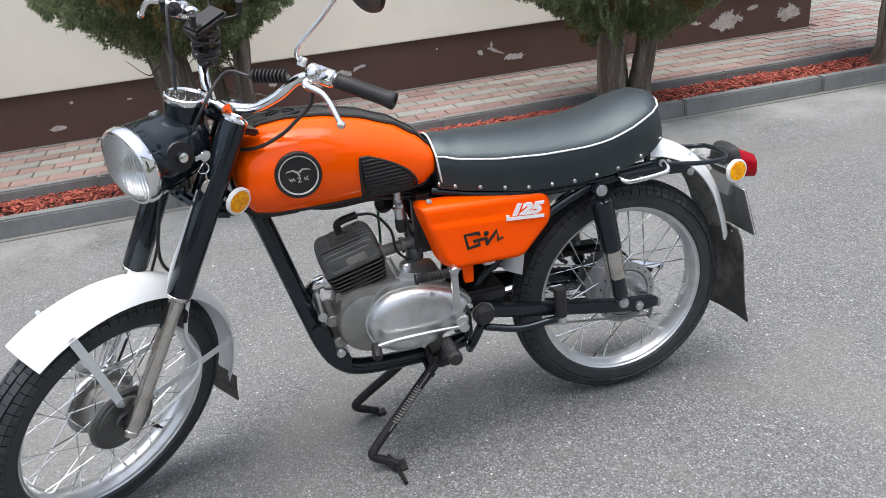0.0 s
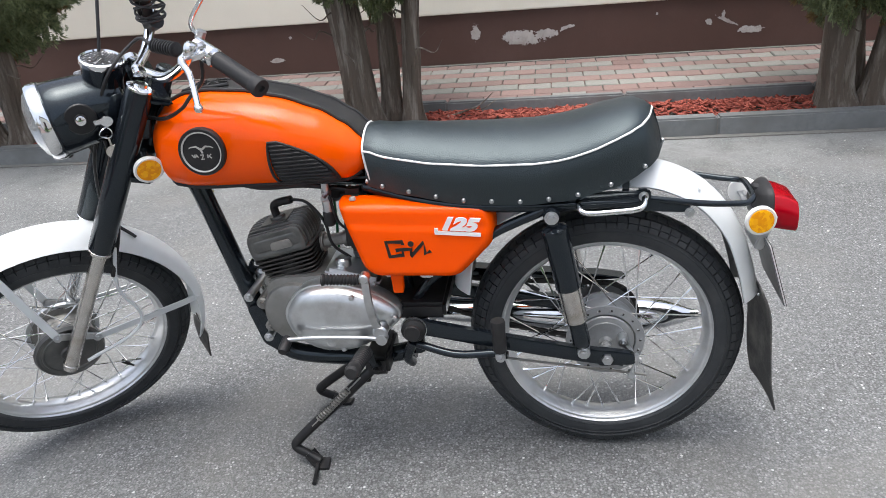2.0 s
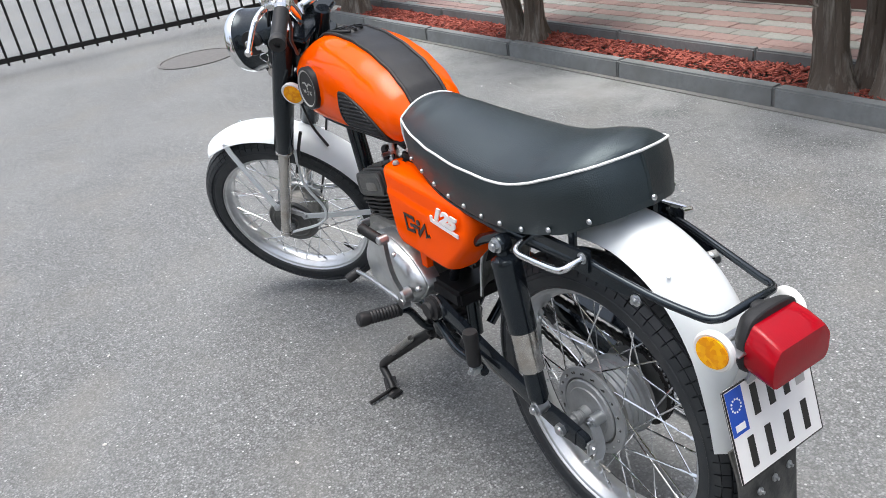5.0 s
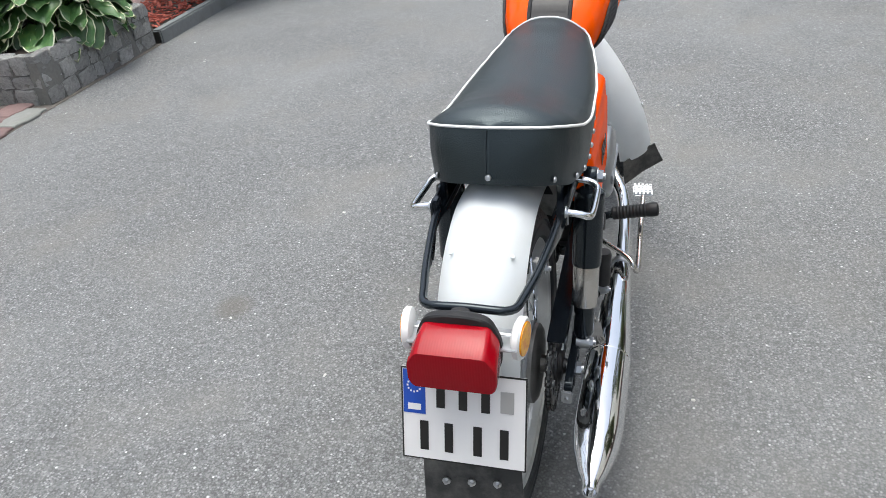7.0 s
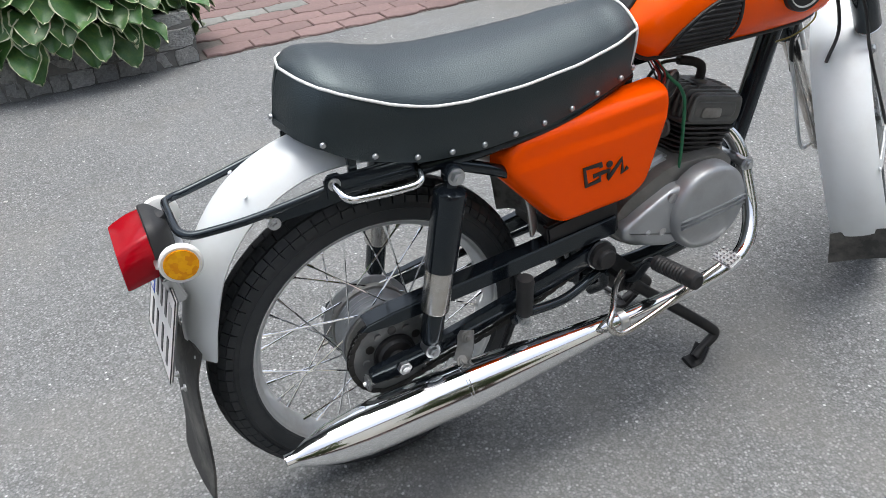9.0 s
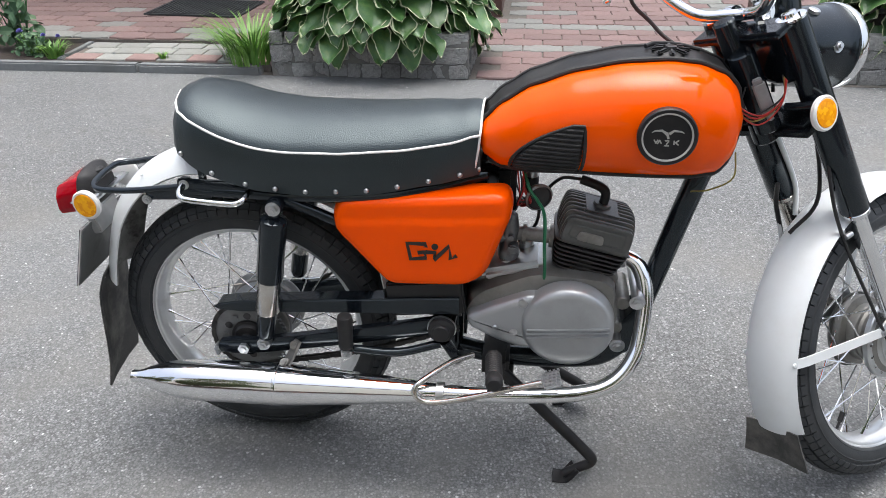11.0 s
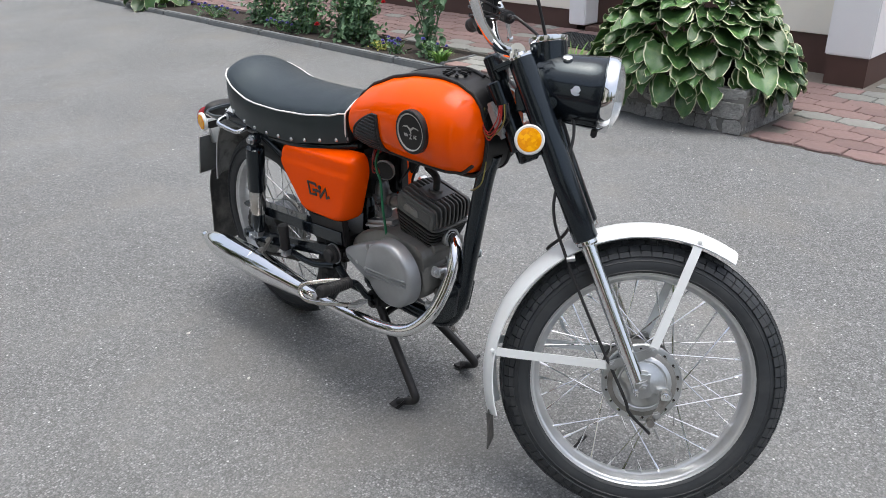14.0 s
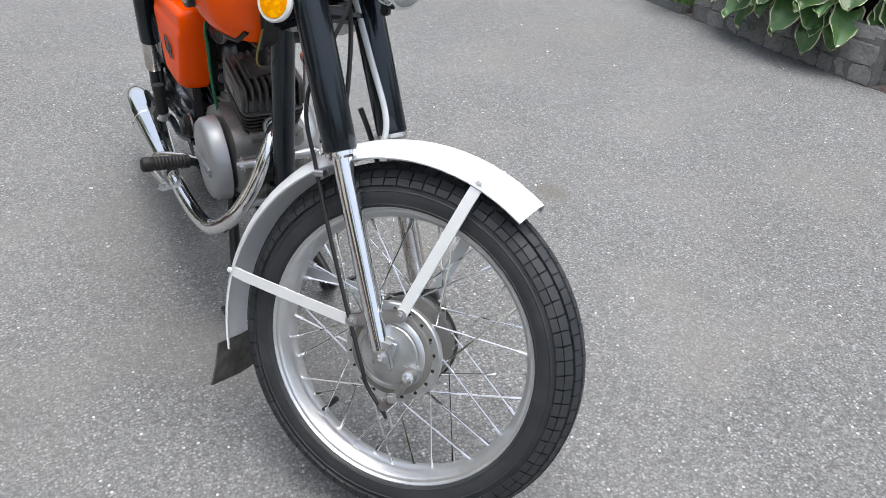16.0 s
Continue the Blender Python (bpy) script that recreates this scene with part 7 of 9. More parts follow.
def fin(w, d, z, t, r):
    pl = rounded_poly([(-w / 2, -d / 2), (w / 2, -d / 2), (w / 2, d / 2), (-w / 2, d / 2)], r, 5)
    return rings_mesh([[(p[0] * 0.985, p[1] * 0.985, z)  for p in pl], [(p[0], p[1], z + t * 0.3) for p in pl], [(p[0], p[1], z + t * 0.7) for p in pl], [(p[0] * 0.985, p[1] * 0.985, z + t) for p in pl]])


barrel = part("cylinder_barrel", xf(join(lathe([(0, -0.02), (0.058, -0.02), (0.058, 0.10), (0, 0.10)], (0, 0, 0), (0, 0, 1), 30), box(0.10, 0.10, 0.02, (0, 0, -0.005), 0.01)), CM), IRON, ENG, "black finned cylinder barrel")
for k in range(6):
    w = 0.128 + 0.0045 * k
    part("fin", xf(fin(w, w * 0.90, 0.003 + k * 0.0107, 0.0042, 0.022), CM), IRON, barrel)
head = part("cylinder_head", xf(rings_mesh([[(p[0] * k, p[1] * k, z) for p in rounded_poly([(-0.075, -0.062), (0.075, -0.062), (0.075, 0.062), (-0.075, 0.062)], 0.022, 6)] for z, k in ((0.064, 0.98), (0.067, 1.03), (0.071, 1.03), (0.074, 0.93), (0.098, 0.90), (0.104, 0.80), (0.106, 0.60))]), CM), HEAD_ALLOY, ENG, "dark cast alloy cylinder head with upright fins")


def fin_outline(y, inset_=0.0):
    """Upright rounded outline of one head fin at a distance y from the middle."""
    k = 1 - 0.10 * (y / 0.066) ** 2
    w, top = 0.0765 * k - inset_, 0.136 - 0.010 * (y / 0.066) ** 2 - inset_
    return rounded_poly([(-w, 0.070 + inset_), (w, 0.070 + inset_), (w * 1.01, 0.100), (w * 0.93, top), (-w * 0.93, top), (-w * 1.01, 0.100)], 0.015, 4)


for k in range(9):
    y = -0.0565 + 0.0141 * k
    part("fin", xf(rings_mesh([[(p[0], y + dy, p[1]) for p in fin_outline(y, q)] for dy, q in ((-0.0028, 0.0012), (-0.0018, 0.0), (0.0018, 0.0), (0.0028, 0.0012))]), CM), HEAD_ALLOY, head)
part("head_top", xf(join(box(0.074, 0.080, 0.010, (0, 0, 0.131), 0.004), lathe([(0, 0.0), (0.019, 0.0), (0.017, 0.008), (0, 0.008)], (0, 0, 0.134), (0, 0, 1), 20)), CM), HEAD_ALLOY, head)
for s in (1, -1):
    plate_ = [(0.0, 0.060), (0.0, 0.066), (0.0015, 0.0675), (0.006, 0.068), (0.009, 0.0668), (0.012, 0.0655), (0.0135, 0.0655), (0.0155, 0.0672), (0.018, 0.0674)]
    part("side_fin", xf(rings_mesh([[(p[0], s * yy, p[1]) for p in fin_outline(0.066, q)] for q, yy in plate_]), CM), HEAD_ALLOY, head, "outer fin with stepped rounded panels")
    boss = rounded_poly([(-0.040, 0.082), (0.016, 0.082), (0.012, 0.102), (-0.036, 0.102)], 0.007, 4)
    part("side_boss", xf(rings_mesh([[(-0.012 + (p[0] + 0.012) * k, s * yy, 0.092 + (p[1] - 0.092) * k) for p in boss] for yy, k in ((0.064, 1.0), (0.0695, 1.0), (0.0705, 0.94))]), CM), ALU_DARK, head, "worn raised panel")
sp_ = [CM @ Vector((0.0, 0.0, 0.112)), CM @ Vector((0, 0, 0.158)), CM @ Vector((-0.014, 0.006, 0.171)), CM @ Vector((-0.055, 0.015, 0.173))]
part("plug_cap", tube(sp_, 0.0095, 12, 6), RUBBER, ENG, "black spark plug cap")
part("plug_lead", tube([sp_[-1], sp_[-1] + Vector((-0.04, 0.01, -0.005)), sp_[-1] + Vector((-0.075, 0.015, -0.05)), sp_[-1] + Vector((-0.085, 0.01, -0.11)), sp_[-1] + Vector((-0.12, 0.0, -0.15))], 0.0036, 8), CABLE, ENG)

# carburettor and inlet
part("inlet_pipe", join(cyl((0.655, -0.005, 0.560), (0.575, -0.012, 0.568), 0.015, seg=18), cyl((0.655, -0.005, 0.560), (0.648, -0.005, 0.5605), 0.024, seg=18), cyl((0.600, -0.01, 0.5655), (0.592, -0.01, 0.566), 0.021, seg=18)), ALU_DARK, ENG)
part("carburettor", join(lathe([(0, 0), (0.020, 0), (0.023, 0.01), (0.020, 0.03), (0.017, 0.035), (0.019, 0.06), (0.021, 0.07), (0.017, 0.10), (0.012, 0.105), (0, 0.105)], (0.565, -0.02, 0.515), (0, 0, 1), 20), lathe([(0, 0), (0.022, 0.0), (0.024, 0.01), (0.022, 0.035), (0, 0.035)], (0.575, -0.014, 0.568), (-1, 0, 0.05), 20), cyl((0.57, -0.05, 0.575), (0.57, -0.02, 0.575), 0.006, seg=10), box(0.02, 0.03, 0.02, (0.575, -0.04, 0.55), 0.004)), CARB_GREY, ENG, "small cast alloy carburettor")
part("intake_hose", tube([(0.545, -0.014, 0.570), (0.525, -0.008, 0.60), (0.50, 0, 0.62)], 0.022, 14), RUBBER, ENG)
part("fuel_tap", join(cyl((0.607, 0.060, 0.735), (0.607, 0.060, 0.69), 0.009, seg=12), cyl((0.607, 0.060, 0.695), (0.607, 0.060, 0.655), 0.0125, seg=12, bev=0.004), cyl((0.607, 0.060, 0.705), (0.607, 0.092, 0.705), 0.005, seg=10), lathe([(0.011, 0), (0.012, 0.012), (0, 0.014)], (0.607, 0.060, 0.70), (0, 0, 1), 6)), STEEL, bike, "brass and steel fuel tap")
part("sediment_bowl", lathe([(0, 0), (0.010, 0.002), (0.014, 0.012), (0.014, 0.035), (0.010, 0.04), (0, 0.04)], (0.607, 0.060, 0.628), (0, 0, 1), 16), RUBBER, bike)
part("fuel_hose", tube([(0.585, -0.03, 0.735), (0.603, -0.066, 0.695), (0.620, -0.078, 0.675), (0.634, -0.080, 0.645), (0.637, -0.082, 0.58), (0.640, -0.080, 0.53), (0.640, -0.078, 0.500)], 0.0035, 10, 8), GREEN_HOSE, bike, "green wrapped cable by the cylinder")
part("wire_loom", tube([(0.60, -0.02, 0.73), (0.59, -0.055, 0.70), (0.605, -0.06, 0.665), (0.59, -0.03, 0.64)], 0.0035, 8), RED_WIRE, bike)
part("wire_loom", tube([(0.62, 0.03, 0.735), (0.60, 0.065, 0.70), (0.59, 0.06, 0.64), (0.575, 0.03, 0.60)], 0.0035, 8), CABLE, bike)
horn = part("horn", lathe([(0.0, -0.012), (0.016, -0.012), (0.022, -0.006), (0.026, 0.004), (0.0275, 0.006), (0.0275, 0.010), (0.0245, 0.012), (0.022, 0.009), (0.008, 0.008), (0.0, 0.011)], (0.618, -0.046, 0.672), (0.45, -1, -0.1), 28), BLACK_MATT, bike, "round black horn with a grey rim")
part("rim", lathe([(0.0245, 0.0095), (0.0282, 0.0060), (0.0285, 0.0100), (0.0255, 0.0130)], (0.618, -0.046, 0.672), (0.45, -1, -0.1), 28, closed=True), ALU_DARK, horn)
for k in range(4):
    part("horn_wire", tube([(0.572 + 0.004 * k, -0.03, 0.735), (0.578 + 0.005 * k, -0.058 - 0.003 * k, 0.70), (0.590 - 0.003 * k, -0.060, 0.674 - 0.006 * k), (0.606, -0.050, 0.664 + 0.004 * k)], 0.0016, 6), RED_WIRE if k % 2 else CABLE, horn)
part("under_tank_loom", tube([(0.94, 0.02, 0.80), (0.80, 0.03, 0.72), (0.66, 0.03, 0.715), (0.55, 0.03, 0.70)], 0.006, 8), CABLE, bike)

# exhaust
part("exhaust_pipe", tube([(0.760, 0.010, 0.512), (0.802, 0.004, 0.516), (0.832, -0.010, 0.503), (0.848, -0.036, 0.464), (0.847, -0.068, 0.402), (0.832, -0.108, 0.341), (0.790, -0.142, 0.297), (0.72, -0.161, 0.279), (0.58, -0.171, 0.270), (0.40, -0.174, 0.267)], 0.0168, 20, 8), CHROME, bike, "chrome exhaust pipe")
part("exhaust_nut", lathe([(0.018, 0.0), (0.024, 0.0), (0.025, 0.006), (0.025, 0.018), (0.023, 0.022), (0.018, 0.022)], (0.786, 0.006, 0.515), (1.0, -0.15, 0.08), 14), ALU, bike, "finned exhaust ring nut")
MD = Vector((-1, 0.004, -0.020)).normalized()
muf = part("silencer", lathe([(0.0, 0.0), (0.0205, 0.0), (0.0215, 0.01), (0.024, 0.03), (0.030, 0.11), (0.038, 0.22), (0.0435, 0.30), (0.0455, 0.34), (0.0455, 0.50), (0.044, 0.54), (0.037, 0.59), (0.024, 0.635), (0.016, 0.652), (0.014, 0.662), (0.014, 0.675), (0.0115, 0.675), (0.011, 0.66), (0.0, 0.66)], (0.430, -0.174, 0.267), MD, 40), CHROME, bike, "chrome cigar-shaped silencer")
part("seam_ring", lathe([(0.0452, 0.338), (0.0468, 0.340), (0.0468, 0.344), (0.0452, 0.346)], (0.430, -0.174, 0.267), MD, 40, closed=True), CHROME, muf)
part("clamp", join(lathe([(0.0205, 0.0), (0.0235, 0.0), (0.0235, 0.016), (0.0205, 0.016)], (0.445, -0.174, 0.267), MD, 24, closed=True), box(0.012, 0.014, 0.02, (0.437, -0.174, 0.241), 0.003)), STEEL, muf)
part("silencer_bracket", join(sweep([Vector((0.10, -0.150, 0.296)), Vector((0.115, -0.142, 0.322)), Vector((0.125, -0.126, 0.345))], [(-0.016, -0.0025), (0.016, -0.0025), (0.016, 0.0025), (-0.016, 0.0025)]), hexbolt((0.12, -0.136, 0.338), (0.1, -1, 0.3), 0.008, 0.006), hexbolt((0.10, -0.156, 0.305), (0, -0.7, 0.7), 0.008, 0.006)), ALU_DARK, muf, "grey steel silencer bracket")

# footrests, pedals, levers
for s in (1, -1):
    part("footrest_bar", tube([(0.52, s * 0.02, 0.255), (0.545, s * 0.08, 0.27), (0.545, s * 0.12, 0.332), (0.545, s * 0.15, 0.347)], 0.0095, 12), BLACK, bike)
    prof = [(0, 0), (0.012, 0.0), (0.017, 0.004)]
    for k in range(10):
        prof += [(0.0155, 0.010 + k * 0.008), (0.0172, 0.014 + k * 0.008)]
    prof += [(0.018, 0.10), (0.017, 0.108), (0.012, 0.112), (0, 0.112)]
    part("footrest", lathe(prof, (0.545, s * 0.142, 0.347), (0.07, s, 0.13), 20), RUBBER, bike, "black rubber footrest")
    # folded pillion peg
    pg = part("pillion_peg", lathe([(0, 0), (0.013, 0), (0.016, 0.005), (0.0152, 0.015), (0.016, 0.03), (0.0152, 0.045), (0.016, 0.06), (0.017, 0.072), (0.015, 0.080), (0, 0.082)], (0.236, s * 0.148, 0.350), (0.03, 0, 1), 18), RUBBER, bike, "folded black pillion peg")
    part("peg_hinge", join(box(0.022, 0.026, 0.02, (0.236, s * 0.145, 0.338), 0.004), hexbolt((0.236, s * 0.155, 0.336), (0, s, 0), 0.0075, 0.006)), STEEL, pg)
    part("peg_stay", tube([(0.43, s * 0.108, 0.345), (0.34, s * 0.125, 0.328), (0.25, s * 0.13, 0.334), (0.22, s * 0.135, 0.332)], 0.0095, 12), BLACK, bike)
    part("lower_rail", tube([(0.46, s * 0.05, 0.258), (0.46, s * 0.09, 0.30), (0.44, s * 0.105, 0.35)], 0.012, 12), BLACK, bike)
kick = part("kick_starter", join(lathe([(0, 0), (0.017, 0), (0.017, 0.022), (0.013, 0.026), (0, 0.026)], (0.502, 0.134, 0.405), (0, 1, 0), 20), sweep(smooth_path([(0.503, 0.150, 0.405), (0.510, 0.158, 0.435), (0.514, 0.166, 0.47), (0.516, 0.169, 0.51), (0.516, 0.170, 0.552)], 5), [(-0.008, -0.0055), (0.008, -0.0055), (0.008, 0.0055), (-0.008, 0.0055)], up=(0, 1, 0))), STEEL, bike, "steel kick starter with a ribbed rubber pedal")
part("kick_head", join(cyl((0.516, 0.158, 0.553), (0.516, 0.184, 0.553), 0.011, seg=16, bev=0.003), cyl((0.516, 0.170, 0.548), (0.53, 0.170, 0.547), 0.008, seg=12)), STEEL, kick)
prof = [(0, 0), (0.009, 0.0)]
for k in range(10):
    prof += [(0.0125, 0.003 + k * 0.0075), (0.0095, 0.0065 + k * 0.0075)]
prof += [(0.0135, 0.079), (0.0135, 0.083), (0, 0.084)]
part("kick_pedal", lathe(prof, (0.528, 0.170, 0.547), (1, 0.02, 0.03), 16), RUBBER, kick, "ribbed black rubber")
gl = part("gear_lever", join(tube([(0.500, 0.154, 0.388), (0.56, 0.156, 0.392), (0.66, 0.157, 0.393), (0.722, 0.160, 0.390)], 0.0055, 12), lathe([(0, 0), (0.013, 0), (0.013, 0.02), (0, 0.02)], (0.500, 0.142, 0.388), (0, 1, 0), 16)), STEEL, bike, "steel gear lever with a rubber tip")
part("gear_rubber", lathe([(0, 0), (0.011, 0.001), (0.0125, 0.008), (0.0125, 0.036), (0.010, 0.042), (0, 0.042)], (0.722, 0.148, 0.388), (0.1, 1, -0.35), 16), RUBBER, gl)
brake = part("brake_pedal", tube([(0.50, -0.10, 0.315), (0.455, -0.135, 0.318), (0.405, -0.190, 0.312), (0.388, -0.205, 0.300), (0.395, -0.212, 0.282), (0.425, -0.214, 0.274), (0.50, -0.213, 0.292), (0.58, -0.212, 0.320), (0.645, -0.212, 0.343)], 0.0065, 12, 6), CHROME_DULL, bike, "chromed rear brake pedal")
pad = box(0.036, 0.048, 0.007, (0.664, -0.210, 0.350), 0.003, (0, -18, 8))
for i in range(4):
    for j in range(5):
        pad = join(pad, box(0.005, 0.005, 0.004, (0.652 + i * 0.008, -0.228 + j * 0.0095, 0.3525 + i * 0.0026), 0, (0, -18, 8)))
part("pad", pad, STEEL, brake, "chequered steel pedal pad", True)

# centre stand
for s in (1, -1):
    foot = Vector((0.700, 0.130 if s > 0 else -0.128, 0.004))
    top = Vector((0.555, s * 0.055, 0.245))
    knee = Vector((0.762, s * 0.116, 0.066))
    lg = part("stand_leg", tube([top, top.lerp(knee, 0.5), top.lerp(knee, 0.94), knee + Vector((0.006, s * 0.003, -0.016)), knee.lerp(foot, 0.55) + Vector((0.006, 0, -0.004)), foot + Vector((0.006, 0, 0.010))], 0.0125, 12, 6, radii=[0.013, 0.013, 0.0125, 0.012, 0.011, 0.010]), BLACK_MATT, bike, "black centre stand leg")
    part("stand_foot", join(sweep(smooth_path([knee.lerp(foot, 0.45) + Vector((0, 0, -0.004)), foot + Vector((0.014, 0, 0.006)), foot, foot + Vector((-0.016, 0, 0.002))], 4), [(-0.017, -0.004), (0.017, -0.004), (0.017, 0.004), (-0.017, 0.004)])), BLACK_MATT, lg)
part("stand_cross", tube([(0.575, -0.065, 0.215), (0.575, 0.0, 0.225), (0.575, 0.065, 0.215)], 0.010, 10), BLACK_MATT, bike)
part("stand_lever", cyl((0.712, 0.135, 0.010), (0.704, 0.205, 0.007), 0.0055, seg=10), BLACK_MATT, bike, "stand lever")
part("stand_pivot", join(box(0.06, 0.14, 0.05, (0.545, 0, 0.255), 0.008), hexbolt((0.545, 0.07, 0.25), (0, 1, 0), 0.012, 0.009), hexbolt((0.545, -0.07, 0.25), (0, -1, 0), 0.012, 0.009)), BLACK_MATT, bike)
spr = []
sa, sb_ = Vector((0.585, 0.085, 0.235)), Vector((0.715, 0.122, 0.115))
for k in range(14 * 10 + 1):
    t = k / 140
    a = 2 * math.pi * 14 * t
    q = sa.lerp(sb_, 0.25 + 0.6 * t)
    dirv = (sb_ - sa).normalized()
    u = dirv.cross(Vector((0, 1, 0))).normalized()
    v = dirv.cross(u)
    spr.append(q + (u * math.cos(a) + v * math.sin(a)) * 0.0078)
part("stand_spring", join(sweep(spr, circle(0.0023, 6)), cyl(sa, sa.lerp(sb_, 0.26), 0.0018, seg=6), cyl(sa.lerp(sb_, 0.85), sb_, 0.0018, seg=6)), ALU_DARK, bike, "steel stand return spring")


# ---- plants ----
def raw(name, verts, faces, material, parent=None, label="", mats=None, smooth=False):
    me = bpy.data.meshes.new(name)
    me.from_pydata(verts, [], faces)
    for m in material if isinstance(material, (list, tuple)) else [material]:
        me.materials.append(m)
    if mats:
        me.polygons.foreach_set("material_index", mats)
    if smooth:
        me.polygons.foreach_set("use_smooth", [True] * len(faces))
    ob = new(name, me)
    ob.parent = parent
    if label:
        ob["label"] = label
    return ob


def chips(name, n, x0, x1, y0, y1, z, seed, label):
    rnd = random.Random(seed)
    V, F = [], []
    for i in range(n):
        L, W, T = rnd.uniform(0.018, 0.060), rnd.uniform(0.009, 0.022), rnd.uniform(0.003, 0.008)
        x, y = rnd.uniform(x0, x1), rnd.uniform(y0, y1)
        heap = 0.018 * math.sin(math.pi * (y - y0) / (y1 - y0)) + 0.008 * noise.noise((x * 3, y * 5, 0))
        m = pose(x, y, z + heap + rnd.uniform(0, 0.016), rnd.gauss(0, 16), rnd.gauss(0, 16), rnd.uniform(0, 360))
        b = len(V)
        tp = rnd.uniform(0.3, 1.0)
        for dz in (-1, 1):
            for dx, dy in ((-1, -tp), (1, -rnd.uniform(0.4, 1)), (1, rnd.uniform(0.4, 1)), (-1, tp)):
                V.append(m @ Vector((dx * L / 2, dy * W / 2, dz * T / 2)))
        F += [[b + k for k in f] for f in ((4, 5, 6, 7), (0, 1, 5, 4), (1, 2, 6, 5), (2, 3, 7, 6), (3, 0, 4, 7))]
    return tagged(raw(name, V, F, MULCH), label, "mulch", kind="stuff")


chips("bark_mulch", 11000, -6.5, 6.1, -2.738, -2.395, 0.058, 5, "red-dyed bark mulch strewn between two kerbs")
chips("bark_mulch", 3000, 3.14, 7.0, 2.93, 3.44, 0.078, 6, "red-dyed bark mulch in the far bed")


def spray(V, F, at, out, up, size, rnd):
    """A flat fan of narrow scale-leaf blades."""
    side = out.cross(up).normalized()
    for k in range(6):
        a = math.radians(-62 + 25 * k + rnd.uniform(-9, 9))
        d = (out * math.cos(a) + up * math.sin(a)).normalized()
        base = at + d * size * 0.10
        L = size * rnd.uniform(0.55, 1.0) * (1.0 - 0.25 * abs(math.sin(a)))
        w = d.cross(side) * size * 0.085
        tw = side * size * rnd.uniform(-0.10, 0.10)
        b = len(V)
        V += [base, base + d * L * 0.45 + w + tw, base + d * L + tw * 1.6, base + d * L * 0.45 - w + tw]
        F.append((b, b + 1, b + 2, b + 3))
        for sgn in (1, -1):
            b = len(V)
            p = base + d * L * 0.45 + tw
            q = (d + d.cross(side) * sgn * 0.9).normalized()
            V += [p, p + q * L * 0.22 + d.cross(q.cross(d)) * 0.0 + side * 0.004, p + q * L * 0.42 + tw, p + q * L * 0.20 - d * L * 0.10]
            F.append((b, b + 1, b + 2, b + 3))


def crown_radius(z, a, seed):
    t = min(1, max(0, (z - 0.60) / 0.42))
    base = (0.14 + 0.43 * t * (2 - t)) * (1 - max(0, (z - 1.1) / 1.9) ** 1.5)
    return max(0.05, base * (1 + 0.40 * noise.noise((math.cos(a) * 2.1 + seed, math.sin(a) * 2.1, z * 2.4)) + 0.26 * noise.noise((math.cos(a) * 5 + seed, math.sin(a) * 5, z * 5))))


def crown_mesh(seed, n_low, n_high):
    rnd = random.Random(seed)
    V, F, VD, FD = [], [], [], []
    for i in range(n_low + n_high):
        z = rnd.uniform(0.62, 1.35) if i < n_low else rnd.uniform(1.35, 2.7)
        a = rnd.uniform(0, 2 * math.pi)
        R = crown_radius(z, a, seed)
        at0 = R * 4
        r = R * math.sqrt(rnd.uniform(0.12, 1.0)) if z < 0.80 else R * rnd.uniform(0.66, 1.02)
        hang = (0.16 * noise.noise((math.cos(a) * 2.6, math.sin(a) * 2.6, seed)) + 0.05 * noise.noise((at0 * 3, a * 7, seed))) if z < 0.85 else 0
        at = Vector((r * math.cos(a), r * math.sin(a), z + hang))
        out = Vector((math.cos(a + rnd.uniform(-0.7, 0.7)), math.sin(a + rnd.uniform(-0.7, 0.7)), rnd.uniform(-0.55, 0.35))).normalized()
        up = Vector((rnd.uniform(-0.3, 0.3), rnd.uniform(-0.3, 0.3), 1))
        up = (up - out * up.dot(out)).normalized()
        dry = (r < R * 0.62 and rnd.random() < 0.6) or (noise.noise((at.x * 3, at.y * 3, at.z * 3 + seed)) > 0.38)
        spray(VD if dry else V, FD if dry else F, at, out, up, rnd.uniform(0.026, 0.062), rnd)
    return (V, F), (VD, FD)


CROWNS = [crown_mesh(3, 15000, 3200), crown_mesh(8, 15000, 3200)]
CROWN_OBS = {}


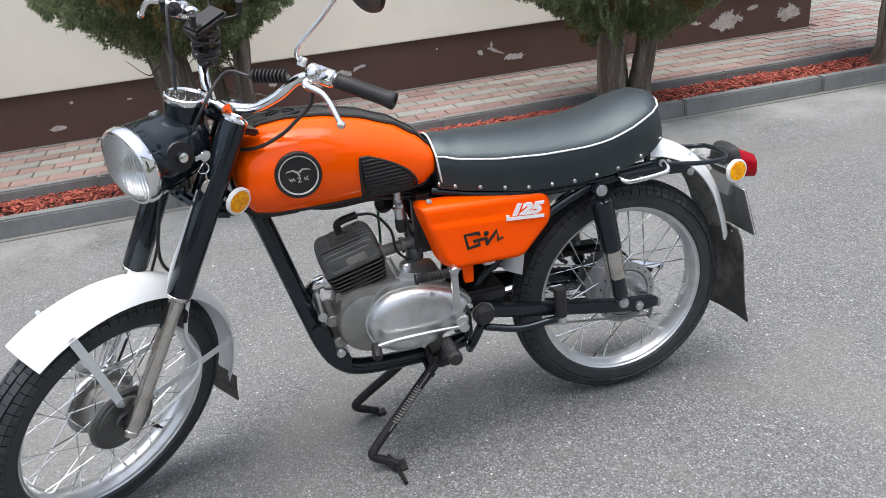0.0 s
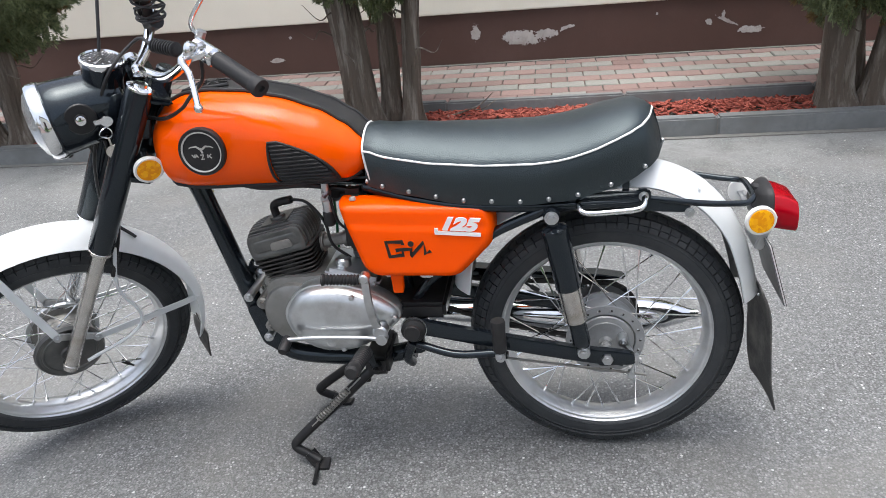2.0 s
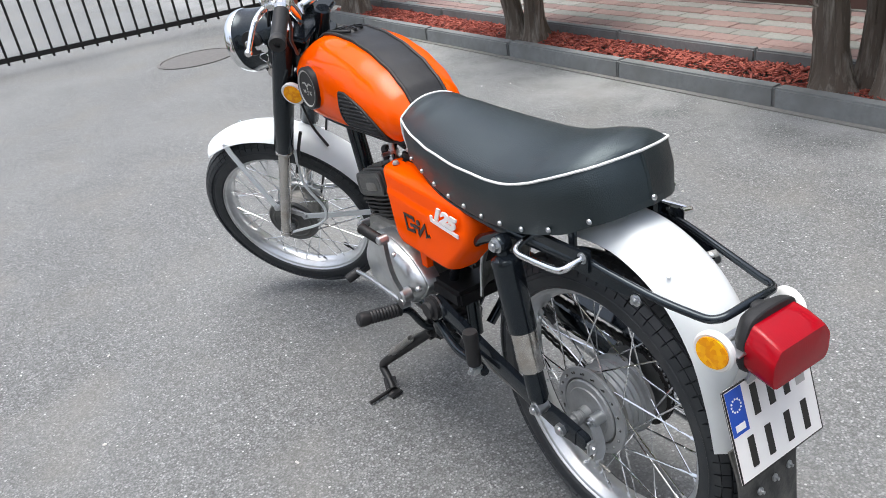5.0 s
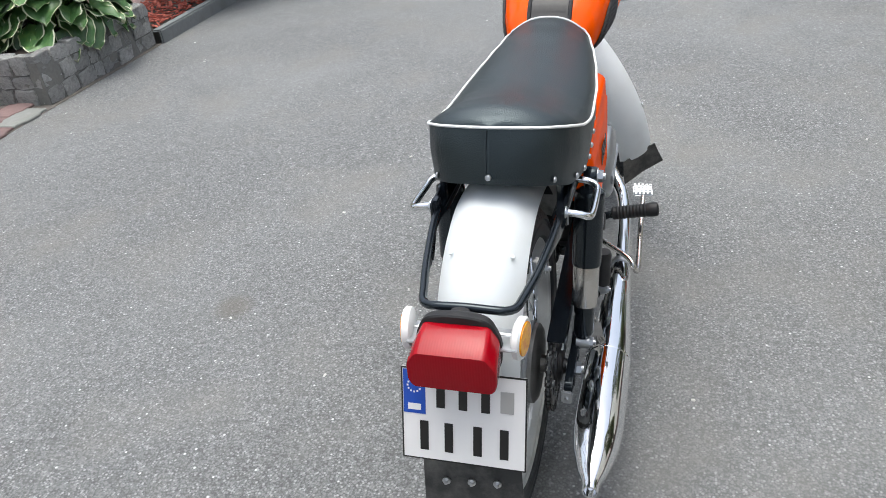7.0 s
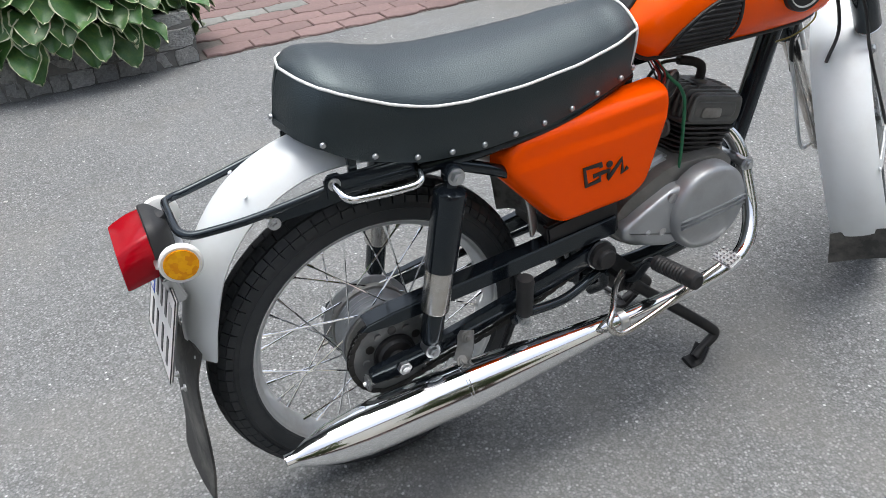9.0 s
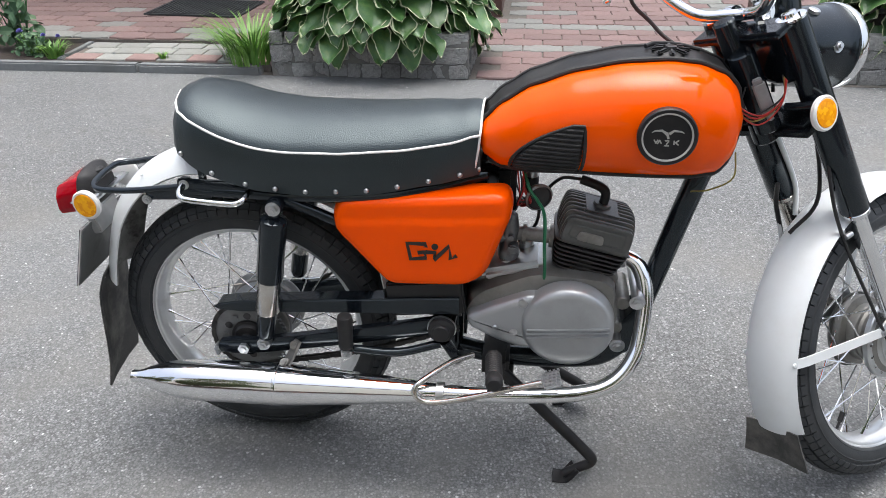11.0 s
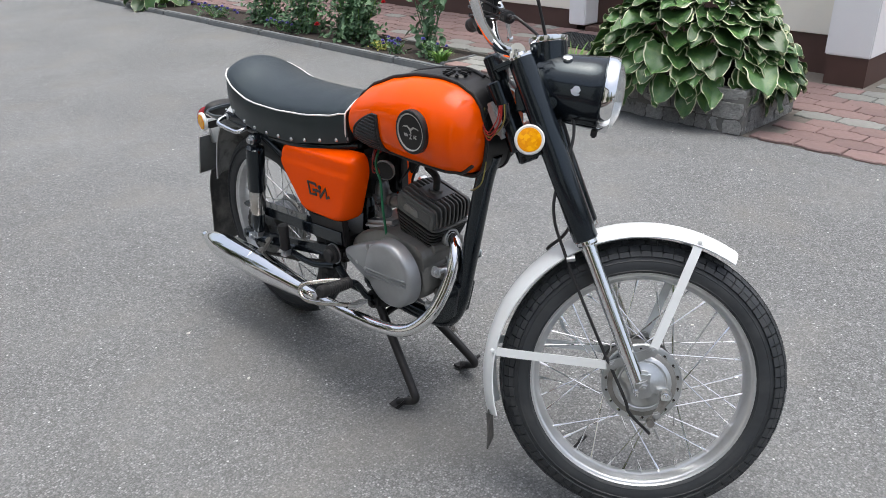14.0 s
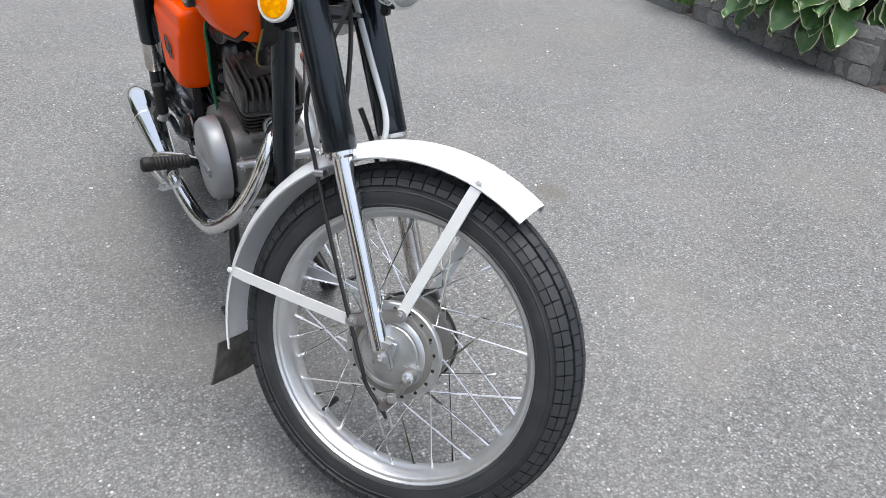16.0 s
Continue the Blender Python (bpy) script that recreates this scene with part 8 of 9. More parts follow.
def trunk(base, top, r0, r1, seed):
    rnd = random.Random(seed)
    n, m = 40, 44
    rings = []
    b, t = Vector(base), Vector(top)
    bow = Vector((rnd.uniform(-0.05, 0.05), rnd.uniform(-0.03, 0.03), 0))
    for i in range(n + 1):
        u = i / n
        c = b.lerp(t, u) + bow * math.sin(math.pi * min(1, u * 1.6)) + Vector((noise.noise((u * 7, seed, 0)), noise.noise((u * 7, seed, 9)), 0)) * 0.012
        flare = 1 + 0.55 * max(0, 1 - u * 12) ** 2
        r = (r0 + (r1 - r0) * u) * flare
        ring = []
        for k in range(m):
            a = 2 * math.pi * k / m
            d = Vector((math.cos(a), math.sin(a), 0))
            w = a + u * 1.2
            flute = 0.22 * noise.noise((math.cos(w) * 1.6, math.sin(w) * 1.6, u * 2.2 + seed)) - 0.30 * abs(noise.noise((math.cos(w) * 5, math.sin(w) * 5, u * 5 + seed * 2))) + 0.13 * noise.noise((math.cos(w) * 9, math.sin(w) * 9, u * 14 + seed))
            ring.append(c + d * r * (1.10 + flute + (0.25 * max(0, 1 - u * 14) * max(0, math.sin(3 * a + seed)))))
        rings.append(ring)
    return rings_mesh(rings)


def tree(x, y, stems, which, turn, label, drop=0.0, lean=0.0):
    t = tagged(new("conifer_tree"), label, "tree", group="row of clipped conifers")
    t.matrix_basis = pose(x, y, 0.055)
    for i, (dx, dy, tx, ty, r) in enumerate(stems):
        part("trunk", trunk((dx, dy, -0.01), (tx, ty, 2.1), r, r * 0.5, which * 10 + i), BARK, t, "fibrous grey-brown bark")
        for k in range(5):
            a = k * 2.4 + i
            z = 0.72 + 0.17 * k
            u = z / 2.1
            s0 = Vector((dx + (tx - dx) * u, dy + (ty - dy) * u, z))
            if k < 3:
                q0 = Vector((dx, dy, 0)).lerp(Vector((tx, ty, 2.1)), (0.40 + 0.10 * k) / 2.1)
                b = a + 1.3
                part("dead_twig", tube([q0, q0 + Vector((0.09 * math.cos(b), 0.09 * math.sin(b), 0.05)), q0 + Vector((0.15 * math.cos(b + 0.4), 0.15 * math.sin(b + 0.4), 0.02)), q0 + Vector((0.24 * math.cos(b + 0.2), 0.24 * math.sin(b + 0.2), 0.10))], 0.004, 6, 4, radii=[0.008, 0.005, 0.003, 0.0015]), BARK, t)
            part("limb", tube([s0, s0 + Vector((0.2 * math.cos(a), 0.2 * math.sin(a), 0.05)), s0 + Vector((0.36 * math.cos(a + 0.3), 0.36 * math.sin(a + 0.3), 0.20))], 0.012, 7, 4, radii=[0.016, 0.011, 0.005]), BARK, t)
    for key, mat_, (V, F), lab in (("crown", THUJA, CROWNS[which][0], "green scale-leaf sprays"), ("dry_foliage", THUJA_DRY, CROWNS[which][1], "browned inner foliage")):
        if (key, which) in CROWN_OBS:
            ob = put_copy(key, CROWN_OBS[key, which], t, pose(lean, 0, -drop, 0, 0, turn), lab)
        else:
            ob = raw(key, V, F, mat_, t, lab)
            ob.matrix_basis = pose(lean, 0, -drop, 0, 0, turn)
            CROWN_OBS[key, which] = ob.data
    return t


TREE_L = "clipped conifer with bare multiple trunks in red mulch"
tree(-1.42, -2.53, [(0.085, 0.03, 0.12, 0.03, 0.082), (-0.085, 0.03, -0.13, 0.02, 0.066), (-0.02, -0.09, -0.02, -0.15, 0.062)], 0, 0, TREE_L, 0.13)
tree(0.96, -2.54, [(0.13, 0.05, 0.30, 0.10, 0.075), (-0.10, 0.02, -0.22, 0.06, 0.050), (0.02, -0.06, 0.04, -0.16, 0.055), (0.21, -0.03, 0.50, -0.05, 0.050)], 1, 40, TREE_L, -0.11, 0.10)
tree(3.25, -2.52, [(0.10, 0.04, 0.25, 0.10, 0.06), (-0.06, 0.04, -0.12, 0.04, 0.06), (0.02, -0.07, 0.02, -0.2, 0.05)], 0, 130, TREE_L, 0.06)
tree(5.75, -2.54, [(0.09, 0.03, 0.30, 0.06, 0.07), (-0.08, 0.02, -0.10, 0.0, 0.07)], 1, 200, TREE_L)
tree(-3.45, -2.53, [(0.06, 0.03, 0.10, 0.03, 0.07), (-0.09, 0.0, -0.2, 0.0, 0.06)], 1, 290, TREE_L)
tree(-5.9, -2.53, [(0.06, 0.03, 0.10, 0.03, 0.07), (-0.09, 0.0, -0.2, 0.0, 0.06)], 0, 250, TREE_L)
tree(3.92, 3.12, [(-0.05, 0.02, -0.25, 0.16, 0.075), (0.07, -0.03, 0.10, 0.06, 0.060)], 0, 75, "clipped conifer with two pale trunks in the far bed", 0.40, 0.35)
tree(6.12, 3.24, [(0.05, 0.0, 0.10, 0.03, 0.11)], 1, 15, "clipped conifer with a dark trunk in the far bed")


# hosta: cream-edged leaves round two planters
def leaf_mesh(name, curl, wid):
    V, F, M = [], [], []
    nu = 12
    vs = [-1.0, -0.905, -0.72, -0.56, -0.42, -0.28, -0.14, 0.0, 0.14, 0.28, 0.42, 0.56, 0.72, 0.905, 1.0]
    nv = len(vs) - 1
    ph = curl * 37
    for i in range(nu + 1):
        u = i / nu
        w = wid * 1.22 * math.sin(math.pi * min(1, u * 0.93 + 0.07) ** 0.60) ** 0.66
        for j in range(nv + 1):
            v = vs[j]
            rag = 1 + 0.05 * math.sin(u * 21 + ph + v) * abs(v) ** 4
            y = v * w * rag
            z = 0.14 * abs(v) ** 1.2 * wid * 2 - curl * u ** 1.7 + (0.011 if j % 2 else -0.011) * (1 - u * 0.7) + 0.065 * math.sin(u * 11 + ph + (1.7 if v > 0 else 0)) * abs(v) ** 2.5
            V.append((u - 0.16 * abs(v) ** 2.2 * (1 - u) ** 1.5, y, z))
    for i in range(nu):
        for j in range(nv):
            a = i * (nv + 1) + j
            F.append((a, a + 1, a + nv + 2, a + nv + 1))
            M.append(1 if j in (0, nv - 1) or (i == nu - 1 and j not in (5, 6, 7, 8)) else 0)
    me = bpy.data.meshes.new(name)
    me.from_pydata(V, [], F)
    me.materials.append(HOSTA)
    me.materials.append(HOSTA_EDGE)
    me.polygons.foreach_set("material_index", M)
    me.polygons.foreach_set("use_smooth", [True] * len(F))
    return me


LEAVES = [leaf_mesh("leaf", c, w) for c, w in ((0.10, 0.33), (0.20, 0.36), (0.15, 0.31), (0.28, 0.35))]


def hosta(cx, cy, z, rx, ry, h, n, seed, label):
    t = tagged(new("hosta"), label, "plant")
    t.matrix_basis = pose(cx, cy, z)
    rnd = random.Random(seed)
    for i in range(n):
        q = math.sqrt((i + 0.5) / n)
        a = i * 2.39996 + rnd.uniform(-0.22, 0.22)
        px, py = rx * q * math.cos(a) * 0.74, ry * q * math.sin(a) * 0.74
        pz = 0.07 + h * (1 - q ** 2.7) + rnd.uniform(-0.035, 0.035)
        L = rnd.uniform(0.130, 0.200) * (0.80 + 0.30 * q)
        pitch = -14 + 50 * q ** 1.5 + rnd.uniform(-12, 12)
        yaw = math.degrees(math.atan2(ry * math.sin(a) * 1.15, rx * math.cos(a))) + rnd.uniform(-34, 34)
        m = pose(px, py, pz, 0, 0, yaw) @ pose(0, 0, 0, rnd.uniform(-20, 20), pitch, 0) @ Matrix.Diagonal((L, L * rnd.uniform(1.02, 1.28), L, 1))
        put_copy("leaf", LEAVES[rnd.randrange(4)], t, m)
    for i in range(n // 5):
        a = 2 * math.pi * i / (n // 5) + rnd.uniform(-0.1, 0.1)
        L = rnd.uniform(0.15, 0.20)
        m = pose(rx * 0.70 * math.cos(a), ry * 0.72 * math.sin(a), rnd.uniform(0.0, 0.10), 0, 0, math.degrees(a) + rnd.uniform(-22, 22)) @ pose(0, 0, 0, rnd.uniform(-18, 18), rnd.uniform(38, 70), 0) @ Matrix.Diagonal((L, L, L, 1))
        put_copy("leaf", LEAVES[rnd.randrange(4)], t, m)
    for i in range(26):
        a = rnd.uniform(0, 6.28)
        e = Vector((rx * 0.55 * math.cos(a), ry * 0.55 * math.sin(a), rnd.uniform(0.12, h * 0.8)))
        part("stalk", tube([(e.x * 0.15, e.y * 0.15, -0.02), (e.x * 0.5, e.y * 0.5, e.z * 0.8), tuple(e)], 0.005, 6, 3), LILY, t)


def planter(name, x0, x1, y0, y1, h, seed, label):
    t = tagged(new(name), label, "planter")
    rnd = random.Random(seed)
    part("core", slab(x0 - 0.002, x1 + 0.002, y0 - 0.002, y1 + 0.002, -0.02, h - 0.04), MORTAR, t, "", True)
    part("soil", slab(x0 + 0.08, x1 - 0.08, y0 + 0.08, y1 - 0.08, h - 0.05, h - 0.015), SOIL, t, "", True)
    variants = []
    for k in range(6):
        b = bm_new()
        bmesh.ops.create_cube(b, size=1)
        bmesh.ops.subdivide_edges(b, edges=list(b.edges), cuts=2, use_grid_fill=True)
        for v in b.verts:
            c = v.co.copy()
            n_edge = sum(1 for q in c if abs(q) > 0.49)
            v.co = c * (1.0 if n_edge < 2 else 0.965 if n_edge == 2 else 0.91)
            v.co += Vector((noise.noise(c * 3 + Vector((k * 5, 0, 0))), noise.noise(c * 3 + Vector((0, k * 5, 9))), noise.noise(c * 3 + Vector((3, 7, k * 5))))) * 0.11
        o = part("stone", b, GRANITE, t, "", False, 1.2)
        variants.append(o.data)
        bpy.data.objects.remove(o)

    def face(ax, a0, a1, fixed, sgn):
        rows = 3
        zz = 0.0
        for r in range(rows):
            rh = h / rows * rnd.uniform(0.80, 1.20) if r < rows - 1 else h - zz
            p = a0
            while p < a1 - 0.02:
                ln = min(rnd.uniform(0.075, 0.15), a1 - p)
                if a1 - (p + ln) < 0.07:
                    ln = a1 - p
                c = p + ln / 2
                dep = 0.075
                loc = (c, fixed + sgn * (0.03 + rnd.uniform(-0.010, 0.006)), zz + rh / 2) if ax == "x" else (fixed + sgn * (0.03 + rnd.uniform(-0.010, 0.006)), c, zz + rh / 2)
                dims = (ln - 0.004, dep, rh - 0.004) if ax == "x" else (dep, ln - 0.004, rh - 0.004)
                put_copy("stone", variants[rnd.randrange(6)], t, pose(*loc, rnd.uniform(-4, 4), rnd.uniform(-4, 4), rnd.uniform(-3, 3)) @ Matrix.Diagonal((*dims, 1)))
                p += ln
            zz += rh

    face("x", x0, x1, y0, 1)
    face("x", x0, x1, y1, -1)
    face("y", y0 + 0.06, y1 - 0.06, x0, 1)
    face("y", y0 + 0.06, y1 - 0.06, x1, -1)


planter("stone_planter", -0.90, 0.235, 2.858, 3.52, 0.255, 11, "low planter of rough grey granite blocks")
planter("stone_planter", 2.09, 3.10, 2.90, 3.56, 0.27, 12, "low planter of rough grey granite blocks by the bed")
hosta(-0.30, 3.17, 0.24, 0.80, 0.52, 0.44, 250, 21, "lush hosta with cream-edged leaves overhanging its stone planter")
hosta(2.66, 3.24, 0.25, 0.55, 0.44, 0.34, 130, 22, "hosta with cream-edged leaves in the stone planter")


def blades(name, cx, cy, z, n, h, spread, seed, material, label, cat):
    rnd = random.Random(seed)
    V, F = [], []
    for i in range(n):
        a = rnd.uniform(0, 6.283)
        r = spread * 0.35 * math.sqrt(rnd.random())
        p = Vector((cx + r * math.cos(a), cy + r * math.sin(a), z))
        d = Vector((math.cos(a), math.sin(a), 0))
        w = Vector((-d.y, d.x, 0)) * rnd.uniform(0.004, 0.008)
        H = h * rnd.uniform(0.6, 1.0)
        b = len(V)
        for k in range(5):
            u = k / 4
            c = p + d * spread * rnd.uniform(0.5, 0.7) * u ** 2 * 0.8 + Vector((0, 0, H * (u - 0.30 * u ** 3)))
            ww = w * (1 - u ** 2 * 0.95)
            V += [c - ww, c + ww]
        F += [(b + 2 * k, b + 2 * k + 1, b + 2 * k + 3, b + 2 * k + 2) for k in range(4)]
    return tagged(raw(name, V, F, material), label, cat)


blades("daylily", -1.06, 3.0, 0.05, 210, 0.36, 0.46, 31, LILY, "clump of bright green strap leaves beside the planter", "plant")
blades("grass_tuft", -2.30, 2.98, 0.05, 70, 0.13, 0.16, 32, LILY, "small green grass tuft at the end of the bed", "plant")
blades("grass_tuft", -1.60, 2.96, 0.06, 24, 0.06, 0.07, 33, LILY, "tiny weed between the pavers", "plant")
blades("weed", 4.35, 3.55, 0.08, 30, 0.14, 0.14, 34, LILY, "green weed on the edge of the far bed", "plant")
rnd_ = random.Random(77)
V, F = [], []
for i in range(9000):
    x, y = rnd_.uniform(4.7, 10), rnd_.uniform(-8, WALL_Y - 0.37)
    a, h = rnd_.uniform(0, 6.28), rnd_.uniform(0.03, 0.08)
    b = len(V)
    w = Vector((math.cos(a), math.sin(a), 0)) * 0.004
    p = Vector((x, y, 0.07))
    V += [p - w, p + w, p + Vector((rnd_.uniform(-0.03, 0.03), rnd_.uniform(-0.03, 0.03), h))]
    F.append((b, b + 1, b + 2))
tagged(raw("lawn_grass", V, F, GRASSM), "short green lawn grass", "grass", kind="stuff")


def bush(name, cx, cy, z, rx, ry, h, n, size, seed, material, label, flowers=(), sparse=False):
    t = tagged(new(name), label, "plant")
    rnd = random.Random(seed)
    V, F = [], []
    for i in range(n):
        a, q = rnd.uniform(0, 6.283), math.sqrt(rnd.random())
        zz = rnd.random()
        lump = 0.70 + 0.75 * noise.noise((math.cos(a) * 2 + seed, math.sin(a) * 2, zz * 3))
        c = Vector((cx + rx * q * math.cos(a) * lump * (1.05 - 0.45 * zz), cy + ry * q * math.sin(a) * lump * (1.05 - 0.45 * zz), z + h * zz))
        n_ = Vector((rnd.gauss(0, 0.6), rnd.gauss(0, 0.6) - 0.3, 0.8)).normalized()
        u = n_.cross(Vector((rnd.random() - 0.5, rnd.random() - 0.5, 0.1))).normalized()
        v = n_.cross(u)
        s = size * rnd.uniform(0.6, 1.15)
        b = len(V)
        V += [c - u * s, c - u * s * 0.3 + v * s * 0.55 + n_ * s * 0.1, c + u * s * 0.4 + v * s * 0.5 + n_ * s * 0.1, c + u * s, c + u * s * 0.4 - v * s * 0.5 + n_ * s * 0.1, c - u * s * 0.3 - v * s * 0.55 + n_ * s * 0.1]
        F += [(b, b + 1, b + 2, b + 3), (b, b + 3, b + 4, b + 5)]
    raw("leaves", V, F, material, t)
    for k in range(7):
        a = k * 0.9
        e = Vector((cx + rx * 0.6 * math.cos(a), cy + ry * 0.6 * math.sin(a), z + h * rnd.uniform(0.7, 1.0)))
        part("stem", tube([(cx + 0.1 * rx * math.cos(a), cy + 0.1 * ry * math.sin(a), z - 0.01), (cx + 0.35 * rx * math.cos(a), cy + 0.35 * ry * math.sin(a), z + h * 0.45), tuple(e)], 0.004, 6, 3), LILY if not sparse else ROSELEAF, t)
    for fx_, fy_, fz_, fr_, fm in flowers:
        FV, FF = [], []
        for k in range(26):
            a = k * 2.4
            tilt = 0.15 + 1.15 * (k / 26)
            d = Vector((math.cos(a) * math.sin(tilt), math.sin(a) * math.sin(tilt), math.cos(tilt)))
            u = Vector((-math.sin(a), math.cos(a), 0))
            c = Vector((fx_, fy_, fz_)) + d * fr_ * 0.55
            b = len(FV)
            FV += [c - d * fr_ * 0.35, c + u * fr_ * 0.42, c + d * fr_ * 0.45 + Vector((0, 0, fr_ * 0.1)), c - u * fr_ * 0.42]
            FF.append((b, b + 1, b + 2, b + 3))
        raw("flower", FV, FF, fm, t)
    return t


R, K, W_ = PETAL_RED, PETAL_PINK, PETAL_VIOLET
bush("rose_bush", -3.52, 3.12, 0.05, 0.50, 0.24, 0.42, 1700, 0.027, 41, ROSELEAF, "bushy red rose in the flower bed", [(-3.55, 2.95, 0.50, 0.056, R), (-3.16, 3.08, 0.50, 0.040, R), (-3.75, 2.86, 0.19, 0.034, R), (-3.05, 3.05, 0.42, 0.028, R)])
bush("rose_bush", -4.25, 3.10, 0.05, 0.46, 0.24, 0.46, 1000, 0.028, 42, ROSELEAF, "pink and red rose in the flower bed", [(-4.17, 2.86, 0.37, 0.070, K), (-4.42, 2.92, 0.50, 0.044, R), (-4.6, 2.95, 0.46, 0.034, R)])
bush("rose_bush", -4.95, 3.12, 0.05, 0.45, 0.22, 0.45, 900, 0.030, 43, ROSELEAF, "rose bush with a few blooms in the bed", [(-4.8, 2.95, 0.40, 0.035, K)])
bush("rose_bush", -2.62, 3.16, 0.05, 0.26, 0.16, 0.56, 150, 0.048, 44, ROSELEAF, "tall thin rose shoots in the flower bed", (), True)
pf = [(-2.86 + 0.05 * math.cos(k * 2.2) * (1 + k % 3), 2.98 + 0.03 * math.sin(k * 1.7) * (1 + k % 2), 0.11 + 0.012 * (k % 5), 0.022, W_) for k in range(11)]
bush("pansies", -2.86, 3.0, 0.05, 0.16, 0.09, 0.09, 120, 0.016, 45, ROSELEAF, "violet pansies in the flower bed", pf)
bush("pansies", -2.45, 3.02, 0.05, 0.16, 0.10, 0.13, 190, 0.022, 46, ROSELEAF, "leafy pansies with violet blooms", [(-2.48, 2.96, 0.20, 0.024, W_), (-2.36, 3.0, 0.17, 0.02, W_), (-2.28, 3.02, 0.16, 0.02, W_)])
bush("stonecrop", -3.06, 2.99, 0.05, 0.15, 0.07, 0.07, 170, 0.012, 47, YELLOWLEAF, "yellow-green stonecrop cushion in the bed")
pf = [(-5.3 - 0.09 * k, 2.98 + 0.02 * math.sin(k * 1.7), 0.13 + 0.015 * (k % 4), 0.026, W_) for k in range(12)]
bush("pansies", -5.8, 3.0, 0.05, 0.55, 0.10, 0.12, 220, 0.018, 48, ROSELEAF, "violet pansies along the kerb", pf)
bush("pansies", -4.5, 2.98, 0.05, 0.35, 0.07, 0.10, 150, 0.016, 49, ROSELEAF, "low violet pansies along the kerb", [(-4.3 - 0.07 * k, 2.96, 0.12 + 0.01 * (k % 3), 0.022, W_) for k in range(7)])
hosta(-7.3, 3.15, 0.05, 0.55, 0.40, 0.30, 60, 23, "hosta at the end of the flower bed")
bush("shrub", 7.9, -5.2, 0.07, 0.5, 0.5, 0.6, 700, 0.03, 50, ROSELEAF, "round green shrub on the lawn")

# fallen twigs by the trunks, small litter on the asphalt
tw = tagged(part("twig", join(tube([(0.70, -2.58, 0.08), (0.60, -2.62, 0.10), (0.50, -2.60, 0.14), (0.42, -2.64, 0.20)], 0.006, 6, 4, radii=[0.008, 0.006, 0.004, 0.002]), tube([(0.55, -2.61, 0.12), (0.48, -2.56, 0.13), (0.40, -2.55, 0.18)], 0.003, 6, 4)), BARK), "dry grey twig lying on the mulch", "twig")
rnd_ = random.Random(9)
for i in range(46):
    x, y = rnd_.uniform(-2.5, 3.5), rnd_.uniform(-2.2, 2.75)
    if -0.5 < x < 1.6 and -0.3 < y < 0.35:
        continue
    b = box(rnd_.uniform(0.006, 0.014), rnd_.uniform(0.005, 0.010), 0.005, (x, y, 0.002), 0.0015, (rnd_.uniform(-10, 10), 0, rnd_.uniform(0, 360)), 1)
    tagged(part("pebble", b, GRAVEL), "small pale pebble on the asphalt", "pebble", group="pebbles on the asphalt")


# ---- paving stones ----
def prism(poly, t=0.03, bev=0.005):
    q = inset(poly, bev)
    b = bm_new()
    r0 = [b.verts.new((p[0], p[1], -t)) for p in poly]
    r1 = [b.verts.new((p[0], p[1], -bev)) for p in poly]
    r2 = [b.verts.new((p[0], p[1], 0)) for p in q]
    for a, c in ((r0, r1), (r1, r2)):
        for k in range(len(poly)):
            j = (k + 1) % len(poly)
            b.faces.new((a[k], a[j], c[j], c[k]))
    b.faces.new(r2)
    return b


def paver_set(parent, poly, mats, spots, limit):
    """spots: (x, y, z, material index). The first 'limit' are objects of their own, the rest one joined part."""
    rnd = random.Random(4)
    mes = []
    for m in mats:
        o = part("paver", prism(poly), m, parent, "", True)
        mes.append(o.data)
        bpy.data.objects.remove(o)
    V, F, M = [], [], []
    q = inset(poly, 0.005)
    n = len(poly)
    for i, (x, y, z, k) in enumerate(spots):
        dz = rnd.uniform(-0.0025, 0.0025)
        if i < limit:
            put_copy("paver", mes[k], parent, pose(x, y, z + dz, rnd.uniform(-0.5, 0.5), rnd.uniform(-0.5, 0.5), rnd.uniform(-0.6, 0.6)))
        else:
            b = len(V)
            V += [(x + p[0], y + p[1], z + dz - 0.02) for p in poly] + [(x + p[0], y + p[1], z + dz) for p in q]
            F += [(b + j, b + (j + 1) % n, b + n + (j + 1) % n, b + n + j) for j in range(n)] + [tuple(b + n + j for j in range(n))]
            M += [k] * (n + 1)
    if V:
        tagged(raw("pavers", V, F, mats, parent, "", M), kind="stuff")


def rect(w, h):
    return [Vector(p) for p in ((-w / 2, -h / 2), (w / 2, -h / 2), (w / 2, h / 2), (-w / 2, h / 2))]


obs = bpy.data.objects
rows_ = []
PH, PL = 0.122, 0.200
rp = random.Random(12)
for r in range(8):
    y = -2.802 - PH / 2 - r * PH
    k0 = 0 if r % 2 == 1 or r in (0, 7) else 1
    x = -9.0 + (r % 2) * PL / 2
    while x < 7.0:
        rows_.append((x, y, WALK_Z, k0 if rp.random() > 0.04 else 1 - k0))
        x += PL
rows_.sort(key=lambda p: abs(p[0] - 0.9))
for x in [4.3 + PL * i for i in range(14)]:
    for j in range(5):
        rows_.append((x, WALL_Y - 0.05 - j * PH + 0.005, WALK_Z, 0 if rp.random() > 0.3 else 1))
for i in range(22):
    for j in range(40):
        rows_.append((-4.05 - PL * i, WALL_Y - 0.06 - j * PH, WALK_Z, 1 if rp.random() > 0.3 else 0))
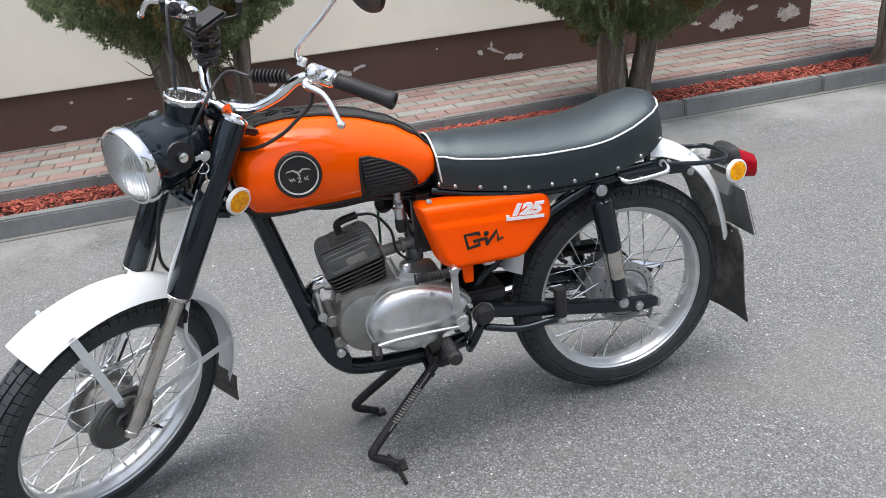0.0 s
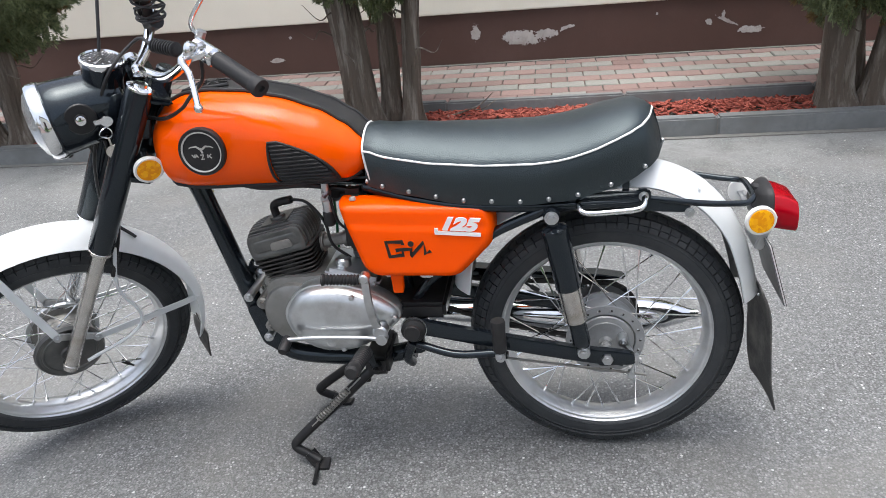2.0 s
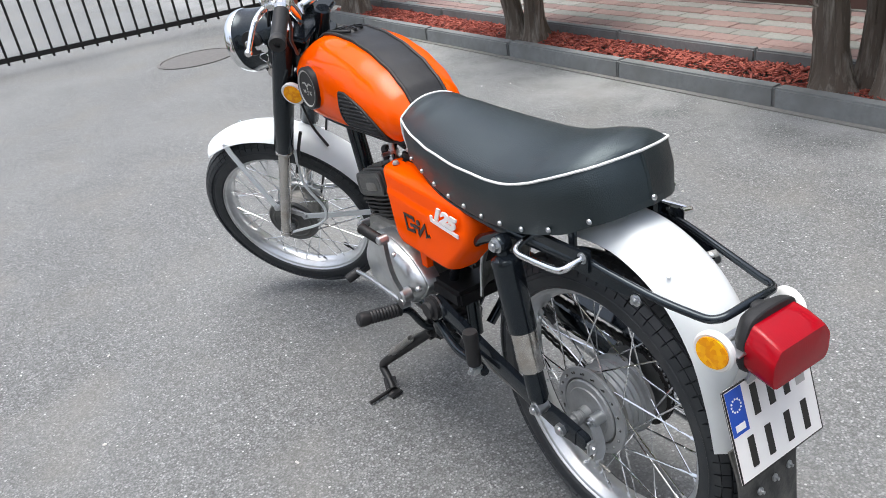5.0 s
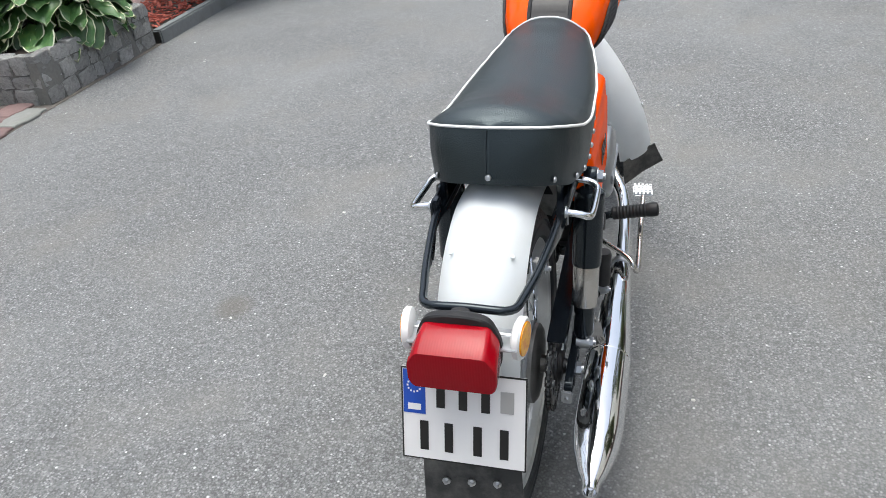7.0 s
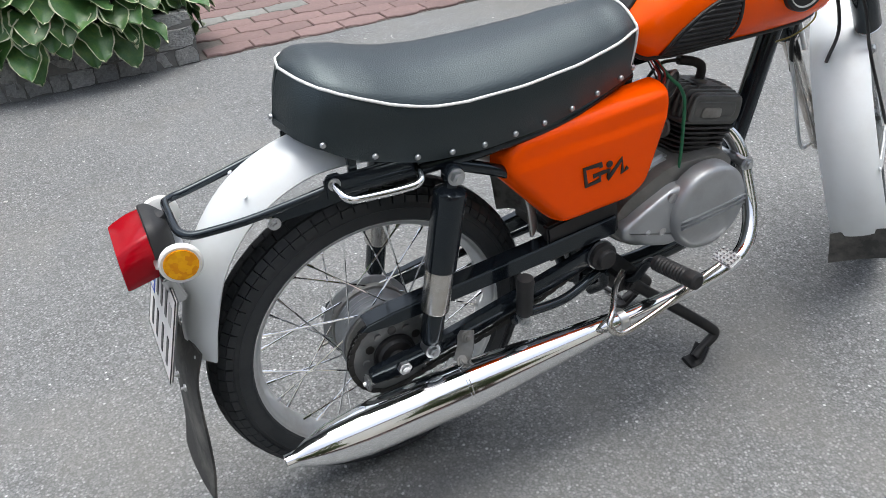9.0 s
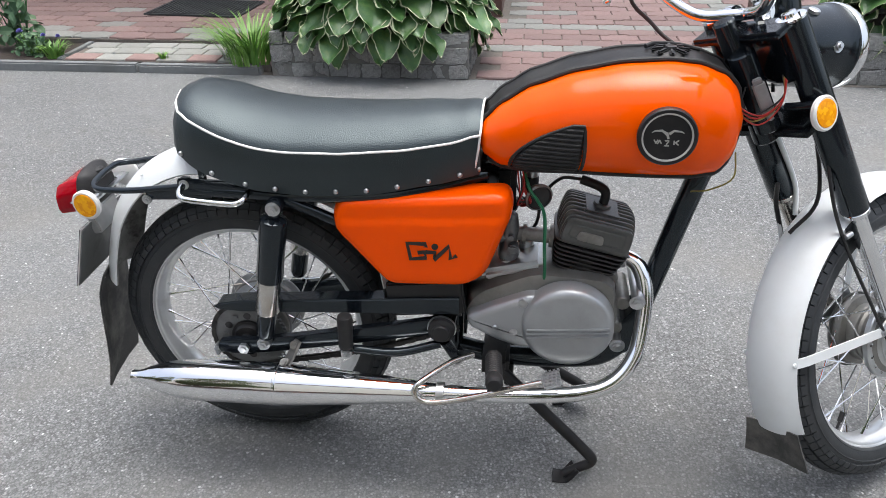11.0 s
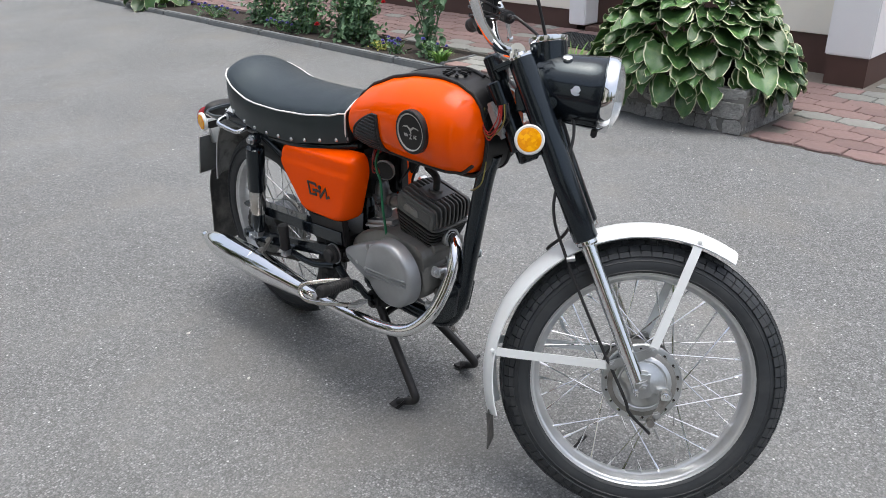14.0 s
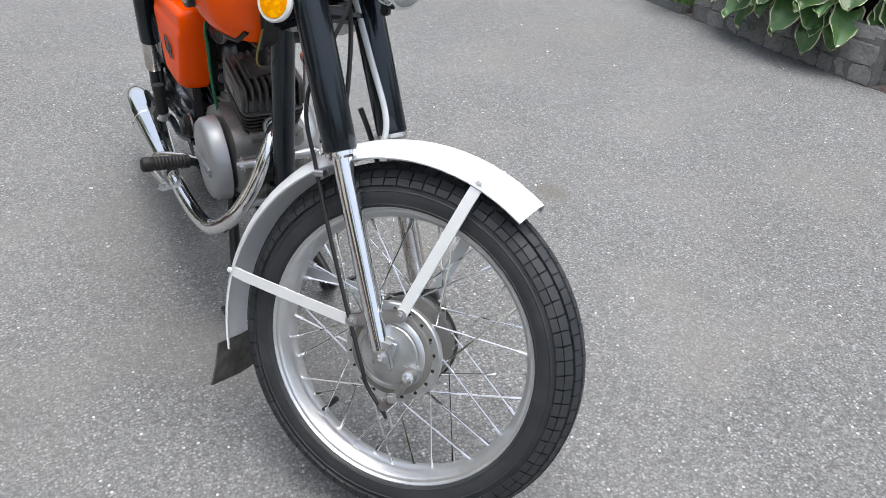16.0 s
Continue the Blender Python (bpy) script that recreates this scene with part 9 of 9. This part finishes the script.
paver_set(obs["walk_base"], rect(PL - 0.006, PH - 0.006), [PAVER_RED, PAVER_GREY], rows_, 300)
structure("walk_base_end", slab(-9, HX0 - 0.01, -9, WALL_Y - 0.02, -0.02, WALK_Z - 0.012), SAND, "sandy bedding of the paving past the house")

HL, HH, HB, HS = 0.250, 0.160, 0.017, 0.025
HE = (HL - 2 * HS) / 4
quarter = ((HL / 2, HH / 2 - HB), (HL / 2 - HE, HH / 2 - HB), (HL / 2 - HE - HS, HH / 2))
hexa = [(x, y) for x, y in quarter] + [(-x, y) for x, y in reversed(quarter)] + [(-x, -y) for x, y in quarter] + [(x, -y) for x, y in reversed(quarter)]
hexa = [Vector((x * (1 - 0.006 / HL), y * (1 - 0.006 / HH))) for x, y in hexa]


def hex_spots(x0, x1, y0, y1, z, grey, seed, skip=()):
    rr = random.Random(seed)
    out = []
    pitch = HH - HB
    for r in range(int((y1 - y0) / pitch) + 1):
        for c in range(int((x1 - x0) / HL) + 1):
            x, y = x0 + c * HL + (r % 2) * HL / 2, y0 + r * pitch
            if any(a <= x <= b and d <= y <= e for a, b, d, e in skip):
                continue
            out.append((x, y, z, 1 if rr.random() < grey(x, y) else 0))
    return out


def drive_grey(x, y):
    if abs(y - 3.50) < 0.072 or abs(y - 4.07) < 0.072:
        return 0.92
    if y > 4.2 and (abs(x - 1.99) < 0.11 or abs(x - 0.48) < 0.14):
        return 0.95
    return 0.95 if 0.93 < x < 1.48 and (abs(y - 5.1) < 0.12 or abs(y - 6.7) < 0.12) else 0.02


hs = hex_spots(-0.85, 6.4, EDGE_Y + 0.082, 9.6, 0.013, drive_grey, 3, ((-1.0, 0.32, 2.8, 3.60), (2.03, 3.2, 2.8, 3.62), (3.05, 7, 2.8, 3.6), (-1, 0.42, 4.32, 12)))
hs.sort(key=lambda p: (p[0] - 1.0) ** 2 + (p[1] - 2.9) ** 2)
paver_set(obs["drive_base"], hexa, [DRIVE_RED, DRIVE_GREY], hs, 290)
hw = hex_spots(-9.5, -1.0, 3.38, 4.58, 0.090, lambda x, y: 0.8 if y < 3.5 and x > -3 else 0.05, 5)
hw.sort(key=lambda p: (p[0] + 1.5) ** 2 + (p[1] - 3.3) ** 2)
paver_set(obs["rear_walk_base"], hexa, [DRIVE_RED, DRIVE_GREY], hw, 120)
structure("side_walk_base", slab(-2.215, -0.93, EDGE_Y + 0.06, 3.30, -0.02, 0.052), SAND, "sandy bedding beside the planter")
gs = []
for r in range(3):
    for c in range(7):
        gs.append((-2.11 + c * 0.19 + (r % 2) * 0.05, EDGE_Y + 0.125 + r * 0.125, 0.064, 0 if r == 0 and c % 2 == 0 else 1))
paver_set(obs["side_walk_base"], rect(0.184, 0.119), [PAVER_RED, PAVER_GREY], gs, 99)
